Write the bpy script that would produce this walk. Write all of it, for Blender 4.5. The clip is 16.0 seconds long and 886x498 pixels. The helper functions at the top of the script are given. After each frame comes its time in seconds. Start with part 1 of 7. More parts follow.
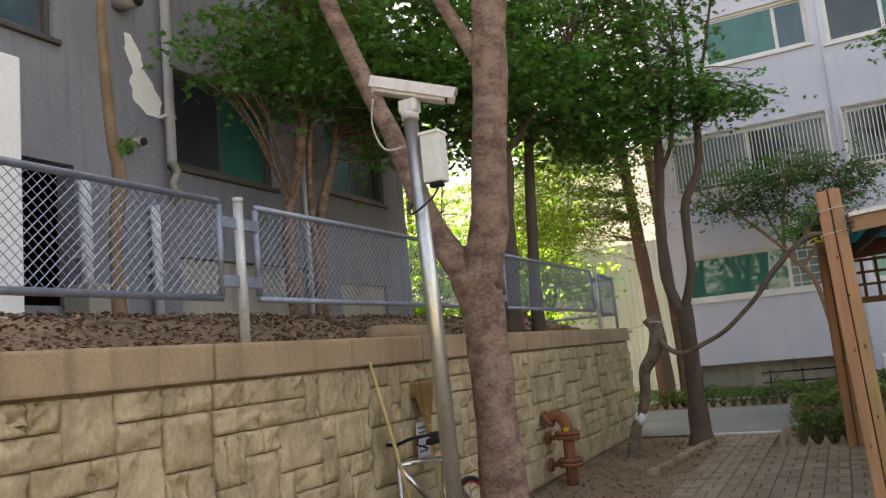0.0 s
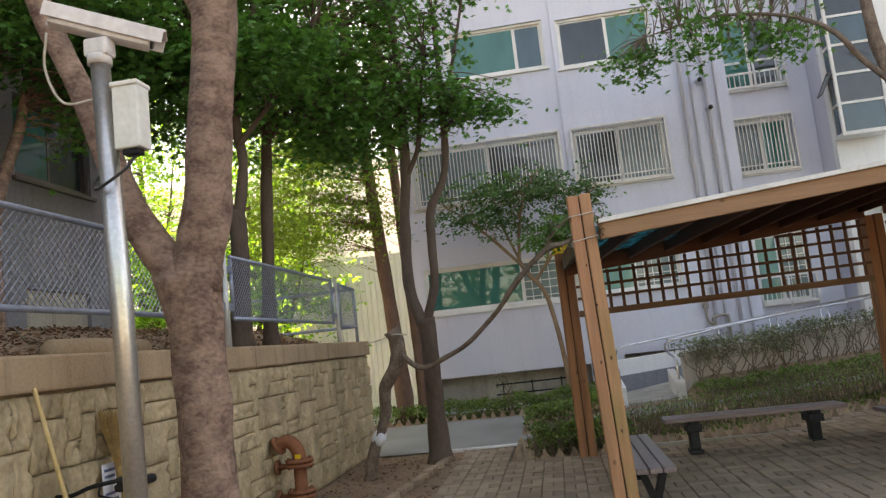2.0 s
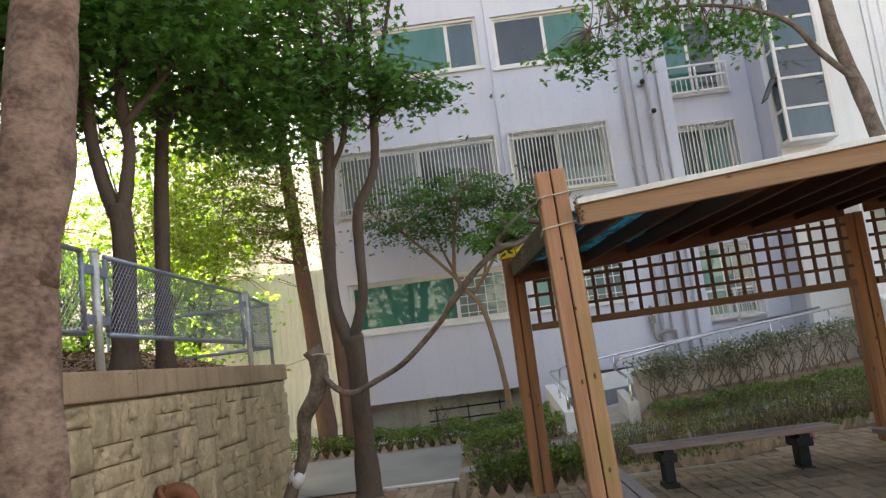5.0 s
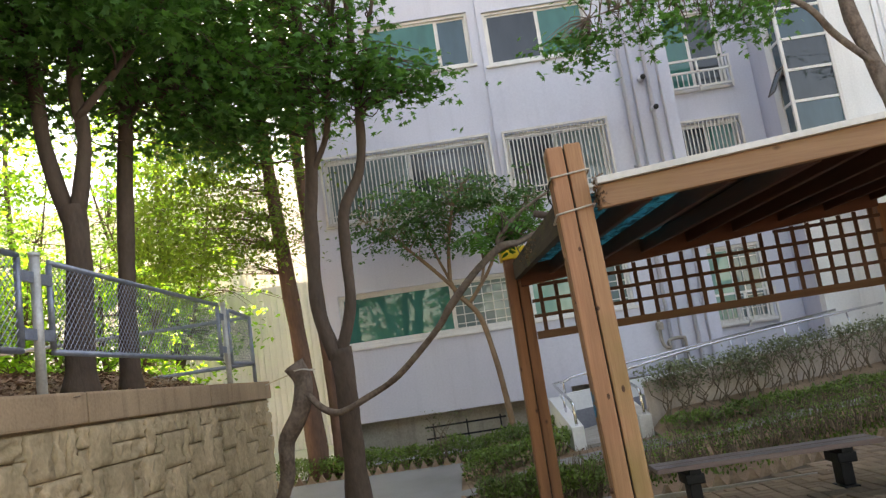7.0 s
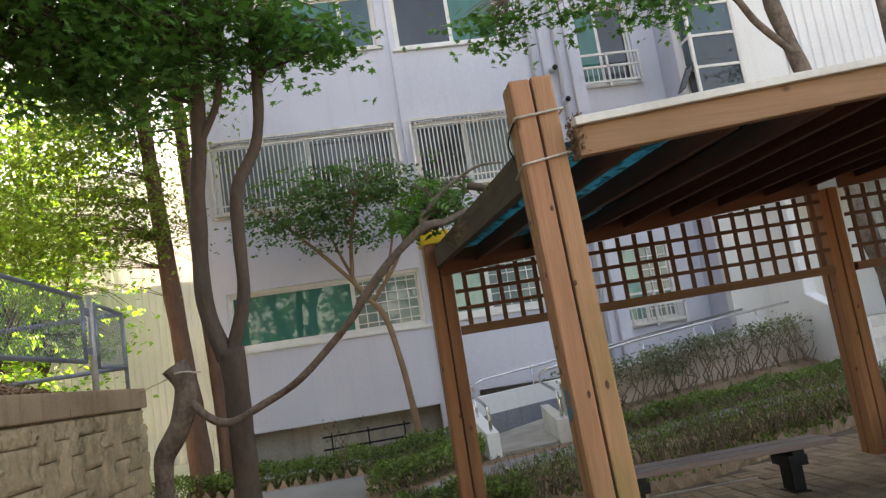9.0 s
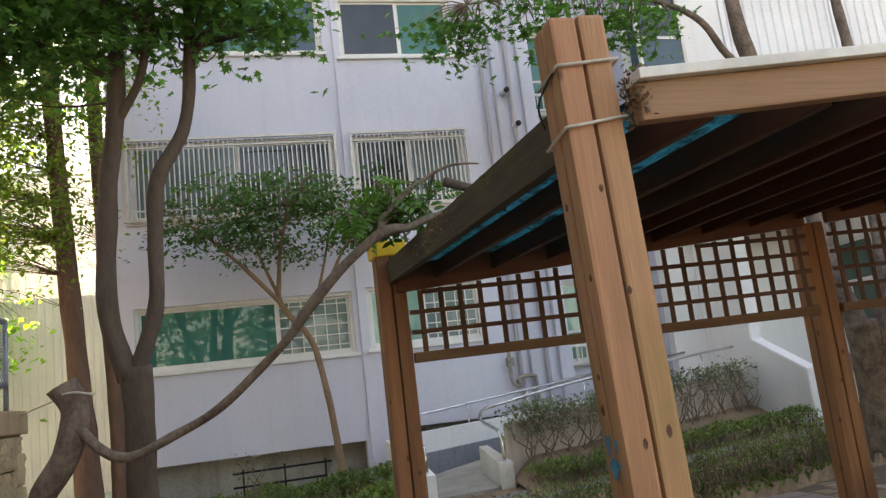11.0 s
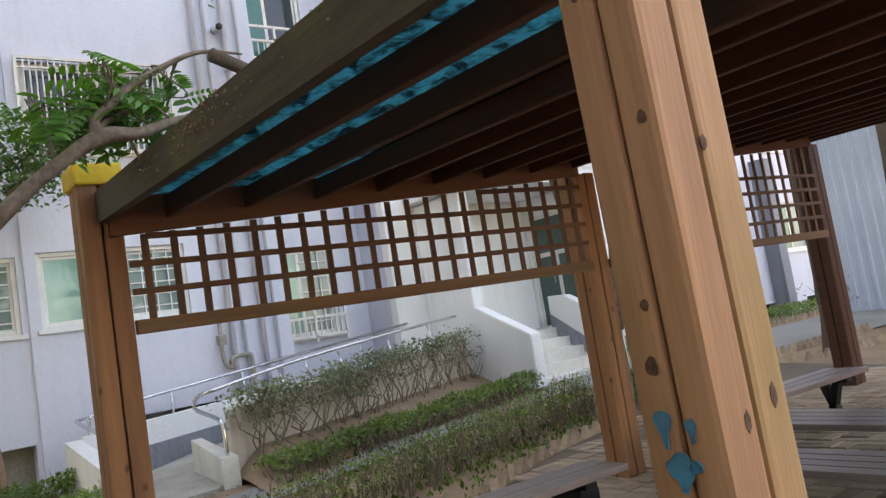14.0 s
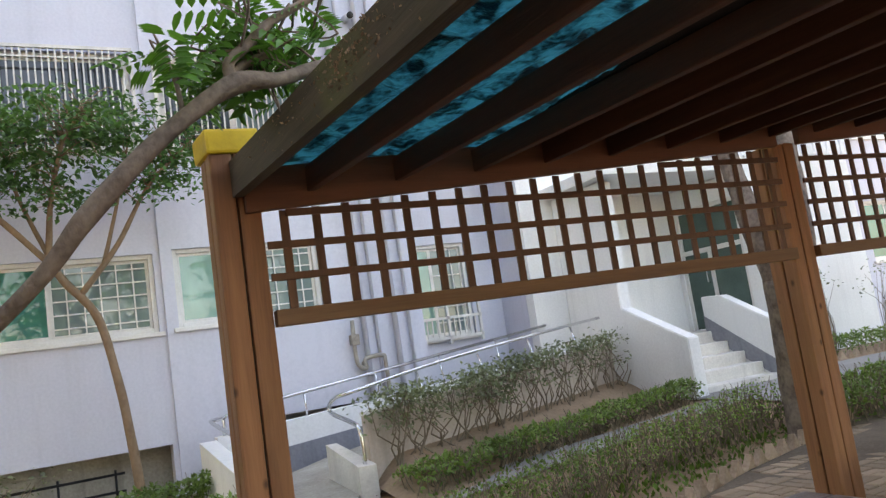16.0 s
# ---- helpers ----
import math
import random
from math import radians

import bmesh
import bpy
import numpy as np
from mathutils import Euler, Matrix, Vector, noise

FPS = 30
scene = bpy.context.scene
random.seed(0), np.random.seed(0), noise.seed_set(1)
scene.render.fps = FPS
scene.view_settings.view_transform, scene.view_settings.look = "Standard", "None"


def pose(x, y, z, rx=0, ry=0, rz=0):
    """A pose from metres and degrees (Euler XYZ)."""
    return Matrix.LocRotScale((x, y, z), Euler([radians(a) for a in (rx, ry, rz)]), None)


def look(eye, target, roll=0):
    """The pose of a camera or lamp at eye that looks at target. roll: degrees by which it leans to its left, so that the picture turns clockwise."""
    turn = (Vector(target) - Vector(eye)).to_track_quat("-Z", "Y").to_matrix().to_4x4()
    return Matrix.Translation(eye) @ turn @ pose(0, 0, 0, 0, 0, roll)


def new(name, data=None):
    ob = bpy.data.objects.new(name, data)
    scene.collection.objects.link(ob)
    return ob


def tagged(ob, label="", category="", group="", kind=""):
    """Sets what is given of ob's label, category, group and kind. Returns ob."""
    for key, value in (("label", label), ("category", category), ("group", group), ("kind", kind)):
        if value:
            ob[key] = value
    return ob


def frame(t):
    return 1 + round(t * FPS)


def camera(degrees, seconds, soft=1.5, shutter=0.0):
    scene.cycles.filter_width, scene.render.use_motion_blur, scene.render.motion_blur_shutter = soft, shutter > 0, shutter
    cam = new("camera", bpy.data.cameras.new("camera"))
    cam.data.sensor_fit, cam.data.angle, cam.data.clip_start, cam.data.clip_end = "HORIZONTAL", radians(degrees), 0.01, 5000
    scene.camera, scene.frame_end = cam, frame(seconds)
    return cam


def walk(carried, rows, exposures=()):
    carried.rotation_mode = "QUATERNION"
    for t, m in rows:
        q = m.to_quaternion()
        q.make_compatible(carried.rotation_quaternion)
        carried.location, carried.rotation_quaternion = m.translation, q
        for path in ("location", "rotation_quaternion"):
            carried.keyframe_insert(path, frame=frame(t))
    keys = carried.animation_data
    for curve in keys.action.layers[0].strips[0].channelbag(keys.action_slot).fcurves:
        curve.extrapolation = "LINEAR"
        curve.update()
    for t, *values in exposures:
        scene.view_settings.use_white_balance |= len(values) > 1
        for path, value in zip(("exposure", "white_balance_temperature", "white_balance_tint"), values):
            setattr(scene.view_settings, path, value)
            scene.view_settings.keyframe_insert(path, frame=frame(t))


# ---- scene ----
cam = camera(59.4, 16.0, soft=1.35)
METRES, EYE, TILT, LEAN, TURN = 7.5, 1.5, 0.0, 0.0, 23.2
PATH = [
    (0, (0.386, 0.062, 1.539), (-0.5, 1.833, 1.816), -5.5),
    (0.5, (0.344, 0.277, 1.526), (-0.437, 2.098, 1.802), -6.4),
    (1, (0.347, 0.532, 1.534), (-0.328, 2.395, 1.809), -6.9),
    (1.5, (0.238, 0.795, 1.532), (-0.189, 2.733, 1.784), -7.0),
    (2, (0.107, 1.014, 1.545), (-0.152, 2.982, 1.791), -6.3),
    (2.5, (0.076, 1.222, 1.508), (-0.163, 3.192, 1.755), -6.4),
    (3, (0.068, 1.474, 1.515), (-0.185, 3.443, 1.761), -7.0),
    (3.5, (0.007, 1.699, 1.532), (-0.153, 3.679, 1.766), -7.1),
    (3.7, (-0.02, 1.812, 1.535), (-0.075, 3.799, 1.757), -7.5),
    (6, (-0.235, 2.793, 1.489), (-0.29, 4.765, 1.814), -7.0),
    (6.5, (-0.236, 3.008, 1.484), (-0.219, 4.984, 1.796), -7.4),
    (7, (-0.223, 3.195, 1.514), (-0.258, 5.17, 1.829), -8.4),
    (7.5, (-0.294, 3.437, 1.491), (-0.332, 5.414, 1.796), -8.9),
    (8, (-0.348, 3.687, 1.525), (-0.203, 5.664, 1.794), -9.0),
    (8.5, (-0.386, 3.94, 1.474), (-0.161, 5.908, 1.748), -8.2),
    (8.7, (-0.406, 4.03, 1.49), (-0.169, 5.996, 1.77), -8.8),
    (10.8, (-0.625, 4.995, 1.488), (-0.274, 6.933, 1.838), -6.9),
    (11, (-0.611, 5.097, 1.508), (-0.155, 7.013, 1.858), -6.7),
    (11.5, (-0.633, 5.327, 1.503), (0.116, 7.152, 1.831), -6.6),
    (12, (-0.693, 5.548, 1.505), (0.29, 7.263, 1.809), -6.3),
    (12.5, (-0.678, 5.744, 1.468), (0.24, 7.501, 1.737), -7.1),
    (13, (-0.643, 6.013, 1.479), (0.136, 7.838, 1.731), -8.4),
    (13.5, (-0.661, 6.256, 1.483), (0.265, 8.015, 1.705), -8.6),
    (14, (-0.645, 6.487, 1.504), (0.531, 8.093, 1.698), -9.1),
    (14.5, (-0.566, 6.654, 1.502), (0.613, 8.257, 1.701), -9.3),
    (15, (-0.517, 6.85, 1.513), (0.488, 8.563, 1.746), -8.7),
    (15.5, (-0.51, 7.064, 1.509), (0.424, 8.814, 1.761), -8.4),
    (16, (-0.489, 7.291, 1.507), (0.43, 9.049, 1.759), -8.4),
]
EXPOSURES = [(0, 2.22, 10000, 17), (3.5, 2.45, 10000, 17), (7, 2.46, 10000, 17), (11, 2.44, 10000, 17), (13.5, 2.86, 9700, 18), (16, 3.02, 9500, 18)]
walk(cam, [(t, look(eye, target, roll)) for t, eye, target, roll in PATH],
     EXPOSURES)


# ---- world and light ----
world = bpy.data.worlds.new("sky")
scene.world = world
world.use_nodes = True
_n = world.node_tree.nodes
_sky = _n.new("ShaderNodeTexSky")
_sky.sky_type, _sky.sun_disc = "NISHITA", False
SUN_DIR = Vector((0.20, 0.80, 1.0)).normalized()
_sky.sun_elevation = math.asin(SUN_DIR.z)
_sky.sun_rotation = math.atan2(SUN_DIR.x, SUN_DIR.y)
_sky.air_density, _sky.dust_density = 1.0, 1.6
world.node_tree.links.new(_sky.outputs[0], _n["Background"].inputs[0])
_n["Background"].inputs[1].default_value = 0.15
sun_data = bpy.data.lights.new("sun", "SUN")
sun_data.energy, sun_data.angle, sun_data.color = 5.0, radians(0.6), (1.0, 0.93, 0.82)
sun = new("sun", sun_data)
sun.matrix_world = look(SUN_DIR * 60, (0, 0, 0))


# ---- materials ----
def material(name, base, dark=None, rough=0.8, scale=3.0, fine=40.0, bump=0.3, metal=0.0, stretch=(1, 1, 1), spread=0.5,
             random_tint=0.0, streak=0.0, spec=0.3, translucent=0.0, island=0.0):
    m = bpy.data.materials.new(name)
    m.use_nodes = True
    nt = m.node_tree
    nodes, link = nt.nodes, nt.links.new
    bsdf = nodes["Principled BSDF"]
    bsdf.inputs["Roughness"].default_value = rough
    bsdf.inputs["Metallic"].default_value = metal
    bsdf.inputs["Specular IOR Level"].default_value = spec
    geo = nodes.new("ShaderNodeNewGeometry")
    mp = nodes.new("ShaderNodeMapping")
    mp.inputs["Scale"].default_value = stretch
    link(geo.outputs["Position"], mp.inputs["Vector"])
    big, small = nodes.new("ShaderNodeTexNoise"), nodes.new("ShaderNodeTexNoise")
    for n, s, d in ((big, scale, 5.0), (small, fine, 4.0)):
        n.inputs["Scale"].default_value, n.inputs["Detail"].default_value = s, d
        link(mp.outputs[0], n.inputs["Vector"])
    add = nodes.new("ShaderNodeMath")
    add.operation = "MULTIPLY_ADD"
    link(big.outputs[0], add.inputs[0])
    add.inputs[1].default_value = 0.6
    half = nodes.new("ShaderNodeMath")
    half.operation = "MULTIPLY"
    link(small.outputs[0], half.inputs[0])
    half.inputs[1].default_value = 0.4
    link(half.outputs[0], add.inputs[2])
    rng = nodes.new("ShaderNodeMapRange")
    rng.inputs[1].default_value, rng.inputs[2].default_value = 0.5 - 0.5 * spread * 0.5, 0.5 + 0.5 * spread * 0.5
    link(add.outputs[0], rng.inputs[0])
    mix = nodes.new("ShaderNodeMix")
    mix.data_type = "RGBA"
    dark = dark or tuple(c * 0.7 for c in base)
    mix.inputs[6].default_value, mix.inputs[7].default_value = (*dark, 1), (*base, 1)
    link(rng.outputs[0], mix.inputs[0])
    colour = mix.outputs[2]
    if streak:
        sm = nodes.new("ShaderNodeMapping")
        sm.inputs["Scale"].default_value = (5.0, 5.0, 0.35)
        link(geo.outputs["Position"], sm.inputs["Vector"])
        sn = nodes.new("ShaderNodeTexNoise")
        sn.inputs["Scale"].default_value, sn.inputs["Detail"].default_value = 1.6, 6.0
        link(sm.outputs[0], sn.inputs["Vector"])
        sr = nodes.new("ShaderNodeMapRange")
        sr.inputs[1].default_value, sr.inputs[2].default_value = 0.52, 0.75
        sr.inputs[4].default_value = streak
        link(sn.outputs[0], sr.inputs[0])
        s2 = nodes.new("ShaderNodeMix")
        s2.data_type = "RGBA"
        link(sr.outputs[0], s2.inputs[0])
        link(colour, s2.inputs[6])
        s2.inputs[7].default_value = (*[c * 0.45 for c in dark], 1)
        colour = s2.outputs[2]
    if random_tint or island:
        src = nodes.new("ShaderNodeObjectInfo").outputs["Random"] if random_tint else geo.outputs["Random Per Island"]
        amount = random_tint or island
        hv = nodes.new("ShaderNodeHueSaturation")
        vr = nodes.new("ShaderNodeMapRange")
        vr.inputs[3].default_value, vr.inputs[4].default_value = 1 - amount, 1 + amount
        link(src, vr.inputs[0])
        link(vr.outputs[0], hv.inputs["Value"])
        link(colour, hv.inputs["Color"])
        colour = hv.outputs[0]
    link(colour, bsdf.inputs["Base Color"])
    if bump:
        b = nodes.new("ShaderNodeBump")
        b.inputs["Strength"].default_value, b.inputs["Distance"].default_value = bump, 0.02
        link(add.outputs[0], b.inputs["Height"])
        link(b.outputs[0], bsdf.inputs["Normal"])
    if translucent:
        tr, ms = nodes.new("ShaderNodeBsdfTranslucent"), nodes.new("ShaderNodeMixShader")
        tint = nodes.new("ShaderNodeMix")
        tint.data_type, tint.blend_type = "RGBA", "MULTIPLY"
        tint.inputs[0].default_value = 1.0
        link(colour, tint.inputs[6])
        tint.inputs[7].default_value = (1.7, 1.7, 0.8, 1) if base[1] > base[2] else (1.0, 1.2, 1.2, 1) if base[1] > base[0] else (1, 1, 1, 1)
        link(tint.outputs[2], tr.inputs[0])
        ms.inputs[0].default_value = translucent
        link(bsdf.outputs[0], ms.inputs[1])
        link(tr.outputs[0], ms.inputs[2])
        link(ms.outputs[0], nodes["Material Output"].inputs[0])
    return m


def wood(name, base, dark, axis, rough=0.7, knots=True, moss=0.0, streak=0.0):
    """Sawn timber with grain along an axis, knots and a little moss."""
    st = [14.0, 14.0, 14.0]
    st["xyz".index(axis)] = 0.7
    m = material(name, base, dark, rough, 1.6, 9.0, 0.25, stretch=tuple(st), spread=0.9, random_tint=0.12, streak=streak)
    nodes, link = m.node_tree.nodes, m.node_tree.links.new
    bsdf = nodes["Principled BSDF"]
    src = bsdf.inputs["Base Color"].links[0].from_socket
    geo = nodes.new("ShaderNodeNewGeometry")
    if knots:
        mp = nodes.new("ShaderNodeMapping")
        sc = [7.0, 7.0, 7.0]
        sc["xyz".index(axis)] = 4.6
        mp.inputs["Scale"].default_value = sc
        link(geo.outputs["Position"], mp.inputs["Vector"])
        v = nodes.new("ShaderNodeTexVoronoi")
        v.inputs["Scale"].default_value = 0.95
        link(mp.outputs[0], v.inputs["Vector"])
        r = nodes.new("ShaderNodeMapRange")
        r.inputs[1].default_value, r.inputs[2].default_value = 0.045, 0.13
        r.inputs[3].default_value, r.inputs[4].default_value = 0.85, 0.0
        link(v.outputs["Distance"], r.inputs[0])
        mx = nodes.new("ShaderNodeMix")
        mx.data_type = "RGBA"
        link(r.outputs[0], mx.inputs[0])
        link(src, mx.inputs[6])
        mx.inputs[7].default_value = (*[c * 0.32 for c in dark], 1)
        src = mx.outputs[2]
    if moss:
        n = nodes.new("ShaderNodeTexNoise")
        n.inputs["Scale"].default_value, n.inputs["Detail"].default_value = 1.7, 6.0
        link(geo.outputs["Position"], n.inputs["Vector"])
        r2 = nodes.new("ShaderNodeMapRange")
        r2.inputs[1].default_value, r2.inputs[2].default_value, r2.inputs[4].default_value = 0.56 - 0.14 * moss, 0.76 - 0.14 * moss, moss
        link(n.outputs[0], r2.inputs[0])
        m2 = nodes.new("ShaderNodeMix")
        m2.data_type = "RGBA"
        link(r2.outputs[0], m2.inputs[0])
        link(src, m2.inputs[6])
        m2.inputs[7].default_value = (0.16, 0.17, 0.035, 1)
        src = m2.outputs[2]
    link(src, bsdf.inputs["Base Color"])
    return m


def glass(name, tint, rough=0.02):
    """A window pane: dark or curtained behind, mirror-smooth in front."""
    m = material(name, tint, tuple(c * 0.55 for c in tint), rough, 0.9, 3.0, 0.0, spec=0.5, spread=0.8, stretch=(1.6, 1.6, 0.5))
    m.node_tree.nodes["Principled BSDF"].inputs["IOR"].default_value = 1.5
    return m


M_FACADE = material("facade_paint", (0.60, 0.605, 0.675), (0.51, 0.52, 0.59), 0.75, 0.5, 30, 0.12, streak=0.10)
M_FACADE_BLUE = material("facade_paint_blue", (0.60, 0.61, 0.675), (0.52, 0.53, 0.60), 0.75, 0.5, 30, 0.12, streak=0.09)
M_WHITE_WALL = material("white_wall_paint", (0.82, 0.82, 0.80), (0.70, 0.70, 0.68), 0.75, 0.6, 30, 0.1, streak=0.12)
M_GREY_WALL = material("grey_wall_paint", (0.25, 0.255, 0.28), (0.18, 0.185, 0.21), 0.85, 0.7, 25, 0.25, streak=0.35)
M_PLINTH = material("weathered_concrete", (0.46, 0.43, 0.37), (0.30, 0.28, 0.24), 0.9, 1.2, 35, 0.4, streak=0.4)
# near-black for the shade inside rooms, flue mouths and post grooves
M_DARK = material("recess_shade", (0.03, 0.03, 0.028), None, 0.9, 2, 20, 0.1)
M_BLOCK = material("embossed_concrete", (0.59, 0.45, 0.285), (0.30, 0.231, 0.135), 0.92, 3.0, 34, 1.0, stretch=(1.0, 1.2, 0.8), spread=0.66, random_tint=0.07, streak=0.32)
M_JOINT = material("embossed_concrete_joint", (0.40, 0.31, 0.205), (0.25, 0.19, 0.125), 0.95, 3, 40, 0.5)
M_CAP = material("cast_concrete_cap", (0.47, 0.330, 0.207), (0.27, 0.185, 0.117), 0.92, 2.2, 45, 0.5, spread=0.8, streak=0.45)
M_SOIL = material("bare_soil", (0.33, 0.225, 0.145), (0.17, 0.112, 0.072), 0.97, 1.1, 22, 1.0, spread=0.9)
M_LITTER = material("dry_leaf_litter", (0.27, 0.165, 0.10), (0.12, 0.07, 0.045), 0.95, 2.0, 9, 0.4, spread=1.0, island=0.5)
M_ASPHALT = material("grey_path", (0.27, 0.262, 0.25), (0.19, 0.183, 0.172), 0.9, 0.8, 60, 0.4)
M_PAVER = material("brown_grey_paver", (0.36, 0.265, 0.185), (0.21, 0.155, 0.11), 0.88, 1.0, 45, 0.5, spread=0.9, random_tint=0.22)
M_PAVER_REST = material("brown_grey_paver_rest", (0.36, 0.265, 0.185), (0.21, 0.155, 0.11), 0.88, 1.0, 45, 0.5, spread=0.9, island=0.22)
M_SAND = material("paver_joint_sand", (0.15, 0.115, 0.085), (0.09, 0.07, 0.05), 0.97, 2, 40, 0.5)
M_POST = wood("weathered_post_timber", (0.52, 0.265, 0.145), (0.33, 0.15, 0.08), "z", 0.62, True, 0.2, 0.45)
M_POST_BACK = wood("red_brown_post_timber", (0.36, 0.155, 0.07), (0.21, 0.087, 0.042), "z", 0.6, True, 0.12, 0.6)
M_POST_MOSSY = wood("mossy_post_timber", (0.50, 0.27, 0.145), (0.32, 0.155, 0.08), "z", 0.65, True, 0.6, 0.3)
M_BEAM_X = wood("weathered_beam_timber", (0.36, 0.205, 0.115), (0.23, 0.12, 0.065), "x", 0.65, True, 0.3)
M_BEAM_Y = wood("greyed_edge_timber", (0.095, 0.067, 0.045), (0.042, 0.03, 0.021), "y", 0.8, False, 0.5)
# dark base includes the shade under the roof; also on the shaded far post
M_RAFTER = wood("red_brown_rafter_shaded", (0.105, 0.037, 0.019), (0.06, 0.021, 0.0115), "y", 0.6, False)
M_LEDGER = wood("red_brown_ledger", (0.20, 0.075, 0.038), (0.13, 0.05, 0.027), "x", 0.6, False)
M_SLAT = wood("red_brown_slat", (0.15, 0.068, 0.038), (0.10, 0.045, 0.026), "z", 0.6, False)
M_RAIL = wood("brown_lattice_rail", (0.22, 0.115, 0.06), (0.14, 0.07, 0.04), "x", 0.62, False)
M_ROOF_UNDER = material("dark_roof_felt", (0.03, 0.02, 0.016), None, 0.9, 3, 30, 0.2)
# near-black noise in the colour paints the shade in the wrinkles
M_TARP = material("teal_tarpaulin_shaded_folds", (0.003, 0.21, 0.27), (0.0, 0.008, 0.012), 0.4, 9.0, 30, 1.0, spread=0.30, translucent=0.32, spec=0.12)
M_ROOF_EDGE = material("white_roof_edge", (0.75, 0.73, 0.68), (0.6, 0.58, 0.53), 0.6, 3, 30, 0.1)
M_YELLOW = material("yellow_plastic", (0.75, 0.47, 0.03), (0.6, 0.36, 0.02), 0.5, 6, 30, 0.2, streak=0.2)
M_BENCH = wood("purple_brown_bench_timber", (0.25, 0.18, 0.17), (0.16, 0.11, 0.105), "x", 0.33, False)
M_BENCH_Y = wood("grey_brown_bench_timber", (0.24, 0.185, 0.175), (0.15, 0.112, 0.105), "y", 0.33, False)
M_IRON = material("black_cast_iron", (0.025, 0.025, 0.027), None, 0.5, 8, 50, 0.3, metal=0.6)
M_STEEL = material("stainless_steel", (0.72, 0.72, 0.73), (0.6, 0.6, 0.61), 0.22, 8, 60, 0.05, metal=1.0)
M_GALV = material("galvanised_steel", (0.30, 0.34, 0.41), (0.22, 0.25, 0.31), 0.45, 12, 60, 0.1, metal=0.55)
M_GALV_POST = material("zinc_painted_post", (0.58, 0.59, 0.58), (0.42, 0.42, 0.40), 0.5, 6, 50, 0.15, metal=0.3, streak=0.3)
M_POLE = material("brushed_pole", (0.62, 0.60, 0.55), (0.45, 0.43, 0.40), 0.3, 3, 50, 0.08, metal=0.85, streak=0.2)
M_CAMERA_BODY = material("cream_camera_housing", (0.72, 0.67, 0.63), (0.58, 0.52, 0.48), 0.45, 6, 30, 0.05, streak=0.25)
M_BOXWHITE = material("white_junction_box", (0.78, 0.77, 0.70), (0.64, 0.62, 0.55), 0.45, 4, 30, 0.05, streak=0.2)
M_RUST = material("rusty_iron", (0.30, 0.115, 0.055), (0.15, 0.055, 0.03), 0.85, 8, 45, 0.6, spread=0.9)
M_FRAME = material("window_frame_white", (0.74, 0.72, 0.68), (0.62, 0.60, 0.56), 0.5, 3, 40, 0.05, streak=0.15)
M_FRAME_DARK = material("window_frame_bronze", (0.10, 0.09, 0.085), None, 0.45, 3, 40, 0.05)
M_GRILLE = material("aluminium_grille", (0.66, 0.63, 0.58), (0.5, 0.47, 0.43), 0.45, 6, 40, 0.05, metal=0.2)
M_GLASS_TEAL = glass("teal_curtained_glass", (0.035, 0.19, 0.16))
M_GLASS_MINT = glass("mint_frosted_glass", (0.22, 0.42, 0.36))
M_GLASS_DARK = glass("dark_glass", (0.05, 0.06, 0.07))
M_GLASS_BLUE = glass("blue_grey_glass", (0.06, 0.115, 0.14))
M_GLASS_PALE = glass("pale_curtained_glass", (0.20, 0.27, 0.27))
M_PIPE = material("painted_pipe", (0.60, 0.61, 0.66), (0.5, 0.5, 0.54), 0.6, 5, 40, 0.05, streak=0.25)
M_PIPE_RAW = material("dull_gas_pipe", (0.33, 0.30, 0.26), (0.22, 0.19, 0.16), 0.55, 8, 40, 0.2)
M_DOOR = material("dark_green_door", (0.075, 0.125, 0.108), (0.055, 0.095, 0.08), 0.35, 3, 40, 0.05)
M_BARK = material("brown_bark", (0.33, 0.215, 0.16), (0.125, 0.074, 0.055), 0.92, 6, 30, 1.0, stretch=(1, 1, 1.5), spread=0.48)
M_BARK_CONIFER = material("red_brown_conifer_bark", (0.21, 0.12, 0.082), (0.11, 0.062, 0.045), 0.92, 8, 34, 0.9, stretch=(1, 1, 0.25), spread=0.8)
M_BARK_DARK = material("dark_bark", (0.14, 0.10, 0.077), (0.07, 0.05, 0.039), 0.93, 6, 35, 0.9, stretch=(1, 1, 0.4), spread=0.9)
M_BARK_GREY = material("grey_brown_bark", (0.235, 0.175, 0.135), (0.10, 0.072, 0.056), 0.93, 9, 34, 1.0, stretch=(1, 1, 0.8), spread=0.55)
M_BARK_TAN = material("tan_bark", (0.30, 0.195, 0.12), (0.15, 0.095, 0.06), 0.9, 6, 30, 0.6, stretch=(1, 1, 0.6), spread=0.9)
M_MAPLE = material("maple_leaf", (0.085, 0.235, 0.062), (0.05, 0.15, 0.042), 0.5, 0.8, 6, 0.0, translucent=0.40, island=0.35)
M_FERN = material("feathery_leaf", (0.17, 0.27, 0.065), (0.11, 0.15, 0.04), 0.5, 0.8, 6, 0.0, translucent=0.58, island=0.3)
M_SUNLEAF = material("bright_leaf", (0.22, 0.42, 0.085), (0.10, 0.23, 0.045), 0.5, 0.9, 5, 0.0, translucent=0.58, island=0.5)
M_SMALLLEAF = material("small_tree_leaf", (0.08, 0.185, 0.065), (0.045, 0.115, 0.042), 0.45, 0.8, 6, 0.0, translucent=0.35, island=0.3)
M_BIGLEAF = material("glossy_compound_leaf", (0.075, 0.20, 0.04), (0.045, 0.13, 0.028), 0.35, 0.8, 6, 0.0, translucent=0.4, island=0.25)
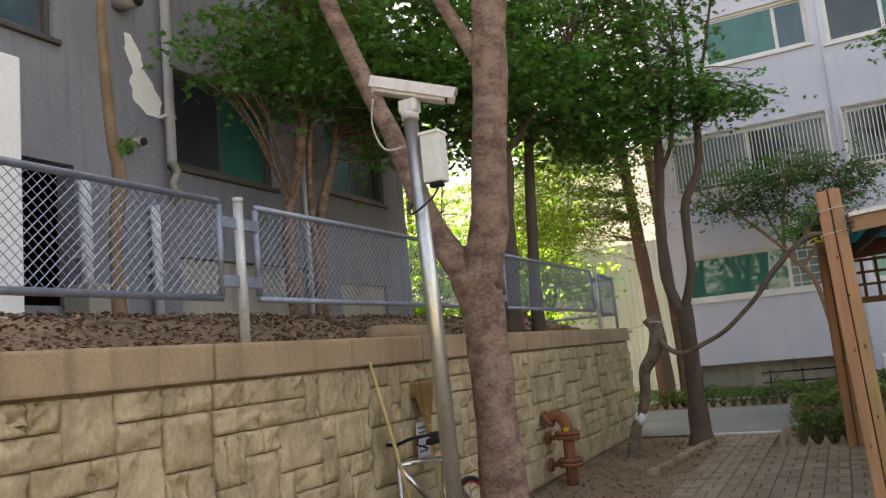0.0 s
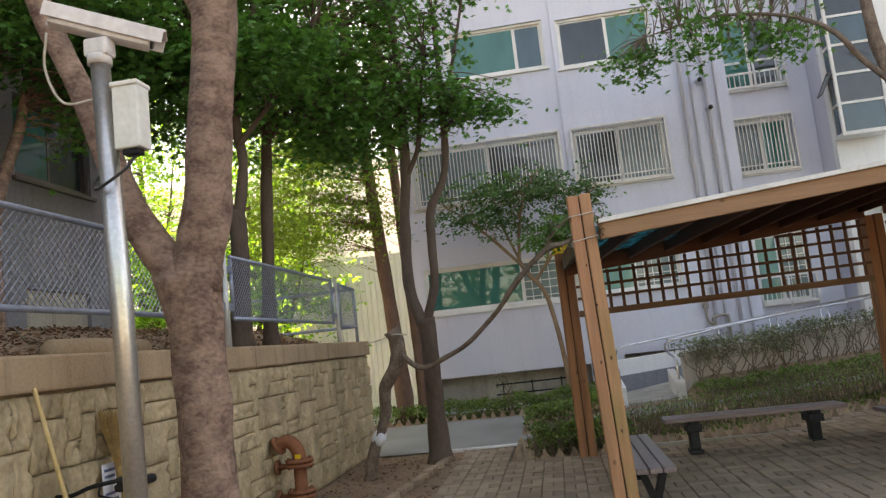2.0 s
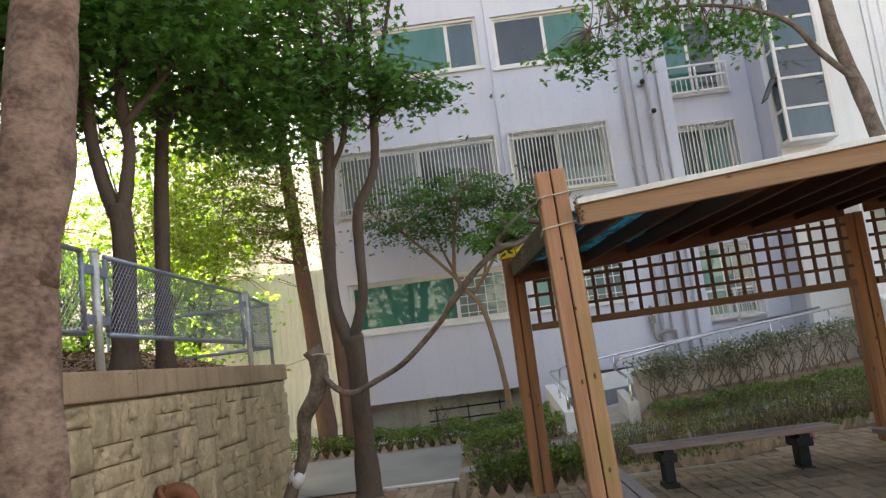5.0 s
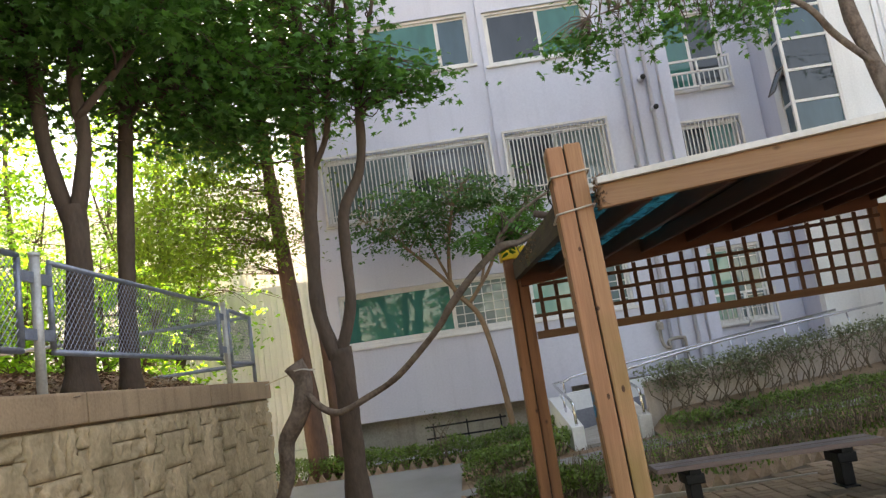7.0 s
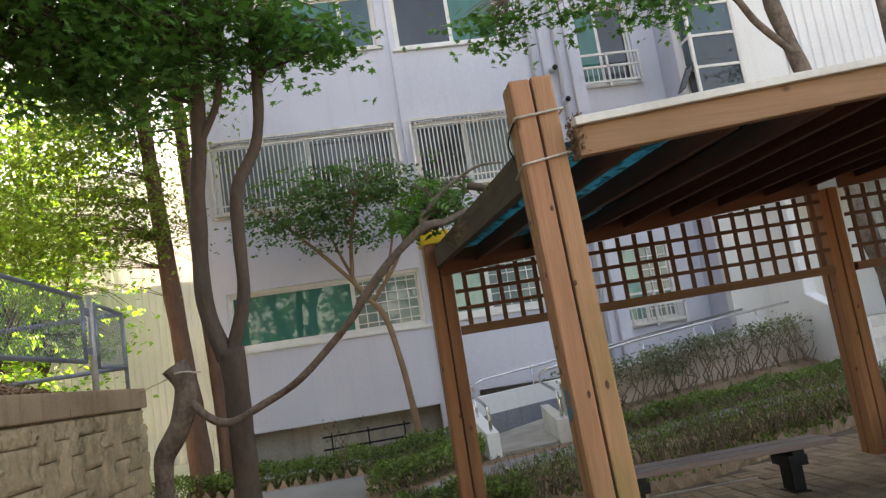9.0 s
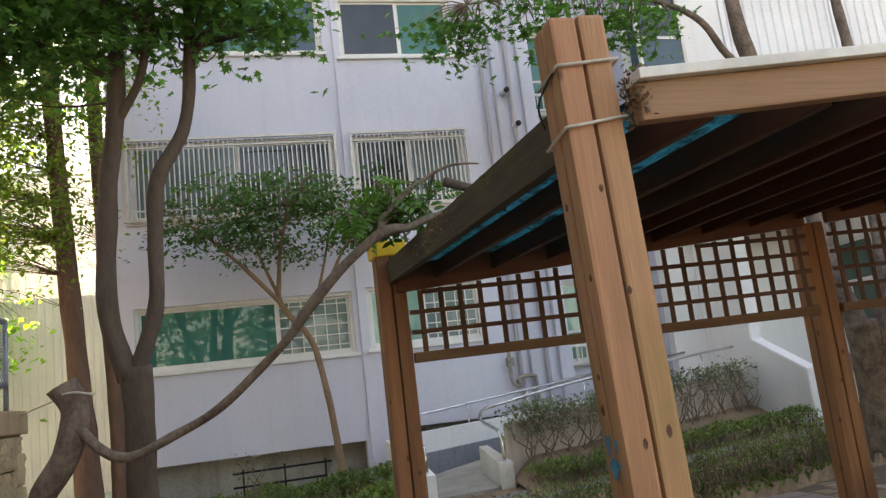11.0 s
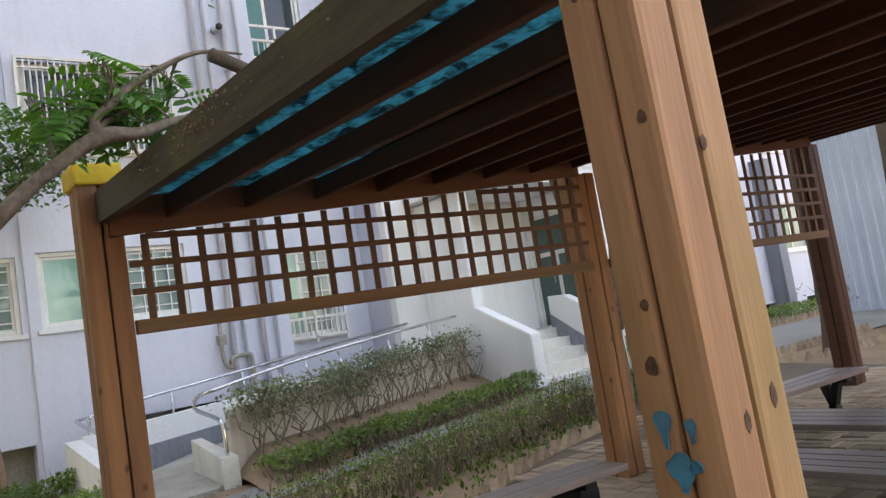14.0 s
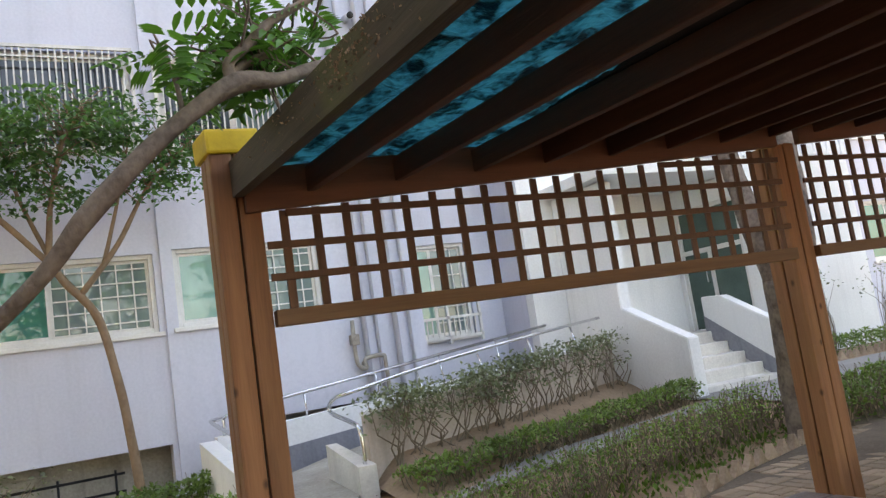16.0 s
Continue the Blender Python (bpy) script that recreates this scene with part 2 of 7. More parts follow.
M_HEDGE = material("hedge_leaf", (0.15, 0.24, 0.065), (0.085, 0.14, 0.045), 0.5, 1.2, 8, 0.0, translucent=0.3, island=0.35)
M_SHRUB = material("dusty_shrub_leaf", (0.20, 0.23, 0.15), (0.10, 0.125, 0.08), 0.5, 1.2, 8, 0.0, translucent=0.25, island=0.35)
M_TWIG = material("dry_twig", (0.23, 0.18, 0.13), (0.13, 0.10, 0.07), 0.9, 6, 30, 0.2)
M_TAN_WALL = material("stained_parapet_plaster", (0.58, 0.50, 0.43), (0.42, 0.35, 0.29), 0.9, 1.6, 30, 0.3, spread=0.8, streak=0.35)
M_KNOT = material("timber_knot", (0.15, 0.072, 0.042), (0.07, 0.035, 0.021), 0.7, 40, 90, 0.2)
M_SCALLOP = material("terracotta_edging", (0.43, 0.315, 0.22), (0.23, 0.155, 0.105), 0.9, 5, 40, 0.5, random_tint=0.2, spread=0.9)
M_KERB = material("concrete_kerb", (0.42, 0.39, 0.34), (0.28, 0.26, 0.22), 0.9, 3, 40, 0.4)
M_ROPE = material("pale_rope", (0.58, 0.54, 0.46), (0.42, 0.38, 0.32), 0.9, 20, 90, 0.4)
M_CABLE = material("black_cable", (0.03, 0.03, 0.03), None, 0.5, 10, 40, 0.0)
M_BROOM = material("bamboo_handle", (0.62, 0.44, 0.20), (0.46, 0.31, 0.13), 0.6, 8, 40, 0.2)
M_BRISTLE = material("straw_bristle", (0.40, 0.25, 0.10), (0.25, 0.15, 0.06), 0.9, 20, 60, 0.6)
M_PAPER = material("printed_paper", (0.72, 0.72, 0.75), (0.6, 0.6, 0.64), 0.6, 10, 40, 0.0)
M_INK = material("blue_grey_ink", (0.16, 0.19, 0.30), None, 0.7, 10, 40, 0.0)
M_RED = material("red_bicycle_paint", (0.45, 0.02, 0.03), None, 0.3, 10, 40, 0.0)
M_RUBBER = material("black_rubber", (0.02, 0.02, 0.02), None, 0.7, 20, 60, 0.1)
M_SPRAY = material("blue_spray_paint", (0.03, 0.25, 0.37), (0.06, 0.18, 0.25), 0.5, 12, 40, 0.1)
# lets light through from behind, standing in for sun on a white wall
M_SHEET = material("ribbed_white_wall_glow", (0.84, 0.84, 0.84), (0.74, 0.74, 0.74), 0.45, 0.8, 30, 0.05, streak=0.10, translucent=0.40)
M_CLADDING = material("ribbed_white_cladding", (0.80, 0.80, 0.79), (0.68, 0.68, 0.68), 0.5, 0.8, 30, 0.05, streak=0.15)
M_CLADDING_BLUE = material("ribbed_blue_grey_cladding", (0.44, 0.49, 0.56), (0.36, 0.41, 0.48), 0.5, 0.8, 30, 0.05, streak=0.15)
M_STONE = material("pale_stone_step", (0.70, 0.67, 0.61), (0.54, 0.51, 0.46), 0.75, 2, 40, 0.2, streak=0.2)
# pale base carries part of the sunlight on the yard
M_YARD = material("sunlit_pale_concrete", (0.62, 0.60, 0.55), (0.50, 0.48, 0.43), 0.9, 0.6, 40, 0.3)
M_GRASS = material("grass_blade", (0.10, 0.17, 0.035), (0.06, 0.10, 0.02), 0.6, 1.5, 8, 0.0, translucent=0.3, island=0.35)


# ---- mesh helpers ----
def mesh_ob(name, verts, faces, mats, parent=None, label="", smooth=False, slots=None):
    me = bpy.data.meshes.new(name)
    me.from_pydata([tuple(v) for v in verts], [], [tuple(f) for f in faces])
    for m in (mats if isinstance(mats, (list, tuple)) else [mats]):
        me.materials.append(m)
    if slots is not None:
        me.polygons.foreach_set("material_index", slots)
    if smooth:
        me.polygons.foreach_set("use_smooth", [True] * len(me.polygons))
    me.update()
    ob = new(name, me)
    if parent is not None:
        ob.parent = parent
    if label:
        ob["label"] = label
    return ob


def part(name, bm, mat, parent=None, label="", smooth=False):
    me = bpy.data.meshes.new(name)
    bm.to_mesh(me)
    bm.free()
    me.materials.append(mat)
    if smooth:
        me.polygons.foreach_set("use_smooth", [True] * len(me.polygons))
    ob = new(name, me)
    if parent is not None:
        ob.parent = parent
    if label:
        ob["label"] = label
    return ob


def empty(name, at=(0, 0, 0)):
    ob = new(name)
    ob.location = at
    return ob


def add_box(bm, lo, hi, bevel=0.0, m=None):
    """A box between two corners, in bm; bevelled, and moved by m."""
    r = bmesh.ops.create_cube(bm, size=1.0)
    vs = r["verts"]
    size = Vector(hi) - Vector(lo)
    mid = (Vector(hi) + Vector(lo)) / 2
    for v in vs:
        v.co = Vector((v.co.x * size.x, v.co.y * size.y, v.co.z * size.z))
    if bevel:
        es = list({e for v in vs for e in v.link_edges})
        out = bmesh.ops.bevel(bm, geom=es, offset=bevel, segments=2, affect="EDGES", profile=0.6)
        vs = list({v for f in out["faces"] for v in f.verts} | {v for v in vs if v.is_valid})
    mat = (m or Matrix()) @ Matrix.Translation(mid)
    for v in vs:
        v.co = mat @ v.co
    return vs


def box(name, lo, hi, mat, parent=None, label="", bevel=0.0, m=None):
    bm = bmesh.new()
    add_box(bm, lo, hi, bevel, m)
    return part(name, bm, mat, parent, label)


def tube_data(points, radii, sides=8, rough=0.0, seed=0, caps=True):
    """Verts and faces of a tube along points."""
    pts = [Vector(p) for p in points]
    n = len(pts)
    rs = radii if isinstance(radii, (list, tuple)) else [radii] * n
    verts, faces = [], []
    side = None
    for i, p in enumerate(pts):
        d = (pts[min(i + 1, n - 1)] - pts[max(i - 1, 0)]).normalized()
        ref = side if side is not None else (Vector((1, 0, 0)) if abs(d.x) < 0.8 else Vector((0, 1, 0)))
        u = (ref - d * ref.dot(d)).normalized()
        side = u
        w = d.cross(u)
        for k in range(sides):
            a = 2 * math.pi * k / sides
            r = rs[i]
            if rough:
                r *= 1 + rough * noise.noise(p * 3.1 + Vector((math.cos(a), math.sin(a), seed)) * 1.3)
            verts.append(p + (u * math.cos(a) + w * math.sin(a)) * r)
    for i in range(n - 1):
        for k in range(sides):
            a, b = i * sides + k, i * sides + (k + 1) % sides
            faces.append((a, b, b + sides, a + sides))
    if caps:
        faces.append(tuple(range(sides))[::-1])
        faces.append(tuple((n - 1) * sides + k for k in range(sides)))
    return verts, faces


def tube(name, points, radii, mat, parent=None, label="", sides=8, rough=0.0, seed=0):
    v, f = tube_data(points, radii, sides, rough, seed)
    return mesh_ob(name, v, f, mat, parent, label, smooth=True)


def curve_points(points, steps=6):
    """Catmull-Rom through points."""
    p = [Vector(q) for q in points]
    p = [2 * p[0] - p[1]] + p + [2 * p[-1] - p[-2]]
    out = []
    for i in range(1, len(p) - 2):
        for s in range(steps):
            t = s / steps
            out.append(0.5 * (2 * p[i] + (p[i + 1] - p[i - 1]) * t + (2 * p[i - 1] - 5 * p[i] + 4 * p[i + 1] - p[i + 2]) * t * t
                              + (3 * p[i] - p[i - 1] - 3 * p[i + 1] + p[i + 2]) * t ** 3))
    out.append(p[-2])
    return out


def lerp_list(values, n):
    return [float(v) for v in np.interp(np.linspace(0, len(values) - 1, n), range(len(values)), values)]


def panel_wall(name, origin, u, w, width, height, thick, openings, mat, label="", parent=None):
    """A wall in the plane of u (along) and z, thickness towards w, with openings (a0, z0, a1, z1) cut through it."""
    o, u, w = Vector(origin), Vector(u), Vector(w)
    cu = sorted({0.0, width, *[a for q in openings for a in (q[0], q[2])]})
    cz = sorted({0.0, height, *[a for q in openings for a in (q[1], q[3])]})
    nu, nz = len(cu) - 1, len(cz) - 1

    def solid(i, j):
        if not (0 <= i < nu and 0 <= j < nz):
            return False
        a, z = (cu[i] + cu[i + 1]) / 2, (cz[j] + cz[j + 1]) / 2
        return not any(q[0] < a < q[2] and q[1] < z < q[3] for q in openings)

    verts, faces = [], []

    def quad(*ps):
        k = len(verts)
        verts.extend(o + u * a + Vector((0, 0, z)) + w * d for a, z, d in ps)
        faces.append((k, k + 1, k + 2, k + 3))

    for i in range(nu):
        for j in range(nz):
            if not solid(i, j):
                continue
            a0, a1, z0, z1 = cu[i], cu[i + 1], cz[j], cz[j + 1]
            quad((a0, z0, 0), (a1, z0, 0), (a1, z1, 0), (a0, z1, 0))
            quad((a1, z0, thick), (a0, z0, thick), (a0, z1, thick), (a1, z1, thick))
            if not solid(i - 1, j):
                quad((a0, z0, thick), (a0, z0, 0), (a0, z1, 0), (a0, z1, thick))
            if not solid(i + 1, j):
                quad((a1, z0, 0), (a1, z0, thick), (a1, z1, thick), (a1, z1, 0))
            if not solid(i, j - 1):
                quad((a0, z0, thick), (a1, z0, thick), (a1, z0, 0), (a0, z0, 0))
            if not solid(i, j + 1):
                quad((a0, z1, 0), (a1, z1, 0), (a1, z1, thick), (a0, z1, thick))
    bm = bmesh.new()
    vs = [bm.verts.new(v) for v in verts]
    for f in faces:
        bm.faces.new([vs[k] for k in f])
    bmesh.ops.remove_doubles(bm, verts=bm.verts, dist=1e-4)
    bmesh.ops.recalc_face_normals(bm, faces=bm.faces)
    return part(name, bm, mat, parent, label)


def smooth01(a):
    a = min(max(a, 0.0), 1.0)
    return a * a * (3 - 2 * a)


def gz(x, y):
    """Height of the ground."""
    right = smooth01((x + 0.8) / 1.6)
    return (0.028 * min(max(x, 0.0), 7.0) + 0.24 * smooth01((y - 11.6) / 2.4) * right
            + 0.14 * smooth01((y - 13.0) / 4.0) * (1 - right))


BED_EDGE = [(-0.5, 11.15), (1.0, 11.0), (2.4, 11.22), (3.2, 11.62), (3.75, 11.93), (4.5, 12.15), (5.4, 12.3), (6.5, 12.52), (9.0, 12.85)]


def bed_y(x):
    """Where the paving ends and the planting bed or the road begins."""
    return float(np.interp(x, [p[0] for p in BED_EDGE], [p[1] for p in BED_EDGE]))


# ---- leaves ----
LEAF_SIMPLE = (np.array([(0, 0, 0), (0.28, 0.45, 0.05), (0, 1, -0.06), (-0.28, 0.45, 0.05)]), [(0, 1, 2), (0, 2, 3)])
_lobes = [(0, 0), (0.16, 0.12), (0.55, 0.10), (0.26, 0.33), (0.52, 0.68), (0.16, 0.55), (0, 1.0), (-0.16, 0.55), (-0.52, 0.68), (-0.26, 0.33), (-0.55, 0.10), (-0.16, 0.12)]
LEAF_MAPLE = (np.array([(0, 0.32, 0.05)] + [(x, y, -0.10 * (x * x + y * y)) for x, y in _lobes]), [(0, 1 + k, 1 + (k + 1) % 12) for k in range(12)])
LEAF_OVAL = (np.array([(0, 0, 0), (0.2, 0.25, 0.04), (0.24, 0.6, 0.03), (0, 1, -0.1), (-0.24, 0.6, 0.03), (-0.2, 0.25, 0.04), (0, 0.5, 0)]),
             [(6, 0, 1), (6, 1, 2), (6, 2, 3), (6, 3, 4), (6, 4, 5), (6, 5, 0)])
_p = []
_pf = []
for _k in range(5):
    for _s in (-1, 1):
        _y = 0.10 + _k * 0.19
        _b = len(_p)
        _p += [(_s * 0.02, _y, 0), (_s * 0.12, _y - 0.055, 0.02), (_s * 0.27, _y - 0.02, 0.0), (_s * 0.40, _y + 0.09, -0.08), (_s * 0.25, _y + 0.105, 0.0), (_s * 0.11, _y + 0.075, 0.02)]
        _pf += [(_b, _b + 1, _b + 2), (_b, _b + 2, _b + 3), (_b, _b + 3, _b + 4), (_b, _b + 4, _b + 5)]
LEAF_PINNATE = (np.array(_p), _pf)


def leaf_mesh(name, places, sizes, yaw, pitch, roll, leaf, mat, parent=None, label=""):
    """One mesh of many leaves, each a copy of the leaf's outline."""
    tv, tf = leaf
    n = len(places)
    cy, sy, cp, sp, cr, sr = np.cos(yaw), np.sin(yaw), np.cos(pitch), np.sin(pitch), np.cos(roll), np.sin(roll)
    rz = np.zeros((n, 3, 3))
    rz[:, 0, 0], rz[:, 0, 1], rz[:, 1, 0], rz[:, 1, 1], rz[:, 2, 2] = cy, -sy, sy, cy, 1
    rx = np.zeros((n, 3, 3))
    rx[:, 0, 0], rx[:, 1, 1], rx[:, 1, 2], rx[:, 2, 1], rx[:, 2, 2] = 1, cp, -sp, sp, cp
    ry = np.zeros((n, 3, 3))
    ry[:, 0, 0], ry[:, 0, 2], ry[:, 1, 1], ry[:, 2, 0], ry[:, 2, 2] = cr, sr, 1, -sr, cr
    rot = rz @ rx @ ry
    v = np.einsum("nij,kj->nki", rot, tv) * np.asarray(sizes)[:, None, None] + np.asarray(places)[:, None, :]
    k = len(tv)
    f = (np.array(tf)[None] + (np.arange(n) * k)[:, None, None]).reshape(-1, 3)
    me = bpy.data.meshes.new(name)
    me.vertices.add(n * k)
    me.vertices.foreach_set("co", v.reshape(-1))
    me.loops.add(len(f) * 3)
    me.loops.foreach_set("vertex_index", f.reshape(-1).astype(np.int32))
    me.polygons.add(len(f))
    me.polygons.foreach_set("loop_start", np.arange(len(f), dtype=np.int32) * 3)
    me.materials.append(mat)
    me.update(calc_edges=True)
    ob = new(name, me)
    if parent is not None:
        ob.parent = parent
    if label:
        ob["label"] = label
    return ob


def sprays(rng, blobs, per_spray, spread, droop=0.25, flat=0.2):
    """Leaf places in flat, drooping sprays inside ellipsoids (centre, radii, number of sprays). Returns places and spray centres."""
    places, centres = [], []
    for c, r, n in blobs:
        d = rng.normal(size=(n, 3))
        d /= np.linalg.norm(d, axis=1)[:, None]
        rad = rng.uniform(0.15, 1.0, n) ** 0.55
        cs = np.array(c) + d * rad[:, None] * np.array(r) * (1 + 0.22 * rng.normal(size=n))[:, None]
        for q in cs:
            a = rng.uniform(0, 2 * np.pi)
            tilt = rng.normal(size=2) * flat
            off = rng.normal(size=(per_spray, 2)) * spread * np.array([1.0, 0.55])
            x = off[:, 0] * np.cos(a) - off[:, 1] * np.sin(a)
            y = off[:, 0] * np.sin(a) + off[:, 1] * np.cos(a)
            z = tilt[0] * x + tilt[1] * y - droop * (x * x + y * y) / max(spread, 1e-3) * 0.5 + rng.normal(size=per_spray) * 0.03
            places.append(np.stack([q[0] + x, q[1] + y, q[2] + z], 1))
            centres.append(q)
    return np.concatenate(places), np.array(centres)


def tree(name, label, seed, bark, stems, blobs=(), leaf=LEAF_MAPLE, leaf_mat=None, size=0.085, per_spray=16, spread=0.22, twig_r=0.008,
         sides=10, droop=0.25, hang=0.35, base=None, knobby=0.18):
    """A tree: the first stem is its trunk, the others limbs; twigs run from the nearest wood to every spray of leaves."""
    rng = np.random.default_rng(seed)
    root = empty(name, base or stems[0][0][0])
    tagged(root, label, "tree")
    inv = Matrix.Translation(-Vector(root.location))
    wood_pts = []
    for k, (pts, radii) in enumerate(stems):
        cp = curve_points(pts, 7)
        rs = lerp_list(radii, len(cp))
        if k == 0:
            rs[0] *= 1.35
            if len(rs) > 2:
                rs[1] *= 1.12
        wood_pts += cp[len(cp) // 4 if k == 0 else 1:]
        v, f = tube_data(cp, rs, sides, knobby, seed + k)
        mesh_ob("trunk" if k == 0 else "limb", [inv @ q for q in v], f, bark, root, smooth=True)
    if blobs:
        places, centres = sprays(rng, blobs, per_spray, spread, droop)
        n = len(places)
        o = np.array(root.location)
        leaf_mesh("crown", places - o, size * rng.uniform(0.7, 1.25, n), rng.uniform(0, 2 * np.pi, n), rng.normal(-hang, 0.35, n), rng.normal(0, 0.45, n),
                  leaf, leaf_mat, root)["kind"] = "stuff"
        wp = np.array([tuple(p) for p in wood_pts])
        tv, tf = [], []
        for c in centres[:: max(1, len(centres) // 260)]:
            dd = np.linalg.norm((wp - c) * np.array([1, 1, 0.7]), axis=1) + 0.15 * np.maximum(0, wp[:, 2] - c[2])
            a = Vector(wp[int(np.argmin(dd))])
            b = Vector(c)
            mid = (a + b) / 2 + Vector(rng.normal(size=3) * 0.08) + Vector((0, 0, 0.08 * (b - a).length))
            v, f = tube_data(curve_points([a, mid, b], 3), lerp_list([twig_r * (1 + 0.6 * min((b - a).length, 3)), twig_r, twig_r * 0.4], 7), 4, caps=False)
            k = len(tv)
            tv += [inv @ q for q in v]
            tf += [tuple(i + k for i in q) for q in f]
        tagged(mesh_ob("twigwork", tv, tf, bark, root), kind="stuff")
    return root


# ---- ground ----
def build_ground():
    xs = np.concatenate([np.linspace(-300, -14, 10), np.arange(-12, 18.1, 0.5), np.linspace(22, 300, 10)])
    ys = np.concatenate([np.linspace(-300, -8, 10), np.arange(-6, 24.1, 0.5), np.linspace(28, 300, 10)])
    verts = [(x, y, gz(x, y) - 0.012 + 0.010 * noise.noise(Vector((x * 1.3, y * 1.3, 0)))) for y in ys for x in xs]
    w = len(xs)
    faces = [(j * w + i, j * w + i + 1, (j + 1) * w + i + 1, (j + 1) * w + i) for j in range(len(ys) - 1) for i in range(w - 1)]
    return mesh_ob("ground", verts, faces, M_SOIL, smooth=True)


tagged(build_ground(), "bare brown soil ground of the courtyard", "ground", kind="structure")


def sheet(name, x0, x1, y0, y1, lift, mat, step=0.4, skew=0.0):
    nx, ny = max(1, int((x1 - x0) / step)), max(1, int((y1 - y0) / step))
    xs, ys = np.linspace(x0, x1, nx + 1), np.linspace(y0, y1, ny + 1)
    pts = [(x, y + skew * max(x - 0.6, 0.0)) for y in ys for x in xs]
    v = [(x, y, gz(x, y) + lift) for x, y in pts]
    f = [(j * (nx + 1) + i, j * (nx + 1) + i + 1, (j + 1) * (nx + 1) + i + 1, (j + 1) * (nx + 1) + i) for j in range(ny) for i in range(nx)]
    return mesh_ob(name, v, f, mat, smooth=True)


tagged(sheet("path_1", -9.0, -0.62, 12.62, 15.75, 0.012, M_ASPHALT), "worn grey concrete path beside the building", "path", kind="structure")
tagged(sheet("path_2", -0.62, 6.6, 12.95, 13.45, 0.012, M_ASPHALT, skew=0.16), "narrow grey concrete path between two hedges", "path", kind="structure")
tagged(sheet("path_3", 6.61, 24.0, 12.95, 15.3, 0.012, M_ASPHALT), "grey concrete road past the white wall", "path", kind="structure")
tagged(sheet("road", -40.0, -3.2, 16.2, 40.0, 0.014, M_YARD, 2.0), "sunlit pale concrete yard behind the building", "road", kind="structure")


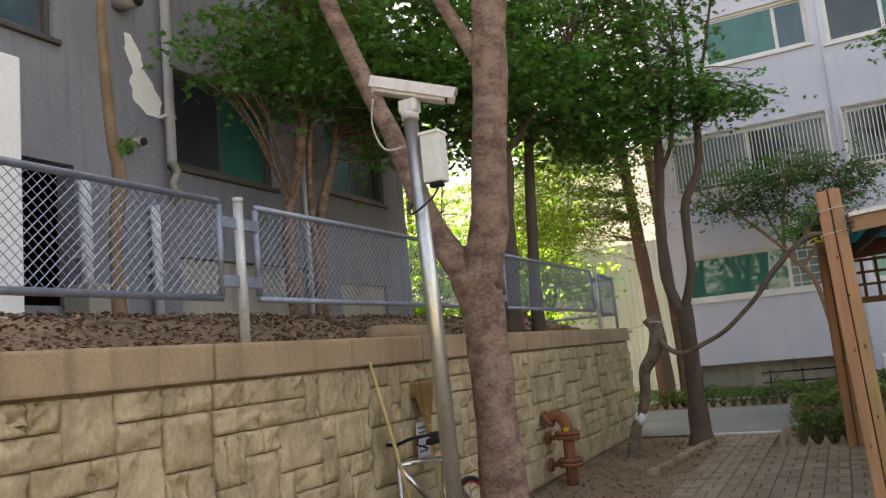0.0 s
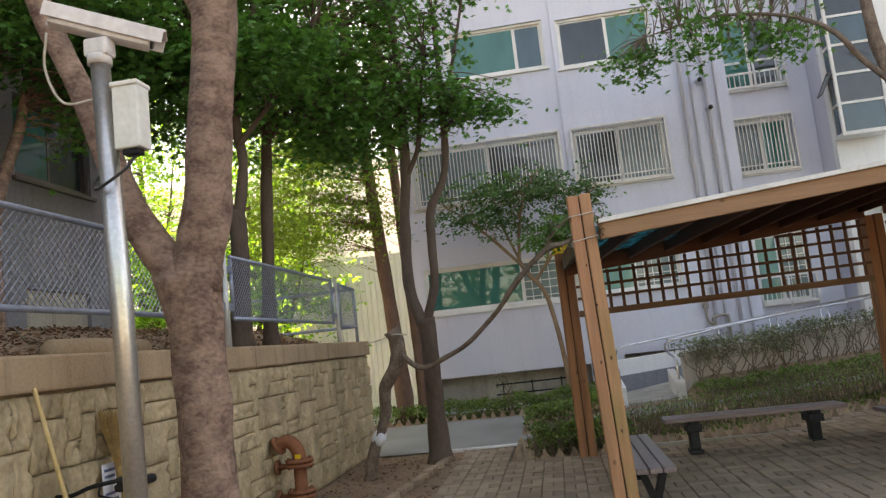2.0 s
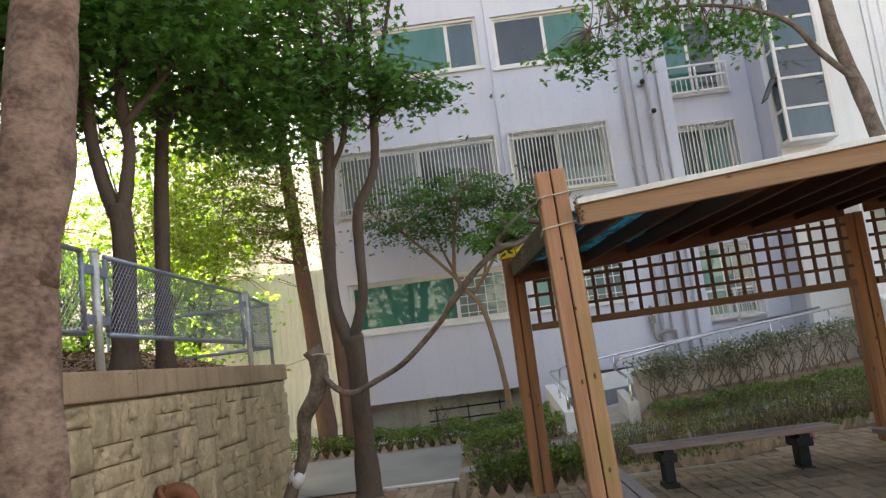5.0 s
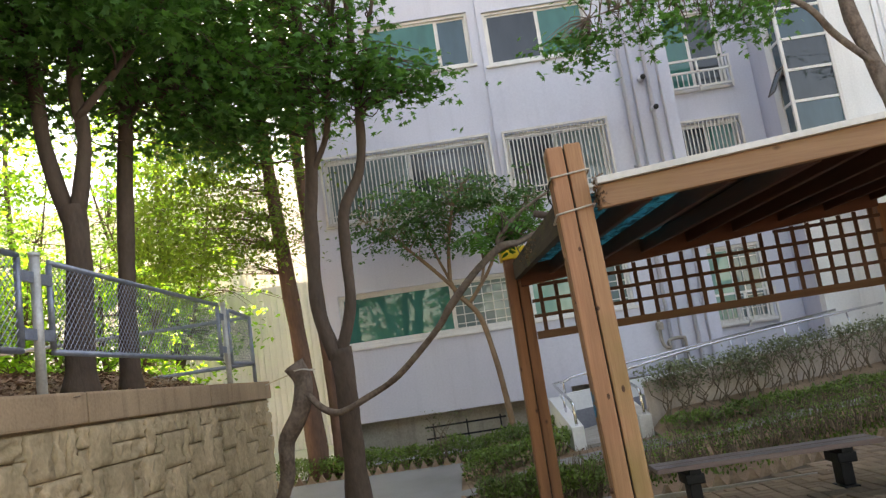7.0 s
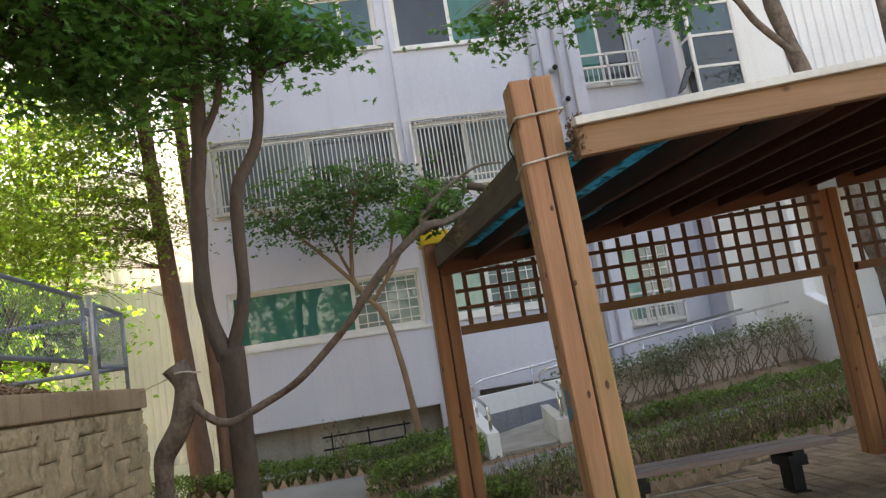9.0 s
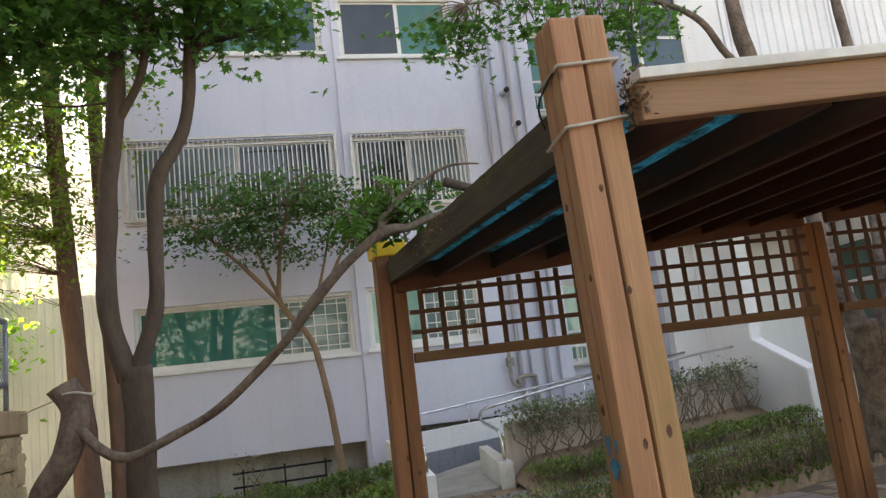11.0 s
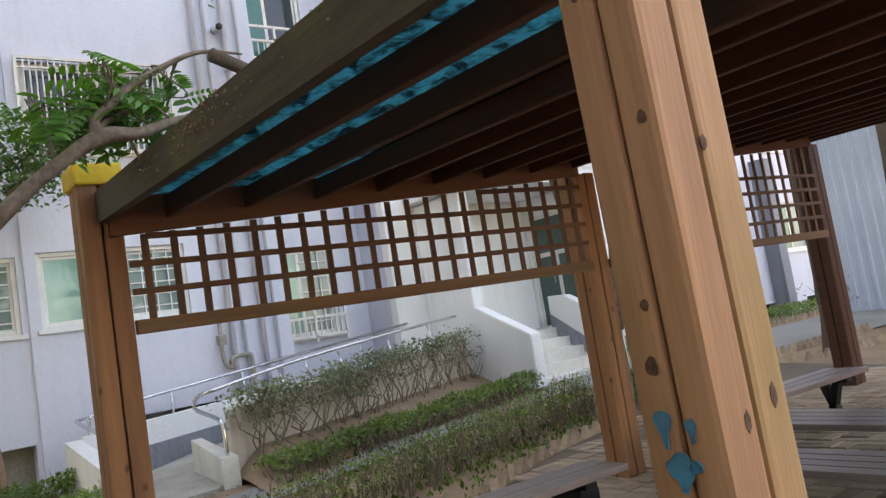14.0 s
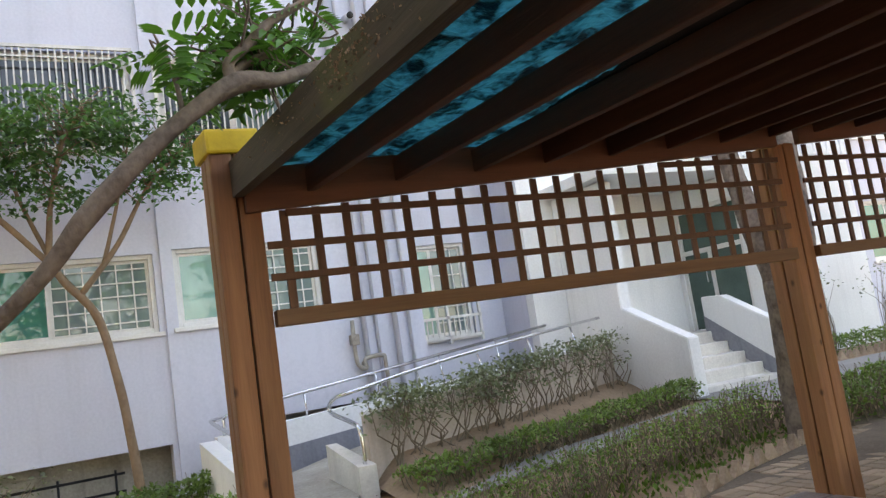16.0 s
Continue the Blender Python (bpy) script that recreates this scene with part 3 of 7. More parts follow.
# ---- apartment building ----
def window(tag, label, origin, u, w, width, height, panes, frame_mat=M_FRAME, bars=0, rail=False, depth=0.10, fw=0.055, grid=None, sill=True):
    """A window in a wall's opening. origin: its lower corner on the wall's face; u along, w inwards; panes: (share, material)."""
    o, u, w, up = Vector(origin), Vector(u), Vector(w), Vector((0, 0, 1))
    m = Matrix((u, w, up)).transposed().to_4x4()
    m.translation = o
    root = empty(tag)
    root.matrix_world = m
    tagged(root, label, "window", kind="structure")
    bm = bmesh.new()
    for lo, hi in (((0, depth - 0.05, 0), (fw, depth + 0.03, height)), ((width - fw, depth - 0.05, 0), (width, depth + 0.03, height)),
                   ((fw, depth - 0.05, 0), (width - fw, depth + 0.03, fw)), ((fw, depth - 0.05, height - fw), (width - fw, depth + 0.03, height))):
        add_box(bm, lo, hi, 0.006)
    part("window_frame", bm, frame_mat, root)
    if sill:
        box("window_sill", (-0.06, -0.05, -0.055), (width + 0.06, depth - 0.052, -0.002), frame_mat, root, bevel=0.008)
    total = sum(p[0] for p in panes)
    x = fw
    span = width - 2 * fw
    for k, (share, gm) in enumerate(panes):
        a, b = x, x + span * share / total
        x = b
        d = depth - 0.015 + 0.022 * (k % 2)
        s = 0.035
        bm = bmesh.new()
        for lo, hi in (((a, d, fw), (a + s, d + 0.02, height - fw)), ((b - s, d, fw), (b, d + 0.02, height - fw)),
                       ((a + s, d, fw), (b - s, d + 0.02, fw + s)), ((a + s, d, height - fw - s), (b - s, d + 0.02, height - fw))):
            add_box(bm, lo, hi, 0.004)
        sash = part("sash", bm, frame_mat, root)
        box("pane", (a + s * 0.5, d + 0.007, fw + s * 0.5), (b - s * 0.5, d + 0.012, height - fw - s * 0.5), gm, sash)
        if grid and k in grid:
            gx, gzn = grid[k]
            bm = bmesh.new()
            for i in range(1, gx):
                xx = a + (b - a) * i / gx
                add_box(bm, (xx - 0.008, d - 0.03, fw), (xx + 0.008, d - 0.018, height - fw))
            for j in range(1, gzn):
                zz = height * j / gzn
                add_box(bm, (a, d - 0.034, zz - 0.008), (b, d - 0.022, zz + 0.008))
            part("grid_bars", bm, M_FRAME, root)
    if bars:
        bm = bmesh.new()
        for lo, hi in (((-0.04, -0.10, -0.02), (0.0, -0.06, height + 0.04)), ((width, -0.10, -0.02), (width + 0.04, -0.06, height + 0.04)),
                       ((0, -0.10, height), (width, -0.06, height + 0.04)), ((0, -0.10, -0.02), (width, -0.06, 0.02)), ((0, -0.095, height - 0.12), (width, -0.065, height - 0.10)),
                       ((0, -0.095, 0.14), (width, -0.065, 0.16)), ((-0.03, -0.06, height - 0.1), (-0.01, 0.0, height - 0.06)), ((width + 0.01, -0.06, height - 0.1), (width + 0.03, 0.0, height - 0.06))):
            add_box(bm, lo, hi)
        grille = part("grille", bm, M_GRILLE, root, "pale aluminium window grille")
        me = None
        for i in range(1, bars):
            xx = width * i / bars
            if me is None:
                first = box("bar", (-0.009, -0.088, 0.02), (0.009, -0.070, height), M_GRILLE, grille)
                me = first.data
                first.location = (xx, 0, 0)
            else:
                ob = new("bar", me)
                ob.parent = grille
                ob.location = (xx, 0, 0)
    if rail:
        bm = bmesh.new()
        h = 0.55
        for zz in (0.0, h * 0.55, h):
            add_box(bm, (-0.03, -0.20, zz - 0.02), (width + 0.03, -0.16, zz + 0.02))
        for xx in (0.0, width * 0.5, width):
            add_box(bm, (xx - 0.02, -0.20, -0.1), (xx + 0.02, -0.16, h))
            add_box(bm, (xx - 0.015, -0.16, 0.0), (xx + 0.015, 0.0, 0.03))
        for i in range(1, 12):
            xx = width * i / 12
            add_box(bm, (xx - 0.008, -0.19, 0.02), (xx + 0.008, -0.17, h * 0.55))
        part("guard_rail", bm, M_FRAME, root, "white metal guard rail")
    return root


FY = 17.2
# unseen upper storeys, added in height to keep the sun off the terrace
HIGH = 36.0
X, Y = Vector((1, 0, 0)), Vector((0, 1, 0))
wins = [
    ("window_1", "teal curtained strip window with one grilled sash", -2.5, 2.20, 3.22, 0.96, [(2.0, M_GLASS_TEAL), (1.1, M_GLASS_PALE)], dict(grid={1: (6, 6)})),
    ("window_2", "wide barred window with pale curtains", -2.48, 4.47, 3.14, 1.25, [(1.6, M_GLASS_PALE), (1.5, M_GLASS_DARK)], dict(bars=42)),
    ("window_3", "teal curtained sliding window", -1.48, 7.17, 2.10, 1.06, [(1.5, M_GLASS_TEAL), (0.6, M_GLASS_BLUE)], {}),
    ("window_4", "dark sliding window with a blue pane", -1.50, 9.80, 2.15, 1.15, [(1.2, M_GLASS_TEAL), (0.9, M_GLASS_BLUE)], {}),
    ("window_5", "dark sliding window of an upper floor", -1.50, 12.4, 2.15, 1.15, [(1.0, M_GLASS_DARK), (0.9, M_GLASS_BLUE)], {}),
]
op = [(x + 2.78, z, x + 2.78 + wd, z + h) for _, _, x, z, wd, h, _, _ in wins]
op.append((0.33, 0.16, 3.52, 0.86))
tagged(panel_wall("wall_facade_1", (-2.78, FY, 0), X, Y, 3.58, HIGH, 0.25, op, M_FACADE), "light blue-grey painted concrete facade with water streaks", "wall", kind="structure")
for tag, lab, x, z, wd, h, panes, kw in wins:
    window(tag, lab, (x, FY, z), X, Y, wd, h, panes, **kw)
wins2 = [
    ("window_6", "white-framed window with mint glass and a grilled sash", 0.94, 2.22, 1.84, 0.97, [(0.9, M_GLASS_MINT), (0.9, M_GLASS_PALE)], dict(grid={1: (5, 6)})),
    ("window_7", "barred sliding window with pale curtains", 0.95, 4.47, 1.88, 1.22, [(1.0, M_GLASS_DARK), (1.0, M_GLASS_PALE)], dict(bars=26)),
    ("window_8", "dark sliding window with one open blue sash", 0.90, 7.06, 1.96, 1.08, [(1.0, M_GLASS_DARK), (0.9, M_GLASS_TEAL)], {}),
    ("window_9", "dark sliding window of an upper floor", 0.96, 9.75, 1.85, 1.15, [(1.0, M_GLASS_DARK), (0.9, M_GLASS_BLUE)], {}),
]
op = [(x - 0.80, z, x - 0.80 + wd, z + h) for _, _, x, z, wd, h, _, _ in wins2]
op.append((0.61, 0.42, 2.3, 0.98))
FY2 = FY - 0.05
tagged(panel_wall("wall_facade_2", (0.80, FY2, 0), X, Y, 3.40, HIGH, 0.30, op, M_FACADE_BLUE), "pale lilac-blue painted concrete facade", "wall", kind="structure")
for tag, lab, x, z, wd, h, panes, kw in wins2:
    window(tag, lab, (x, FY2, z), X, Y, wd, h, panes, **kw)
FY3 = 18.1
wins3 = [
    ("window_10", "white sliding window with a mint pane and a guard rail", 4.42, 1.66, 1.12, 1.48, [(0.5, M_GLASS_MINT), (0.6, M_GLASS_PALE)], dict(rail=True, grid={1: (3, 6)})),
    ("window_11", "barred window with dark panes", 4.34, 4.45, 1.26, 1.18, [(0.6, M_GLASS_DARK), (0.6, M_GLASS_TEAL)], dict(bars=16)),
    ("window_12", "teal window behind a white guard rail", 4.34, 6.30, 1.26, 1.65, [(0.6, M_GLASS_TEAL), (0.6, M_GLASS_DARK)], dict(rail=True)),
    ("window_13", "teal window of an upper floor behind a rail", 4.34, 9.0, 1.26, 1.65, [(0.6, M_GLASS_TEAL), (0.6, M_GLASS_BLUE)], dict(rail=True)),
]
op = [(x - 4.2, z, x - 4.2 + wd, z + h) for _, _, x, z, wd, h, _, _ in wins3]
tagged(panel_wall("wall_recess", (4.2, FY3, 0), X, Y, 1.89, HIGH, 0.25, op, M_FACADE_BLUE), "shaded lilac-blue wall of a recess in the facade", "wall", kind="structure")
for tag, lab, x, z, wd, h, panes, kw in wins3:
    window(tag, lab, (x, FY3, z), X, Y, wd, h, panes, **kw)
tagged(box("wall_recess_left", (4.0, FY2 + 0.31, 0), (4.19, FY3 + 0.24, HIGH), M_FACADE), "side wall of the facade recess", "wall", kind="structure")
# stair tower with its glazed bay
tagged(box("wall_tower_left", (6.10, 17.41, 0), (6.27, 18.4, HIGH), M_FACADE), "grey side wall of the stair tower", "wall", kind="structure")
tagged(panel_wall("wall_tower", (6.10, 17.2, 0), X, Y, 2.03, HIGH, 0.2, [(0.05, 4.75, 0.91, 12.0)], M_WHITE_WALL), "white painted wall of the stair tower", "wall", kind="structure")


def glazed_bay():
    root = empty("window_14", (6.12, 17.2, 4.78))
    tagged(root, "tall glazed stairwell bay with white mullions and one tilted-open sash", "window", kind="structure")
    w, d, h = 0.86, 0.42, 7.1
    bm = bmesh.new()
    for x, y in ((0, -d), (w, -d), (0, -0.05), (w, -0.05)):
        add_box(bm, (x - 0.03, y - 0.03, 0), (x + 0.03, y + 0.03, h), 0.005)
    for k in range(13):
        z = h * k / 12
        add_box(bm, (0.03, -d - 0.022, z - 0.025), (w - 0.03, -d + 0.022, z + 0.025))
        add_box(bm, (-0.022, -d + 0.03, z - 0.025), (0.022, -0.08, z + 0.025))
        add_box(bm, (w - 0.022, -d + 0.03, z - 0.025), (w + 0.022, -0.08, z + 0.025))
    part("window_frame", bm, M_FRAME, root)
    for k in range(12):
        z0, z1 = h * k / 12 + 0.027, h * (k + 1) / 12 - 0.027
        box("pane", (0.032, -d - 0.004, z0), (w - 0.032, -d + 0.004, z1), M_GLASS_DARK if k % 3 else M_GLASS_BLUE, root)
        box("pane", (-0.004, -d + 0.032, z0), (0.004, -0.082, z1), M_GLASS_BLUE, root)
    box("soffit", (-0.03, -d - 0.03, -0.05), (w + 0.03, 0, -0.002), M_FRAME, root)
    m = Matrix.Translation((-0.02, -0.25, 1.3)) @ Matrix.Rotation(radians(28), 4, "Y")
    bm = bmesh.new()
    for lo, hi in (((-0.012, -0.16, -0.52), (0.012, -0.13, 0)), ((-0.012, 0.13, -0.52), (0.012, 0.16, 0)), ((-0.012, -0.13, -0.03), (0.012, 0.13, 0)), ((-0.012, -0.13, -0.52), (0.012, 0.13, -0.49))):
        add_box(bm, lo, hi, 0, m)
    sash = part("sash", bm, M_FRAME_DARK, root, "dark sash tilted open")
    box("pane", (-0.003, -0.13, -0.49), (0.003, 0.13, -0.03), M_GLASS_BLUE, sash, m=m)


glazed_bay()


def ribbed(name, label, origin, u, w, width, height, pitch, mat, depth=0.03, single=False):
    """Vertically ribbed cladding; single: a bare corrugated sheet, 4 mm thick."""
    o, u, w = Vector(origin), Vector(u), Vector(w)
    prof = []
    x = 0.0
    while x < width:
        prof += [(x, 0), (x + pitch * 0.55, 0), (x + pitch * 0.65, -depth), (x + pitch * 0.9, -depth)]
        x += pitch
    prof.append((width, 0))
    verts = [o + u * a + w * d + Vector((0, 0, z)) for z in (0, height) for a, d in prof]
    n = len(prof)
    faces = [(i, i + 1, n + i + 1, n + i) for i in range(n - 1)]
    k = len(verts)
    if single:
        verts += [q + w * 0.004 for q in verts]
        faces += [tuple(k + i for i in f[::-1]) for f in faces]
    else:
        verts += [o + w * 0.12, o + u * width + w * 0.12, o + u * width + w * 0.12 + Vector((0, 0, height)), o + w * 0.12 + Vector((0, 0, height))]
        faces.append((k + 1, k, k + 3, k + 2))
    return tagged(mesh_ob(name, verts, faces, mat), label, "wall", kind="structure")


tagged(box("wall_white_low", (8.13, 17.2, 0), (14.1, 17.45, 4.2), M_WHITE_WALL), "bright white plastered ground-floor wall", "wall", kind="structure")
ribbed("wall_ribbed_1", "white vertically ribbed metal cladding", (8.13, 17.18, 4.2), X, Y, 2.3, 17.8, 0.2, M_CLADDING)
ribbed("wall_ribbed_2", "white vertically ribbed metal cladding", (10.43, 17.18, 4.2), X, Y, 3.67, 17.8, 0.2, M_CLADDING)
op = [(1.0, 2.0, 2.6, 3.3), (4.2, 2.0, 5.8, 3.3), (1.0, 4.7, 2.6, 6.0), (4.2, 4.7, 5.8, 6.0), (1.2, 0.25, 3.6, 0.75), (5.0, 0.25, 7.0, 0.75)]
tagged(panel_wall("wall_facade_far", (14.1, 17.7, 0), X, Y, 16, HIGH, 0.25, op, M_FACADE), "grey-white far end of the facade", "wall", kind="structure")
for k, (a, b, c, d) in enumerate(op[:4]):
    window("window_%d" % (15 + k), "teal curtained window in the far facade", (14.1 + a, 17.7, b), X, Y, c - a, d - b, [(1, M_GLASS_TEAL), (1, M_GLASS_PALE)])
tagged(box("column_far", (17.6, 17.3, 0), (17.95, 17.69, 4.4), M_GREY_WALL), "grey concrete column against the far facade", "wall", kind="structure")
tagged(box("wall_facade_side", (-2.78, FY + 0.26, 0), (-2.53, 27.5, HIGH), M_WHITE_WALL), "side wall of the apartment building", "wall", kind="structure")
tagged(box("wall_facade_rear", (-2.78, 27.51, 0), (30.1, 27.75, HIGH), M_FACADE), "rear wall of the apartment building", "wall", kind="structure")
tagged(box("roof", (-3.0, 17.0, HIGH + 0.01), (30.3, 28.0, HIGH + 0.3), M_PLINTH), "flat concrete roof of the apartment building", "roof", kind="structure")
for k in range(1, 8):
    tagged(box("floor_%d" % k, (-2.5, FY + 0.3, 1.15 + 2.62 * (k - 1)), (4.0, 27.4, 1.3 + 2.62 * (k - 1)), M_PLINTH), "concrete floor slab inside the building", "floor", kind="structure")
tagged(box("wall_shade_backing", (-2.5, 19.3, 0), (24.0, 19.5, HIGH - 0.1), M_DARK), "near-black backing that stands for the shade behind the windows", "wall", kind="structure")


def vent_pipe():
    root = tagged(empty("crawl_space_rail", (0, 0, 0)), "rusty pipe rails across a dark crawl-space opening", "rail")
    for z in (0.42, 0.62):
        tube("rail", [(-1.25, FY + 0.1, z), (0.2, FY + 0.1, z + 0.01)], 0.016, M_IRON, root)
    for x in (-1.1, -0.5, 0.1):
        tube("post", [(x, FY + 0.1, 0.162), (x, FY + 0.1, 0.68)], 0.014, M_IRON, root)



vent_pipe()
tagged(box("wall_crawl_back", (-2.5, FY + 0.5, 0.0), (2.9, FY + 0.6, 1.14), M_PLINTH), "grimy concrete at the back of the crawl space", "wall", kind="structure")


def downpipes():
    """The ribbed cluster of painted pipes between the two facade bays."""
    for k, x in enumerate((3.28, 3.46, 3.74, 3.95)):
        r = 0.04 if k % 2 == 0 else 0.024
        root = tagged(empty("drain_pipe", (x, FY2 - r - 0.03, 0.9)), "painted vertical drain pipe fixed to the facade", "pipe", group="facade pipes")
        tube("pipe", [(0, 0, 0), (0, 0, HIGH - 1.2)], r, M_FACADE_BLUE, root, sides=12)
        for z in (1.2, 3.8, 6.4, 9.0):
            box("bracket", (-r - 0.02, -r * 0.3, z), (r + 0.02, r + 0.028, z + 0.04), M_FACADE_BLUE, root)
    root = tagged(empty("gas_meter_pipe", (3.10, FY2 - 0.12, 1.3)), "dull gas pipe loop with a regulator on the wall", "pipe")
    tube("pipe", curve_points([(0, 0, 0.75), (0.0, 0, 0.2), (0.12, 0, 0.1), (0.12, 0, 0.22), (0.36, 0, 0.24), (0.40, 0, 0.1), (0.40, 0, -0.9)], 5), 0.03, M_PIPE_RAW, root)
    box("regulator", (-0.05, -0.05, 0.42), (0.06, 0.07, 0.56), M_PIPE_RAW, root, bevel=0.015)
    box("bracket", (0.10, 0.0, 0.14), (0.14, 0.115, 0.19), M_PIPE_RAW, root)
    for x, z in ((3.62, 6.35), (3.75, 5.75)):
        root = tagged(empty("flue_pipe", (x, FY2 - 0.12, z)), "short boiler flue pipe through the wall", "pipe", group="boiler flues")
        tube("pipe", [(0, 0.115, 0), (0, -0.1, -0.03)], 0.055, M_PIPE, root, sides=12)
        tube("mouth", [(0, -0.1, -0.03), (0, -0.13, -0.034)], 0.048, M_DARK, root, sides=12)


downpipes()


# ---- ramp and stairs ----
def parapet_y(x):
    """The line of the ramp's outer parapet."""
    return 14.15 + 0.46 * (x - 2.0)


def bank_z(x, y):
    """The planting bed heaped against the ramp's outer parapet."""
    return gz(x, y) + 0.27 * smooth01(1 - (parapet_y(x) - y) / 0.95) * smooth01((x - 1.9) / 0.5)


def soil_bank():
    v, f = [], []
    nx, ny = 30, 8
    for j in range(ny + 1):
        for i in range(nx + 1):
            x = 2.05 + 4.75 * i / nx
            y = parapet_y(x) - 1.0 + 1.02 * j / ny
            v.append((x, y, bank_z(x, y) + 0.006 + 0.02 * noise.noise(Vector((x * 3, y * 3, 4))) * (j / ny)))
    for j in range(ny):
        for i in range(nx):
            q = j * (nx + 1) + i
            f.append((q, q + 1, q + nx + 2, q + nx + 1))
    tagged(mesh_ob("ground_bank", v, f, M_SOIL, smooth=True), "brown soil heaped against the ramp wall", "soil", kind="structure")


soil_bank()


def ramp():
    root = tagged(empty("ramp", (0, 0, 0)), "pale concrete wheelchair ramp with stained low parapets", "ramp")

    def prism(name, pts, z0s, z1s, mat, label=""):
        n = len(pts)
        v = [(x, y, z) for (x, y), z in zip(pts, z0s)] + [(x, y, z) for (x, y), z in zip(pts, z1s)]
        f = [tuple(range(n))[::-1], tuple(range(n, 2 * n))] + [(i, (i + 1) % n, n + (i + 1) % n, n + i) for i in range(n)]
        return mesh_ob(name, v, f, mat, root, label)

    a, b = parapet_y(2.06), parapet_y(6.8)
    prism("ramp_floor", [(1.13, 14.0), (1.8, 14.0), (2.06, a + 0.12), (6.8, b + 0.13), (6.8, 16.9), (2.3, 16.4), (1.13, 15.6)], [-0.1] * 7, [0.30, 0.32, 0.36, 0.95, 0.95, 0.44, 0.34], M_KERB)
    prism("outer_parapet", [(2.06, a), (6.8, b), (6.8, b + 0.12), (2.06, a + 0.12)], [-0.1] * 4, [1.0, 1.27, 1.27, 1.0], M_TAN_WALL, "stained tan plaster parapet")
    prism("coping", [(2.05, a - 0.012), (6.8, b - 0.012), (6.8, b + 0.132), (2.05, a + 0.132)], [1.002, 1.272, 1.272, 1.002], [1.04, 1.31, 1.31, 1.04], M_WHITE_WALL, "chipped white paint on the parapet's top")
    prism("end_parapet", [(1.88, 14.04), (2.045, 14.02), (2.045, a + 0.9), (1.93, a + 0.9)], [-0.1] * 4, [0.58, 0.58, 0.72, 0.72], M_STONE, "weathered pale concrete end block")
    prism("inner_parapet", [(1.1, 16.3), (6.2, 16.95), (6.2, 17.1), (1.1, 16.5)], [-0.1] * 4, [0.90, 1.16, 1.16, 0.90], M_WHITE_WALL)
    prism("skirting", [(1.12, 16.288), (6.2, 16.935), (6.2, 16.948), (1.12, 16.298)], [0.1] * 4, [0.60, 0.95, 0.95, 0.60], M_GREY_WALL)
    prism("side_parapet", [(0.95, 13.95), (1.11, 13.95), (1.08, 16.28), (0.90, 16.28)], [-0.1] * 4, [0.56, 0.56, 0.88, 0.88], M_WHITE_WALL)
    rail = tagged(empty("handrail", (0, 0, 0)), "polished stainless steel ramp handrail", "handrail")
    tube("top_rail", curve_points([(1.97, 14.10, 0.57), (1.965, 14.11, 0.86), (1.95, 14.2, 0.95), (1.90, 14.7, 1.06), (1.92, 14.62, 1.18), (2.1, 14.42, 1.24), (3.2, 14.80, 1.38), (4.9, 15.6, 1.51), (6.84, 16.55, 1.63)], 5), 0.021, M_STEEL, rail)
    tube("back_rail", [(1.2, 16.4, 0.88), (1.2, 16.4, 1.10), (1.35, 16.42, 1.16), (6.22, 17.17, 1.63)], 0.021, M_STEEL, rail)
    for x in (2.9, 3.9, 4.9, 5.9):
        t = (x - 2.1) / 4.74
        tube("baluster", [(x, parapet_y(x) + 0.07, 1.02 + 0.25 * t), (x, 14.42 + 2.13 * t, 1.25 + 0.37 * t)], 0.013, M_STEEL, rail)
    for x in (2.2, 3.2, 4.2, 5.2):
        t = (x - 1.2) / 5.0
        tube("baluster", [(x, 16.40 + 0.63 * t, 0.9 + 0.25 * t), (x, 16.40 + 0.76 * t, 1.15 + 0.47 * t)], 0.013, M_STEEL, rail)
    loop = tagged(empty("handrail", (0, 0, 0)), "curved stainless steel handrail at the foot of the ramp", "handrail")
    tube("rail", curve_points([(1.03, 14.05, 0.55), (1.03, 14.05, 0.80), (1.02, 14.2, 0.90), (1.0, 15.3, 1.02), (1.0, 16.0, 1.09), (1.05, 16.2, 1.10), (1.2, 16.38, 1.10)], 5), 0.021, M_STEEL, loop)
    tube("baluster", [(1.02, 15.0, 0.7), (1.01, 15.0, 0.98)], 0.016, M_STEEL, loop)


ramp()


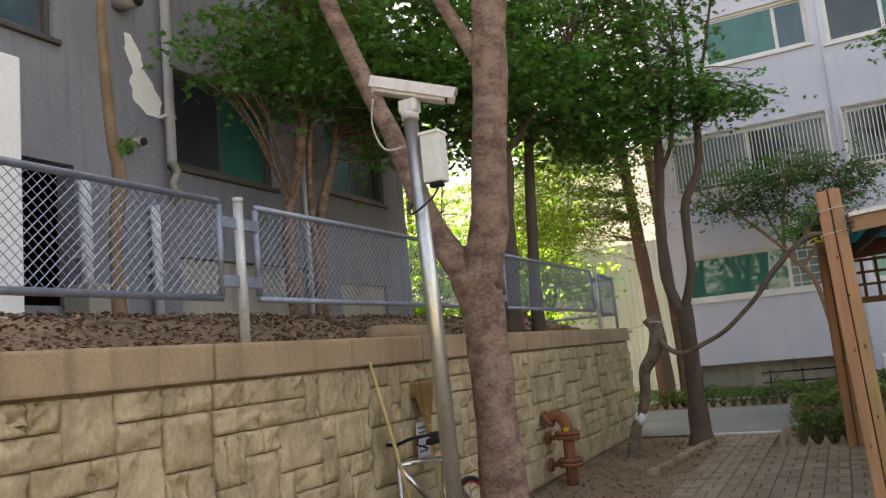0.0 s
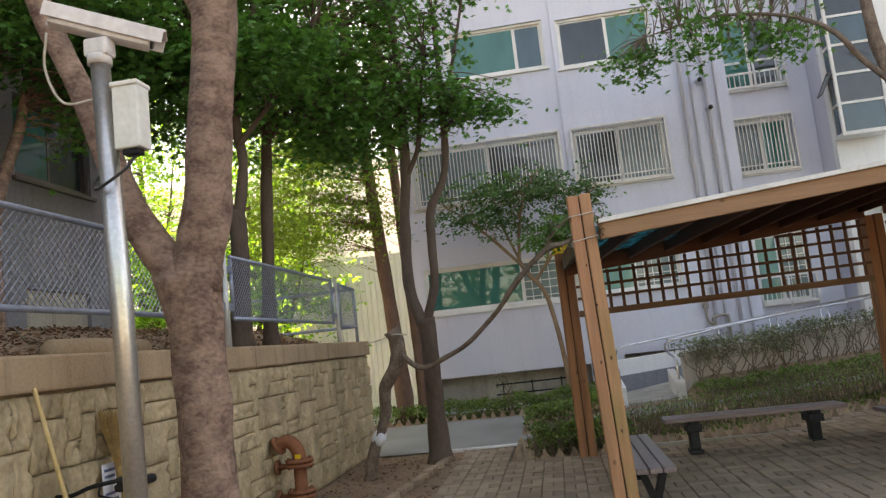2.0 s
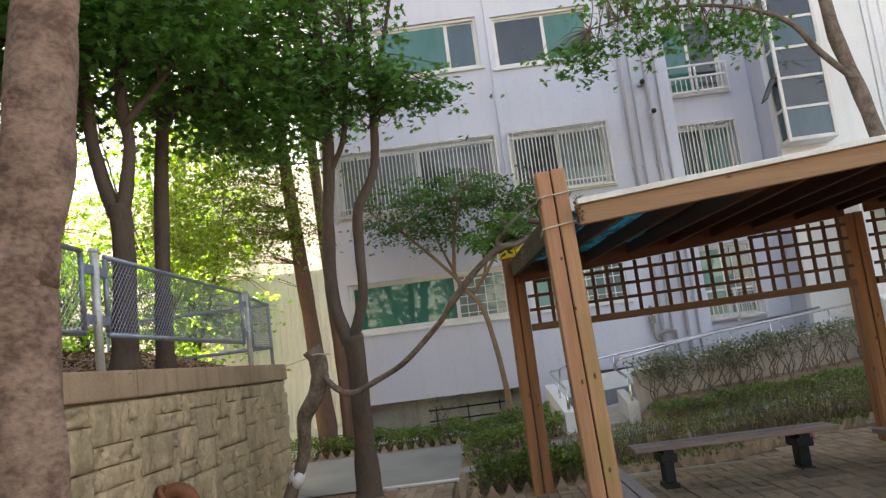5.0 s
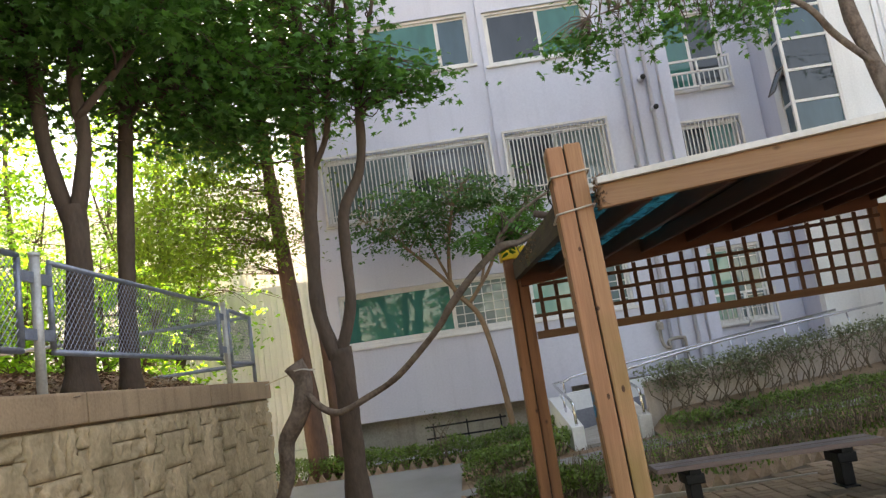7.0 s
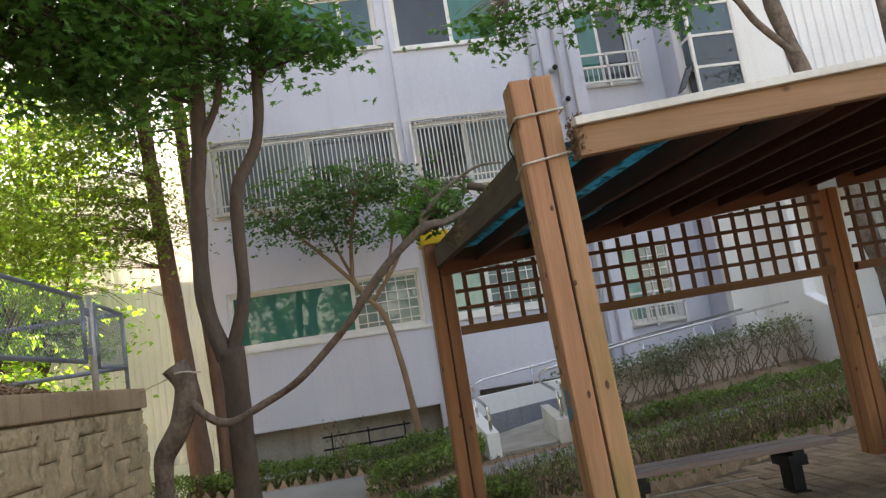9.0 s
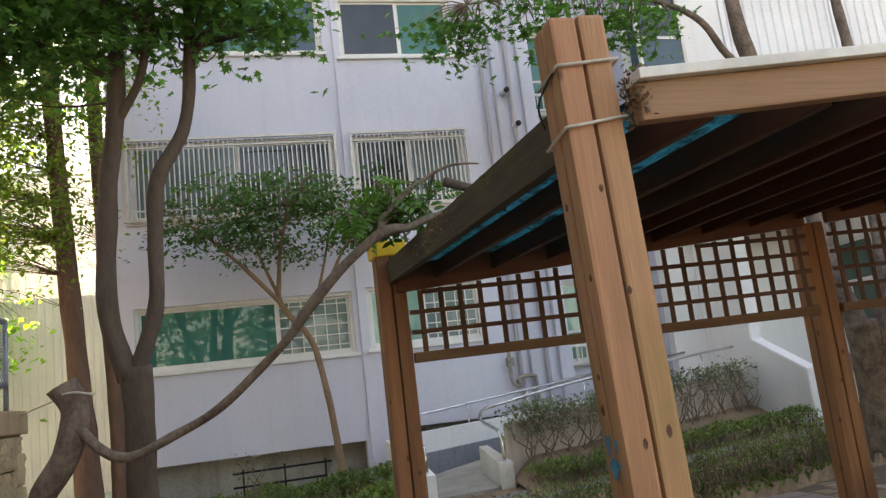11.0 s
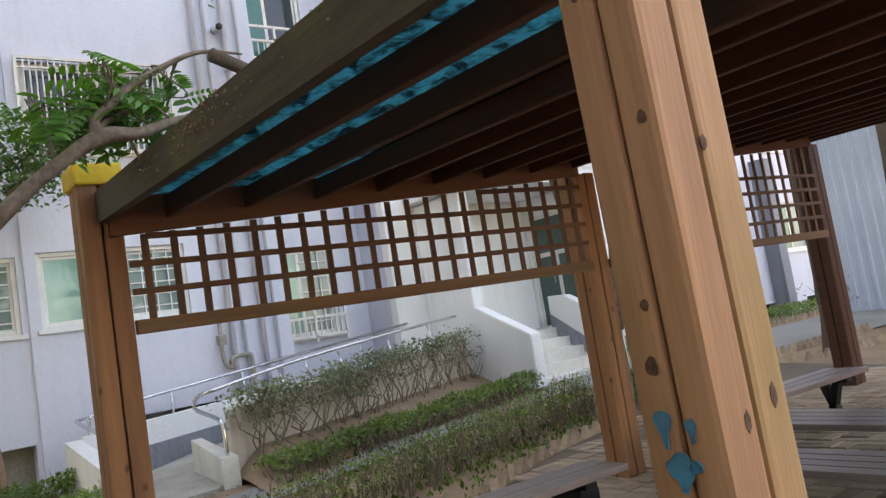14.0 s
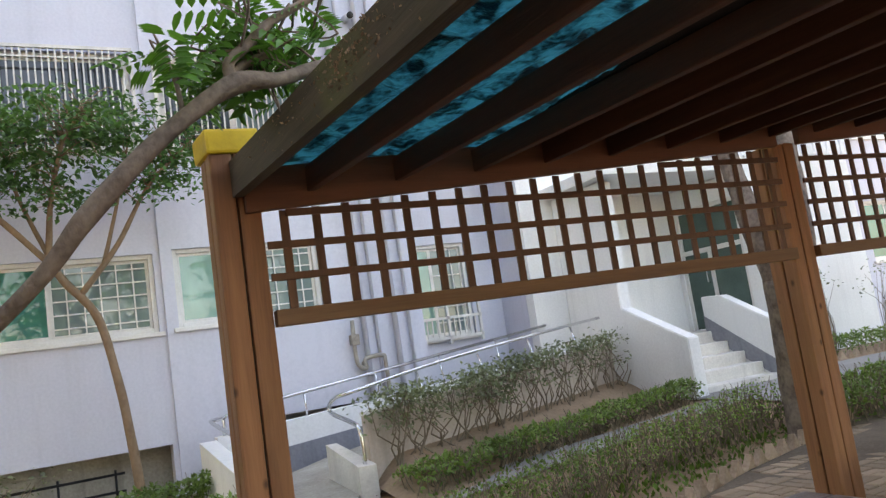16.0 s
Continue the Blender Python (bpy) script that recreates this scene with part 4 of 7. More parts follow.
def entrance():
    g = 0.36
    root = tagged(empty("entrance_stairs", (7.0, 15.1, g)), "pale stone entrance stairs between white sloping side walls", "stairs")
    o = Vector(root.location)

    def wing(name, x0, x1, prof, label):
        n = len(prof)
        v = [Vector((x, y, z)) - o for x in (x0, x1) for y, z in prof]
        f = [tuple(range(n)), tuple(range(2 * n - 1, n - 1, -1))] + [(i, n + i, n + (i + 1) % n, (i + 1) % n) for i in range(n)]
        bm = bmesh.new()
        vs = [bm.verts.new(q) for q in v]
        for q in f:
            bm.faces.new([vs[i] for i in q])
        bmesh.ops.recalc_face_normals(bm, faces=bm.faces)
        bmesh.ops.bevel(bm, geom=list(bm.edges), offset=0.012, segments=2, affect="EDGES")
        return part(name, bm, M_WHITE_WALL, root, label)

    wing("side_wall", 6.70, 6.90, [(14.78, g - 0.3), (14.78, 1.19), (15.95, 1.70), (15.95, 3.54), (17.19, 3.54), (17.19, g - 0.3)], "white sloping wall rising into a pier")
    wing("side_wall", 8.40, 8.58, [(14.75, g - 0.3), (14.75, 1.17), (15.75, 1.69), (16.13, 1.71), (16.13, g - 0.3)], "")
    for k in range(5):
        y = 14.9 + 0.28 * k
        z = g + 0.165 * k
        box("step", (6.91 - o.x, y - o.y, -0.3), ((8.39 if k < 4 else 9.08) - o.x, (17.18 if k < 4 else 17.185) - o.y, z + 0.165 - g), M_STONE, root, bevel=0.012)
    pr = [(14.77, 0.36), (14.77, 0.60), (16.12, 1.42), (16.12, 1.10)]
    q = [Vector((x, y, z)) - o for x in (8.387, 8.398) for y, z in pr]
    mesh_ob("skirting", q, [(3, 2, 1, 0), (4, 5, 6, 7)] + [(i, (i + 1) % 4, 4 + (i + 1) % 4, 4 + i) for i in range(4)], M_GREY_WALL, root, "dark grey painted skirting")
    tagged(panel_wall("wall_porch", (9.1, 15.5, 0), Y, X, 1.69, 3.54, 0.18, [(0.25, 1.19, 1.60, 3.2)], M_WHITE_WALL), "white side wall of the entrance porch", "wall", kind="structure")
    door = tagged(empty("door_1", (9.1, 15.75, 1.19)), "dark green glazed metal entrance door in a pale frame", "door", kind="structure")
    bm = bmesh.new()
    for lo, hi in (((0.02, 0, 0), (0.1, 0.06, 2.01)), ((0.02, 1.29, 0), (0.1, 1.35, 2.01)), ((0.02, 0.06, 1.95), (0.1, 1.29, 2.01)), ((0.02, 0.06, 1.25), (0.1, 1.29, 1.32)), ((0.02, 0.70, 0), (0.1, 0.76, 1.25))):
        add_box(bm, lo, hi, 0.006)
    part("door_frame", bm, M_FRAME, door)
    leaf = box("door_leaf", (0.045, 0.765, 0.01), (0.085, 1.285, 1.245), M_DOOR, door, bevel=0.006)
    tube("door_handle", [(0.043, 0.83, 0.75), (0.0, 0.83, 0.76), (0.0, 0.83, 1.0), (0.043, 0.83, 1.01)], 0.012, M_STEEL, leaf)
    box("side_panel", (0.05, 0.065, 0.01), (0.08, 0.695, 1.245), M_DOOR, door)
    box("transom_panel", (0.055, 0.065, 1.325), (0.07, 1.285, 1.945), M_DOOR, door)
    tagged(box("entrance_canopy", (6.5, 15.6, 3.56), (9.6, 17.185, 3.72), M_WHITE_WALL, bevel=0.015), "white concrete canopy over the entrance", "canopy", kind="structure")


entrance()


# ---- left building on the terrace ----
TX = -6.0
op = [(3.32, 0.35, 3.93, 1.72), (5.18, 1.95, 6.97, 3.13), (8.2, 2.1, 9.75, 3.15), (2.0, 2.95, 3.75, 4.4), (5.18, 4.8, 6.97, 6.0), (8.2, 4.8, 9.75, 6.0), (5.25, 0.05, 7.55, 0.92), (8.3, 0.05, 9.6, 0.75)]
tagged(panel_wall("wall_left_house", (TX, 1.1, 2.0), Y, -X, 10.2, 11, 0.25, op, M_GREY_WALL), "stained grey plaster wall of the house on the terrace", "wall", kind="structure")
window("window_20", "bronze-framed sliding window with teal panes", (TX, 6.28, 3.95), Y, -X, 1.79, 1.18, [(1, M_GLASS_DARK), (1, M_GLASS_TEAL)], frame_mat=M_FRAME_DARK)
window("window_21", "dark bronze window behind tree stems", (TX, 9.3, 4.1), Y, -X, 1.55, 1.05, [(1, M_GLASS_TEAL), (1, M_GLASS_DARK)], frame_mat=M_FRAME_DARK)
window("window_22", "dark window above the terrace", (TX, 3.1, 4.95), Y, -X, 1.75, 1.45, [(1, M_GLASS_DARK), (1, M_GLASS_BLUE)], frame_mat=M_FRAME_DARK)
window("window_23", "dark upper window of the terrace house", (TX, 6.28, 6.8), Y, -X, 1.79, 1.2, [(1, M_GLASS_DARK), (1, M_GLASS_BLUE)], frame_mat=M_FRAME_DARK)
window("window_24", "dark upper window of the terrace house", (TX, 9.3, 6.8), Y, -X, 1.55, 1.2, [(1, M_GLASS_DARK), (1, M_GLASS_BLUE)], frame_mat=M_FRAME_DARK)
for k, (a, b, c, d) in enumerate(((5.25, 0.05, 7.55, 0.92), (8.3, 0.05, 9.6, 0.75))):
    tagged(box("crawl_vent_%d" % (k + 1), (TX - 0.2, 1.1 + a, 2.0 + b), (TX - 0.06, 1.1 + c, 2.0 + d), M_PLINTH), "tan boarded crawl-space vent", "vent", kind="structure")
tagged(box("wall_left_house_end", (-16.0, 11.31, 2.0), (TX, 11.5, 13.0), M_GREY_WALL), "end wall of the terrace house", "wall", kind="structure")
tagged(box("wall_left_house_back", (-16.2, 1.1, 2.0), (-16.01, 11.5, 13.0), M_GREY_WALL), "rear wall of the terrace house", "wall", kind="structure")
tagged(box("wall_left_house_front", (-16.0, 1.1, 2.0), (-6.26, 1.3, 13.0), M_GREY_WALL), "front wall of the terrace house", "wall", kind="structure")
tagged(box("roof_left_house", (-16.4, 0.9, 13.01), (-5.7, 11.7, 13.3), M_PLINTH), "flat roof of the terrace house", "roof", kind="structure")
tagged(box("wall_left_shade_backing", (-8.0, 1.4, 2.0), (-7.8, 11.2, 12.9), M_DARK), "near-black backing that stands for the shade behind the windows", "wall", kind="structure")
tagged(box("wall_white_pier", (-5.98, -2.0, 1.6), (-4.9, 3.735, 4.12), M_WHITE_WALL, bevel=0.02), "white plastered pier with a stained top beside the terrace", "wall", kind="structure")


def house_pipe(y, z0, z1, r, label):
    root = tagged(empty("drain_pipe", (TX + r + 0.05, y, z0)), label, "pipe")
    tube("pipe", [(0, 0, 0), (0, 0, z1 - z0)], r, M_PIPE, root, sides=10)
    for z in np.arange(0.5, z1 - z0, 1.6):
        box("bracket", (-r - 0.048, -r - 0.015, z), (r * 0.5, r + 0.015, z + 0.035), M_PIPE, root)
    return root


p = house_pipe(6.19, 3.95, 13.0, 0.055, "painted drain pipe on the grey wall with a joint below")
tube("valve", curve_points([(0, 0, 0.0), (0.02, 0.05, -0.12), (0, 0.0, -0.25), (0.0, 0.1, -0.4)], 5), 0.045, M_PIPE_RAW, p)
house_pipe(5.93, 2.2, 3.42, 0.05, "short pale pipe on the grey wall")
house_pipe(5.06, 2.3, 3.62, 0.06, "thick white pipe rising from a concrete block")
house_pipe(8.6, 2.3, 5.0, 0.03, "thin pale conduit on the grey wall")
tagged(box("concrete_block", (-5.95, 4.84, 1.95), (-5.6, 5.28, 2.52), M_PLINTH, bevel=0.02), "small concrete block at the foot of a pipe", "block")
for y, z, r in ((5.62, 4.05, 0.05), (5.62, 5.60, 0.08)):
    root = tagged(empty("flue_pipe", (TX, y, z)), "boiler flue pipe sticking out of the grey wall", "pipe", group="boiler flues of the terrace house")
    tube("pipe", [(0, 0, 0), (0.28, 0.02, -0.02)], r, M_PIPE_RAW, root, sides=12)
    tube("mouth", [(0.28, 0.02, -0.02), (0.30, 0.02, -0.022)], r * 0.85, M_DARK, root, sides=12)


def peeled_patch():
    rng = random.Random(4)
    left, right = [], []
    for k in range(15):
        t = k / 14
        mid = 5.74 + 0.30 * t
        wide = 0.05 + 0.05 * smooth01(t / 0.2) + 0.09 * smooth01((t - 0.45) / 0.25) - 0.11 * smooth01((t - 0.85) / 0.15)
        z = 5.32 - 0.86 * t
        left.append((mid - wide * rng.uniform(0.8, 1.15), z))
        right.append((mid + wide * rng.uniform(0.8, 1.15), z))
    outline = left + right[::-1]
    v = [(TX + 0.004, y, z) for y, z in outline] + [(TX + 0.001, y, z) for y, z in outline]
    n = len(outline)
    f = [tuple(range(n))] + [(i, n + i, n + (i + 1) % n, (i + 1) % n) for i in range(n)]
    tagged(mesh_ob("trim_patch", v, f, M_WHITE_WALL), "pale bare patch where the grey paint has peeled", "patch", kind="structure")


peeled_patch()


# ---- retaining wall, terrace ----
WX = -2.915
WTOP = 1.75


def terrace():
    xs = np.arange(-16.0, -3.14, 0.25)
    ys = np.arange(-4.0, 13.01, 0.25)

    def tz(x, y):
        return WTOP - 0.06 + 0.40 * smooth01((-3.1 - x) / 1.6) + 0.035 * noise.noise(Vector((x * 2, y * 2, 3)))

    verts = [(x, y, tz(x, y)) for y in ys for x in xs]
    w = len(xs)
    faces = [(j * w + i, j * w + i + 1, (j + 1) * w + i + 1, (j + 1) * w + i) for j in range(len(ys) - 1) for i in range(w - 1)]
    tagged(mesh_ob("terrace_ground", verts, faces, M_SOIL, smooth=True), "raised soil terrace covered with dry leaves", "ground", kind="structure")
    rng = np.random.default_rng(5)
    n = 17000
    px, py = -3.2 - 2.7 * rng.random(n) ** 1.3, rng.uniform(0.5, 12.9, n)
    pl = np.array([(a, b, tz(a, b) + 0.012 + 0.02 * rng.random()) for a, b in zip(px, py)])
    ob = leaf_mesh("leaf_litter", pl, rng.uniform(0.025, 0.07, n), rng.uniform(0, 6.3, n), rng.normal(0.1, 0.3, n), rng.normal(0, 0.4, n), LEAF_SIMPLE, M_LITTER)
    tagged(ob, "brown dry fallen leaves on the terrace soil", "leaf litter", kind="stuff")
    for k in range(26):
        a = Vector((-3.25 - 1.6 * rng.random(), rng.uniform(1.5, 11.5), 0))
        d = Vector((rng.normal(), rng.normal() * 1.6, 0)).normalized() * rng.uniform(0.3, 1.1)
        pts = [a + d * t + Vector((0.05 * math.sin(5 * t + k), 0.05 * math.cos(4 * t), 0)) for t in (0, 0.35, 0.7, 1.0)]
        pts = [Vector((q.x, q.y, tz(q.x, q.y) + 0.022)) for q in pts]
        tagged(tube("fallen_twig", pts, [0.009, 0.008, 0.006, 0.003], M_TWIG, sides=5), "dry fallen twig lying on the terrace", "twig", group="fallen twigs")
    lg = tube("log", [(-3.36, 6.0, 1.80), (-3.36, 6.4, 1.805), (-3.34, 7.2, 1.80)], [0.085, 0.09, 0.08], M_CAP, None, "", 12, 0.1)
    tagged(lg, "tan cut log lying along the terrace edge", "log")


terrace()


def retaining_wall():
    core = panel_wall("wall_retaining", (WX - 0.024, -4.0, -0.15), Y, -X, 17.3, 1.70, 0.28, [], M_JOINT)
    tagged(core, "tan embossed concrete retaining wall of the terrace", "wall", kind="structure")
    bends = [-4.0, -1.0, 1.0, 3.497, 6.0, 8.5, 11.0, 13.3]
    for a, b in zip(bends, bends[1:]):
        bm = bmesh.new()
        add_box(bm, (WX - 0.33, a + 0.008, 1.535), (WX + 0.045, b - 0.008, WTOP), 0.018)
        for v in bm.verts:
            v.co.x += 0.006 * noise.noise(v.co * 1.7)
        part("coping", bm, M_CAP, core, "weathered cast concrete coping")
    tagged(box("wall_retaining_return", (-9.0, 13.01, -0.15), (WX - 0.32, 13.29, 1.72), M_BLOCK), "end return of the retaining wall", "wall", kind="structure")
    return core


WALL = retaining_wall()


def fence():
    def zigzag(bm_v, bm_f, y0, y1, z0, z1, x, cell=0.06):
        rows = int((z1 - z0) / (cell * 0.5))
        cols = int((y1 - y0) / (cell * 0.5))
        dy, dz = (y1 - y0) / cols, (z1 - z0) / rows
        t = 0.0032
        for j in range(rows):
            base = len(bm_v)
            for i in range(cols + 1):
                up = (i + j) % 2
                z = z0 + (j + up) * dz
                y = y0 + i * dy
                bm_v.extend([(x - t, y, z - t), (x + t, y, z - t), (x, y, z + t)])
            for i in range(cols):
                a = base + i * 3
                for p, q in ((0, 1), (1, 2), (2, 0)):
                    bm_f.append((a + p, a + q, a + 3 + q, a + 3 + p))

    FX = -3.03
    spans = [(-0.6, 3.76), (4.11, 8.02), (8.40, 11.95)]
    for y0, y1 in spans:
        root = tagged(empty("mesh_fence", (FX, y0, 2.04)), "grey metal fence panel of framed diamond mesh", "fence", group="terrace fence panels")
        h, L = 0.62, y1 - y0
        r = 0.022
        for nm, a, b in (("frame_rail", (0, 0, 0), (0, L, 0)), ("frame_rail", (0, 0, h), (0, L, h)), ("frame_stile", (0, 0, 0.02), (0, 0, h - 0.02)), ("frame_stile", (0, L, 0.02), (0, L, h - 0.02))):
            tube(nm, [a, b], r, M_GALV, root)
        v, f = [], []
        zigzag(v, f, 0.02, L - 0.02, 0.02, h - 0.02, 0.0)
        mesh_ob("wire_mesh", v, f, M_GALV, root)
    for y in (3.935, 8.21, 12.13, -0.8):
        root = tagged(empty("fence_post", (FX + 0.01, y, 1.69)), "round zinc fence post with flat bracket plates", "fence post", group="terrace fence posts")
        tube("post", [(0, 0, 0), (0, 0, 1.0)], 0.033, M_GALV_POST, root, sides=12)
        tube("post_cap", [(0, 0, 0.98), (0, 0, 1.012)], 0.037, M_GALV_POST, root, sides=12)
        for z in (0.42, 0.80):
            for s in (-1, 1):
                box("bracket", (-0.012, 0.035 if s > 0 else -0.18, z), (0.012, 0.18 if s > 0 else -0.035, z + 0.075), M_GALV, root, bevel=0.004)
    # the end panel and the return towards the building's side
    root = tagged(empty("mesh_fence", (FX, 12.3, 2.0)), "short grey end panel of the terrace fence with a sloping brace", "fence", group="terrace fence panels")
    for a, b in (((0, 0, 0), (0, 0.9, 0)), ((0, 0, 0.63), (0, 0.9, 0.60)), ((0, 0, 0), (0, 0, 0.63)), ((0, 0.9, -0.27), (0, 0.9, 0.60))):
        tube("frame_rail", [a, b], 0.024, M_GALV, root)
    v, f = [], []
    zigzag(v, f, 0.02, 0.88, 0.02, 0.60, 0.0)
    mesh_ob("wire_mesh", v, f, M_GALV, root)
    root = tagged(empty("mesh_fence", (FX, 13.2, 2.0)), "grey fence panel running back along the terrace end", "fence", group="terrace fence panels")
    for a, b in (((0, 0, 0), (-4.6, 0, 0)), ((0, 0, 0.6), (-4.6, 0, 0.6)), ((-4.6, 0, 0), (-4.6, 0, 0.6)), ((-2.3, 0, -0.3), (-2.3, 0, 0.6))):
        tube("frame_rail", [a, b], 0.024, M_GALV, root)


fence()


# ---- pergola ----
def roof_z(x, y=7.4):
    return 2.232 + 0.076 * (x - 0.45) + 0.020 * (y - 7.2)


def build_post(root, x, y, z0, z1, half=0.097, mat=M_POST, lean=0.0, deep=None):
    deep = deep or half
    m0 = Matrix.Translation((x + lean * 1.4, y, 0)) @ Matrix.Shear("XY", 4, (-lean, 0.0))
    # near-black core draws the shade in the grooves between the timbers
    core = box("post", (-half * 0.7, -deep * 0.7, z0), (half * 0.7, deep * 0.7, z1 - 0.02), M_DARK, root, m=m0)
    g = 0.004
    for sx in (-1, 1):
        for sy in (-1, 1):
            lo = (g if sx > 0 else -half, g if sy > 0 else -deep, z0)
            hi = (half if sx > 0 else -g, deep if sy > 0 else -g, z1 + 0.004 * sx)
            box("timber", lo, hi, M_POST_MOSSY if mat is M_POST and y < 8 and x < 1 and sx > 0 and sy < 0 else mat, core, bevel=0.012, m=m0)
    return core


def pergola():
    root = tagged(empty("pergola", (0, 0, 0)), "weathered red-brown timber pergola with lattice panels and a flat sloping roof", "pergola")
    posts = [(0.452, 7.309, 2.62), (0.315, 10.845, 2.55), (3.972, 10.845, 2.53), (7.55, 10.845, 2.80), (4.05, 7.325, 2.48), (7.6, 7.325, 2.74)]
    for x, y, top in posts:
        # the far back post takes the darker rafter timber for the shade on it
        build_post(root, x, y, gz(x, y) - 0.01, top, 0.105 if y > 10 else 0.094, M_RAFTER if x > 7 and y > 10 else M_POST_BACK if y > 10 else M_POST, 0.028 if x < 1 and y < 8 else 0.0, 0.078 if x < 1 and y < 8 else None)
    # sloping beams: a front beam, a back ledger, the roof edge, rafters

    def sloped(name, x0, x1, y0, y1, drop, height, mat, label="", bevel=0.008):
        bm = bmesh.new()
        add_box(bm, (x0, y0, 0), (x1, y1, height), bevel)
        for v in bm.verts:
            v.co.z += roof_z(v.co.x, v.co.y) + drop
        return part(name, bm, mat, root, label)

    sloped("front_beam", 0.55, 7.6, 7.155, 7.215, -0.005, 0.125, M_BEAM_X)
    sloped("roof_edge", 0.545, 7.62, 7.125, 7.225, 0.121, 0.035, M_ROOF_EDGE, "white weathered roof edging", 0.004)
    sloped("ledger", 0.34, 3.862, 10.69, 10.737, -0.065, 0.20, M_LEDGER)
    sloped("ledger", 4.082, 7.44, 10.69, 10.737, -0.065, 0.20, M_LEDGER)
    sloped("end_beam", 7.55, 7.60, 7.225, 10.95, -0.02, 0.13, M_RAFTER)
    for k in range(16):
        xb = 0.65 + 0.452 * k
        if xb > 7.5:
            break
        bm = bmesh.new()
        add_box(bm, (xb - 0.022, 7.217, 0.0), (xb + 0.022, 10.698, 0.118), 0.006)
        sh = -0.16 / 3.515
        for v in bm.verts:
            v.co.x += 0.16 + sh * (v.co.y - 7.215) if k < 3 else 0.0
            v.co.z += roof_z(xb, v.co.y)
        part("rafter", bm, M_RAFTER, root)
    # greyed edge board on the side towards the walk
    v = []
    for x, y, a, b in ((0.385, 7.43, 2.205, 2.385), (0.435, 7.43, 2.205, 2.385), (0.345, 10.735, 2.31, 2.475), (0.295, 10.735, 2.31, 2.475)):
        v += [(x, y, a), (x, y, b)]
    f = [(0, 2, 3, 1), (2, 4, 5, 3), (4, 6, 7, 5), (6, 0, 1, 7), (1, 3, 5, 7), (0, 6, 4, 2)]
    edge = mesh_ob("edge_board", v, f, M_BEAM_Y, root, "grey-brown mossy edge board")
    # roof sheet
    v = []
    for x, y in ((1.52, 8.9), (1.80, 7.23), (7.62, 7.23), (7.62, 10.98), (1.70, 10.98), (1.60, 10.0)):
        z = roof_z(x, y) + 0.120
        v += [(x, y, z), (x, y, z + 0.02)]
    f = [tuple(range(10, -1, -2)), tuple(range(1, 12, 2))] + [(2 * i, (2 * i + 2) % 12, (2 * i + 3) % 12, 2 * i + 1) for i in range(6)]
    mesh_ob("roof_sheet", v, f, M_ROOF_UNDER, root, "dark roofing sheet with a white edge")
    # crumpled tarpaulin over the bays where the roofing is gone
    rng = random.Random(2)
    nx, ny = 26, 64
    v, f = [], []
    for j in range(ny + 1):
        y = 7.46 + 3.46 * j / ny
        x0 = 0.44 - 0.03 * (y - 7.6)
        for i in range(nx + 1):
            x = x0 + (1.86 - x0) * i / nx
            z = roof_z(x, y) + 0.128 + 0.05 * abs(noise.noise(Vector((x * 9, y * 5.0, 1)))) + 0.022 * noise.noise(Vector((x * 19, y * 15, 2)))
            v.append((x, y, z))
    for j in range(ny):
        for i in range(nx):
            q = j * (nx + 1) + i
            f.append((q, q + 1, q + nx + 2, q + nx + 1))
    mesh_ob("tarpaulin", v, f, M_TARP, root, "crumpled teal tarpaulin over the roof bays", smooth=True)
    # lattice panels: upright slats behind level ones, all rising a little with the ground
    for x0, x1 in ((0.423, 3.864), (4.08, 7.442)):
        bm = bmesh.new()
        add_box(bm, (x0, 10.70, 1.708), (x1, 10.76, 1.783), 0.006)
        for v in bm.verts:
            v.co.z += 0.011 * (v.co.x - 0.42)
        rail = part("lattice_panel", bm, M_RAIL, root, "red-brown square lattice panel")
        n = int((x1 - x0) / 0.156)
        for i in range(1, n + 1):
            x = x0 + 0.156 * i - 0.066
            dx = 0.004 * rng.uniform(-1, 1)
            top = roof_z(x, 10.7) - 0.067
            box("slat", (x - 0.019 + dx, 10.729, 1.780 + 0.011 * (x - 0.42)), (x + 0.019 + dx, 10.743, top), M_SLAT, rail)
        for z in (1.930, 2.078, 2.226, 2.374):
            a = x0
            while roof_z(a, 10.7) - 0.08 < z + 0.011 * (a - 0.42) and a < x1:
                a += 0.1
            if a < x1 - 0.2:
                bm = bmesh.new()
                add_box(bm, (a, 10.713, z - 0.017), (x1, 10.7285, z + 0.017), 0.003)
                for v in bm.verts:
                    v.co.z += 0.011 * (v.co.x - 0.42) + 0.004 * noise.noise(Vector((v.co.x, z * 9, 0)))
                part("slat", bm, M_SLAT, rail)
    return root


PERGOLA = pergola()


def post_cap():
    bm = bmesh.new()
    add_box(bm, (-0.125, -0.125, -0.07), (0.125, 0.125, 0.045), 0.014)
    ob = tagged(part("post_cap", bm, M_YELLOW), "dented yellow plastic cap on a pergola post", "cap")
    ob.location = (0.315, 10.85, 2.59)
    ob.rotation_euler = (0.02, -0.04, 0.05)


post_cap()


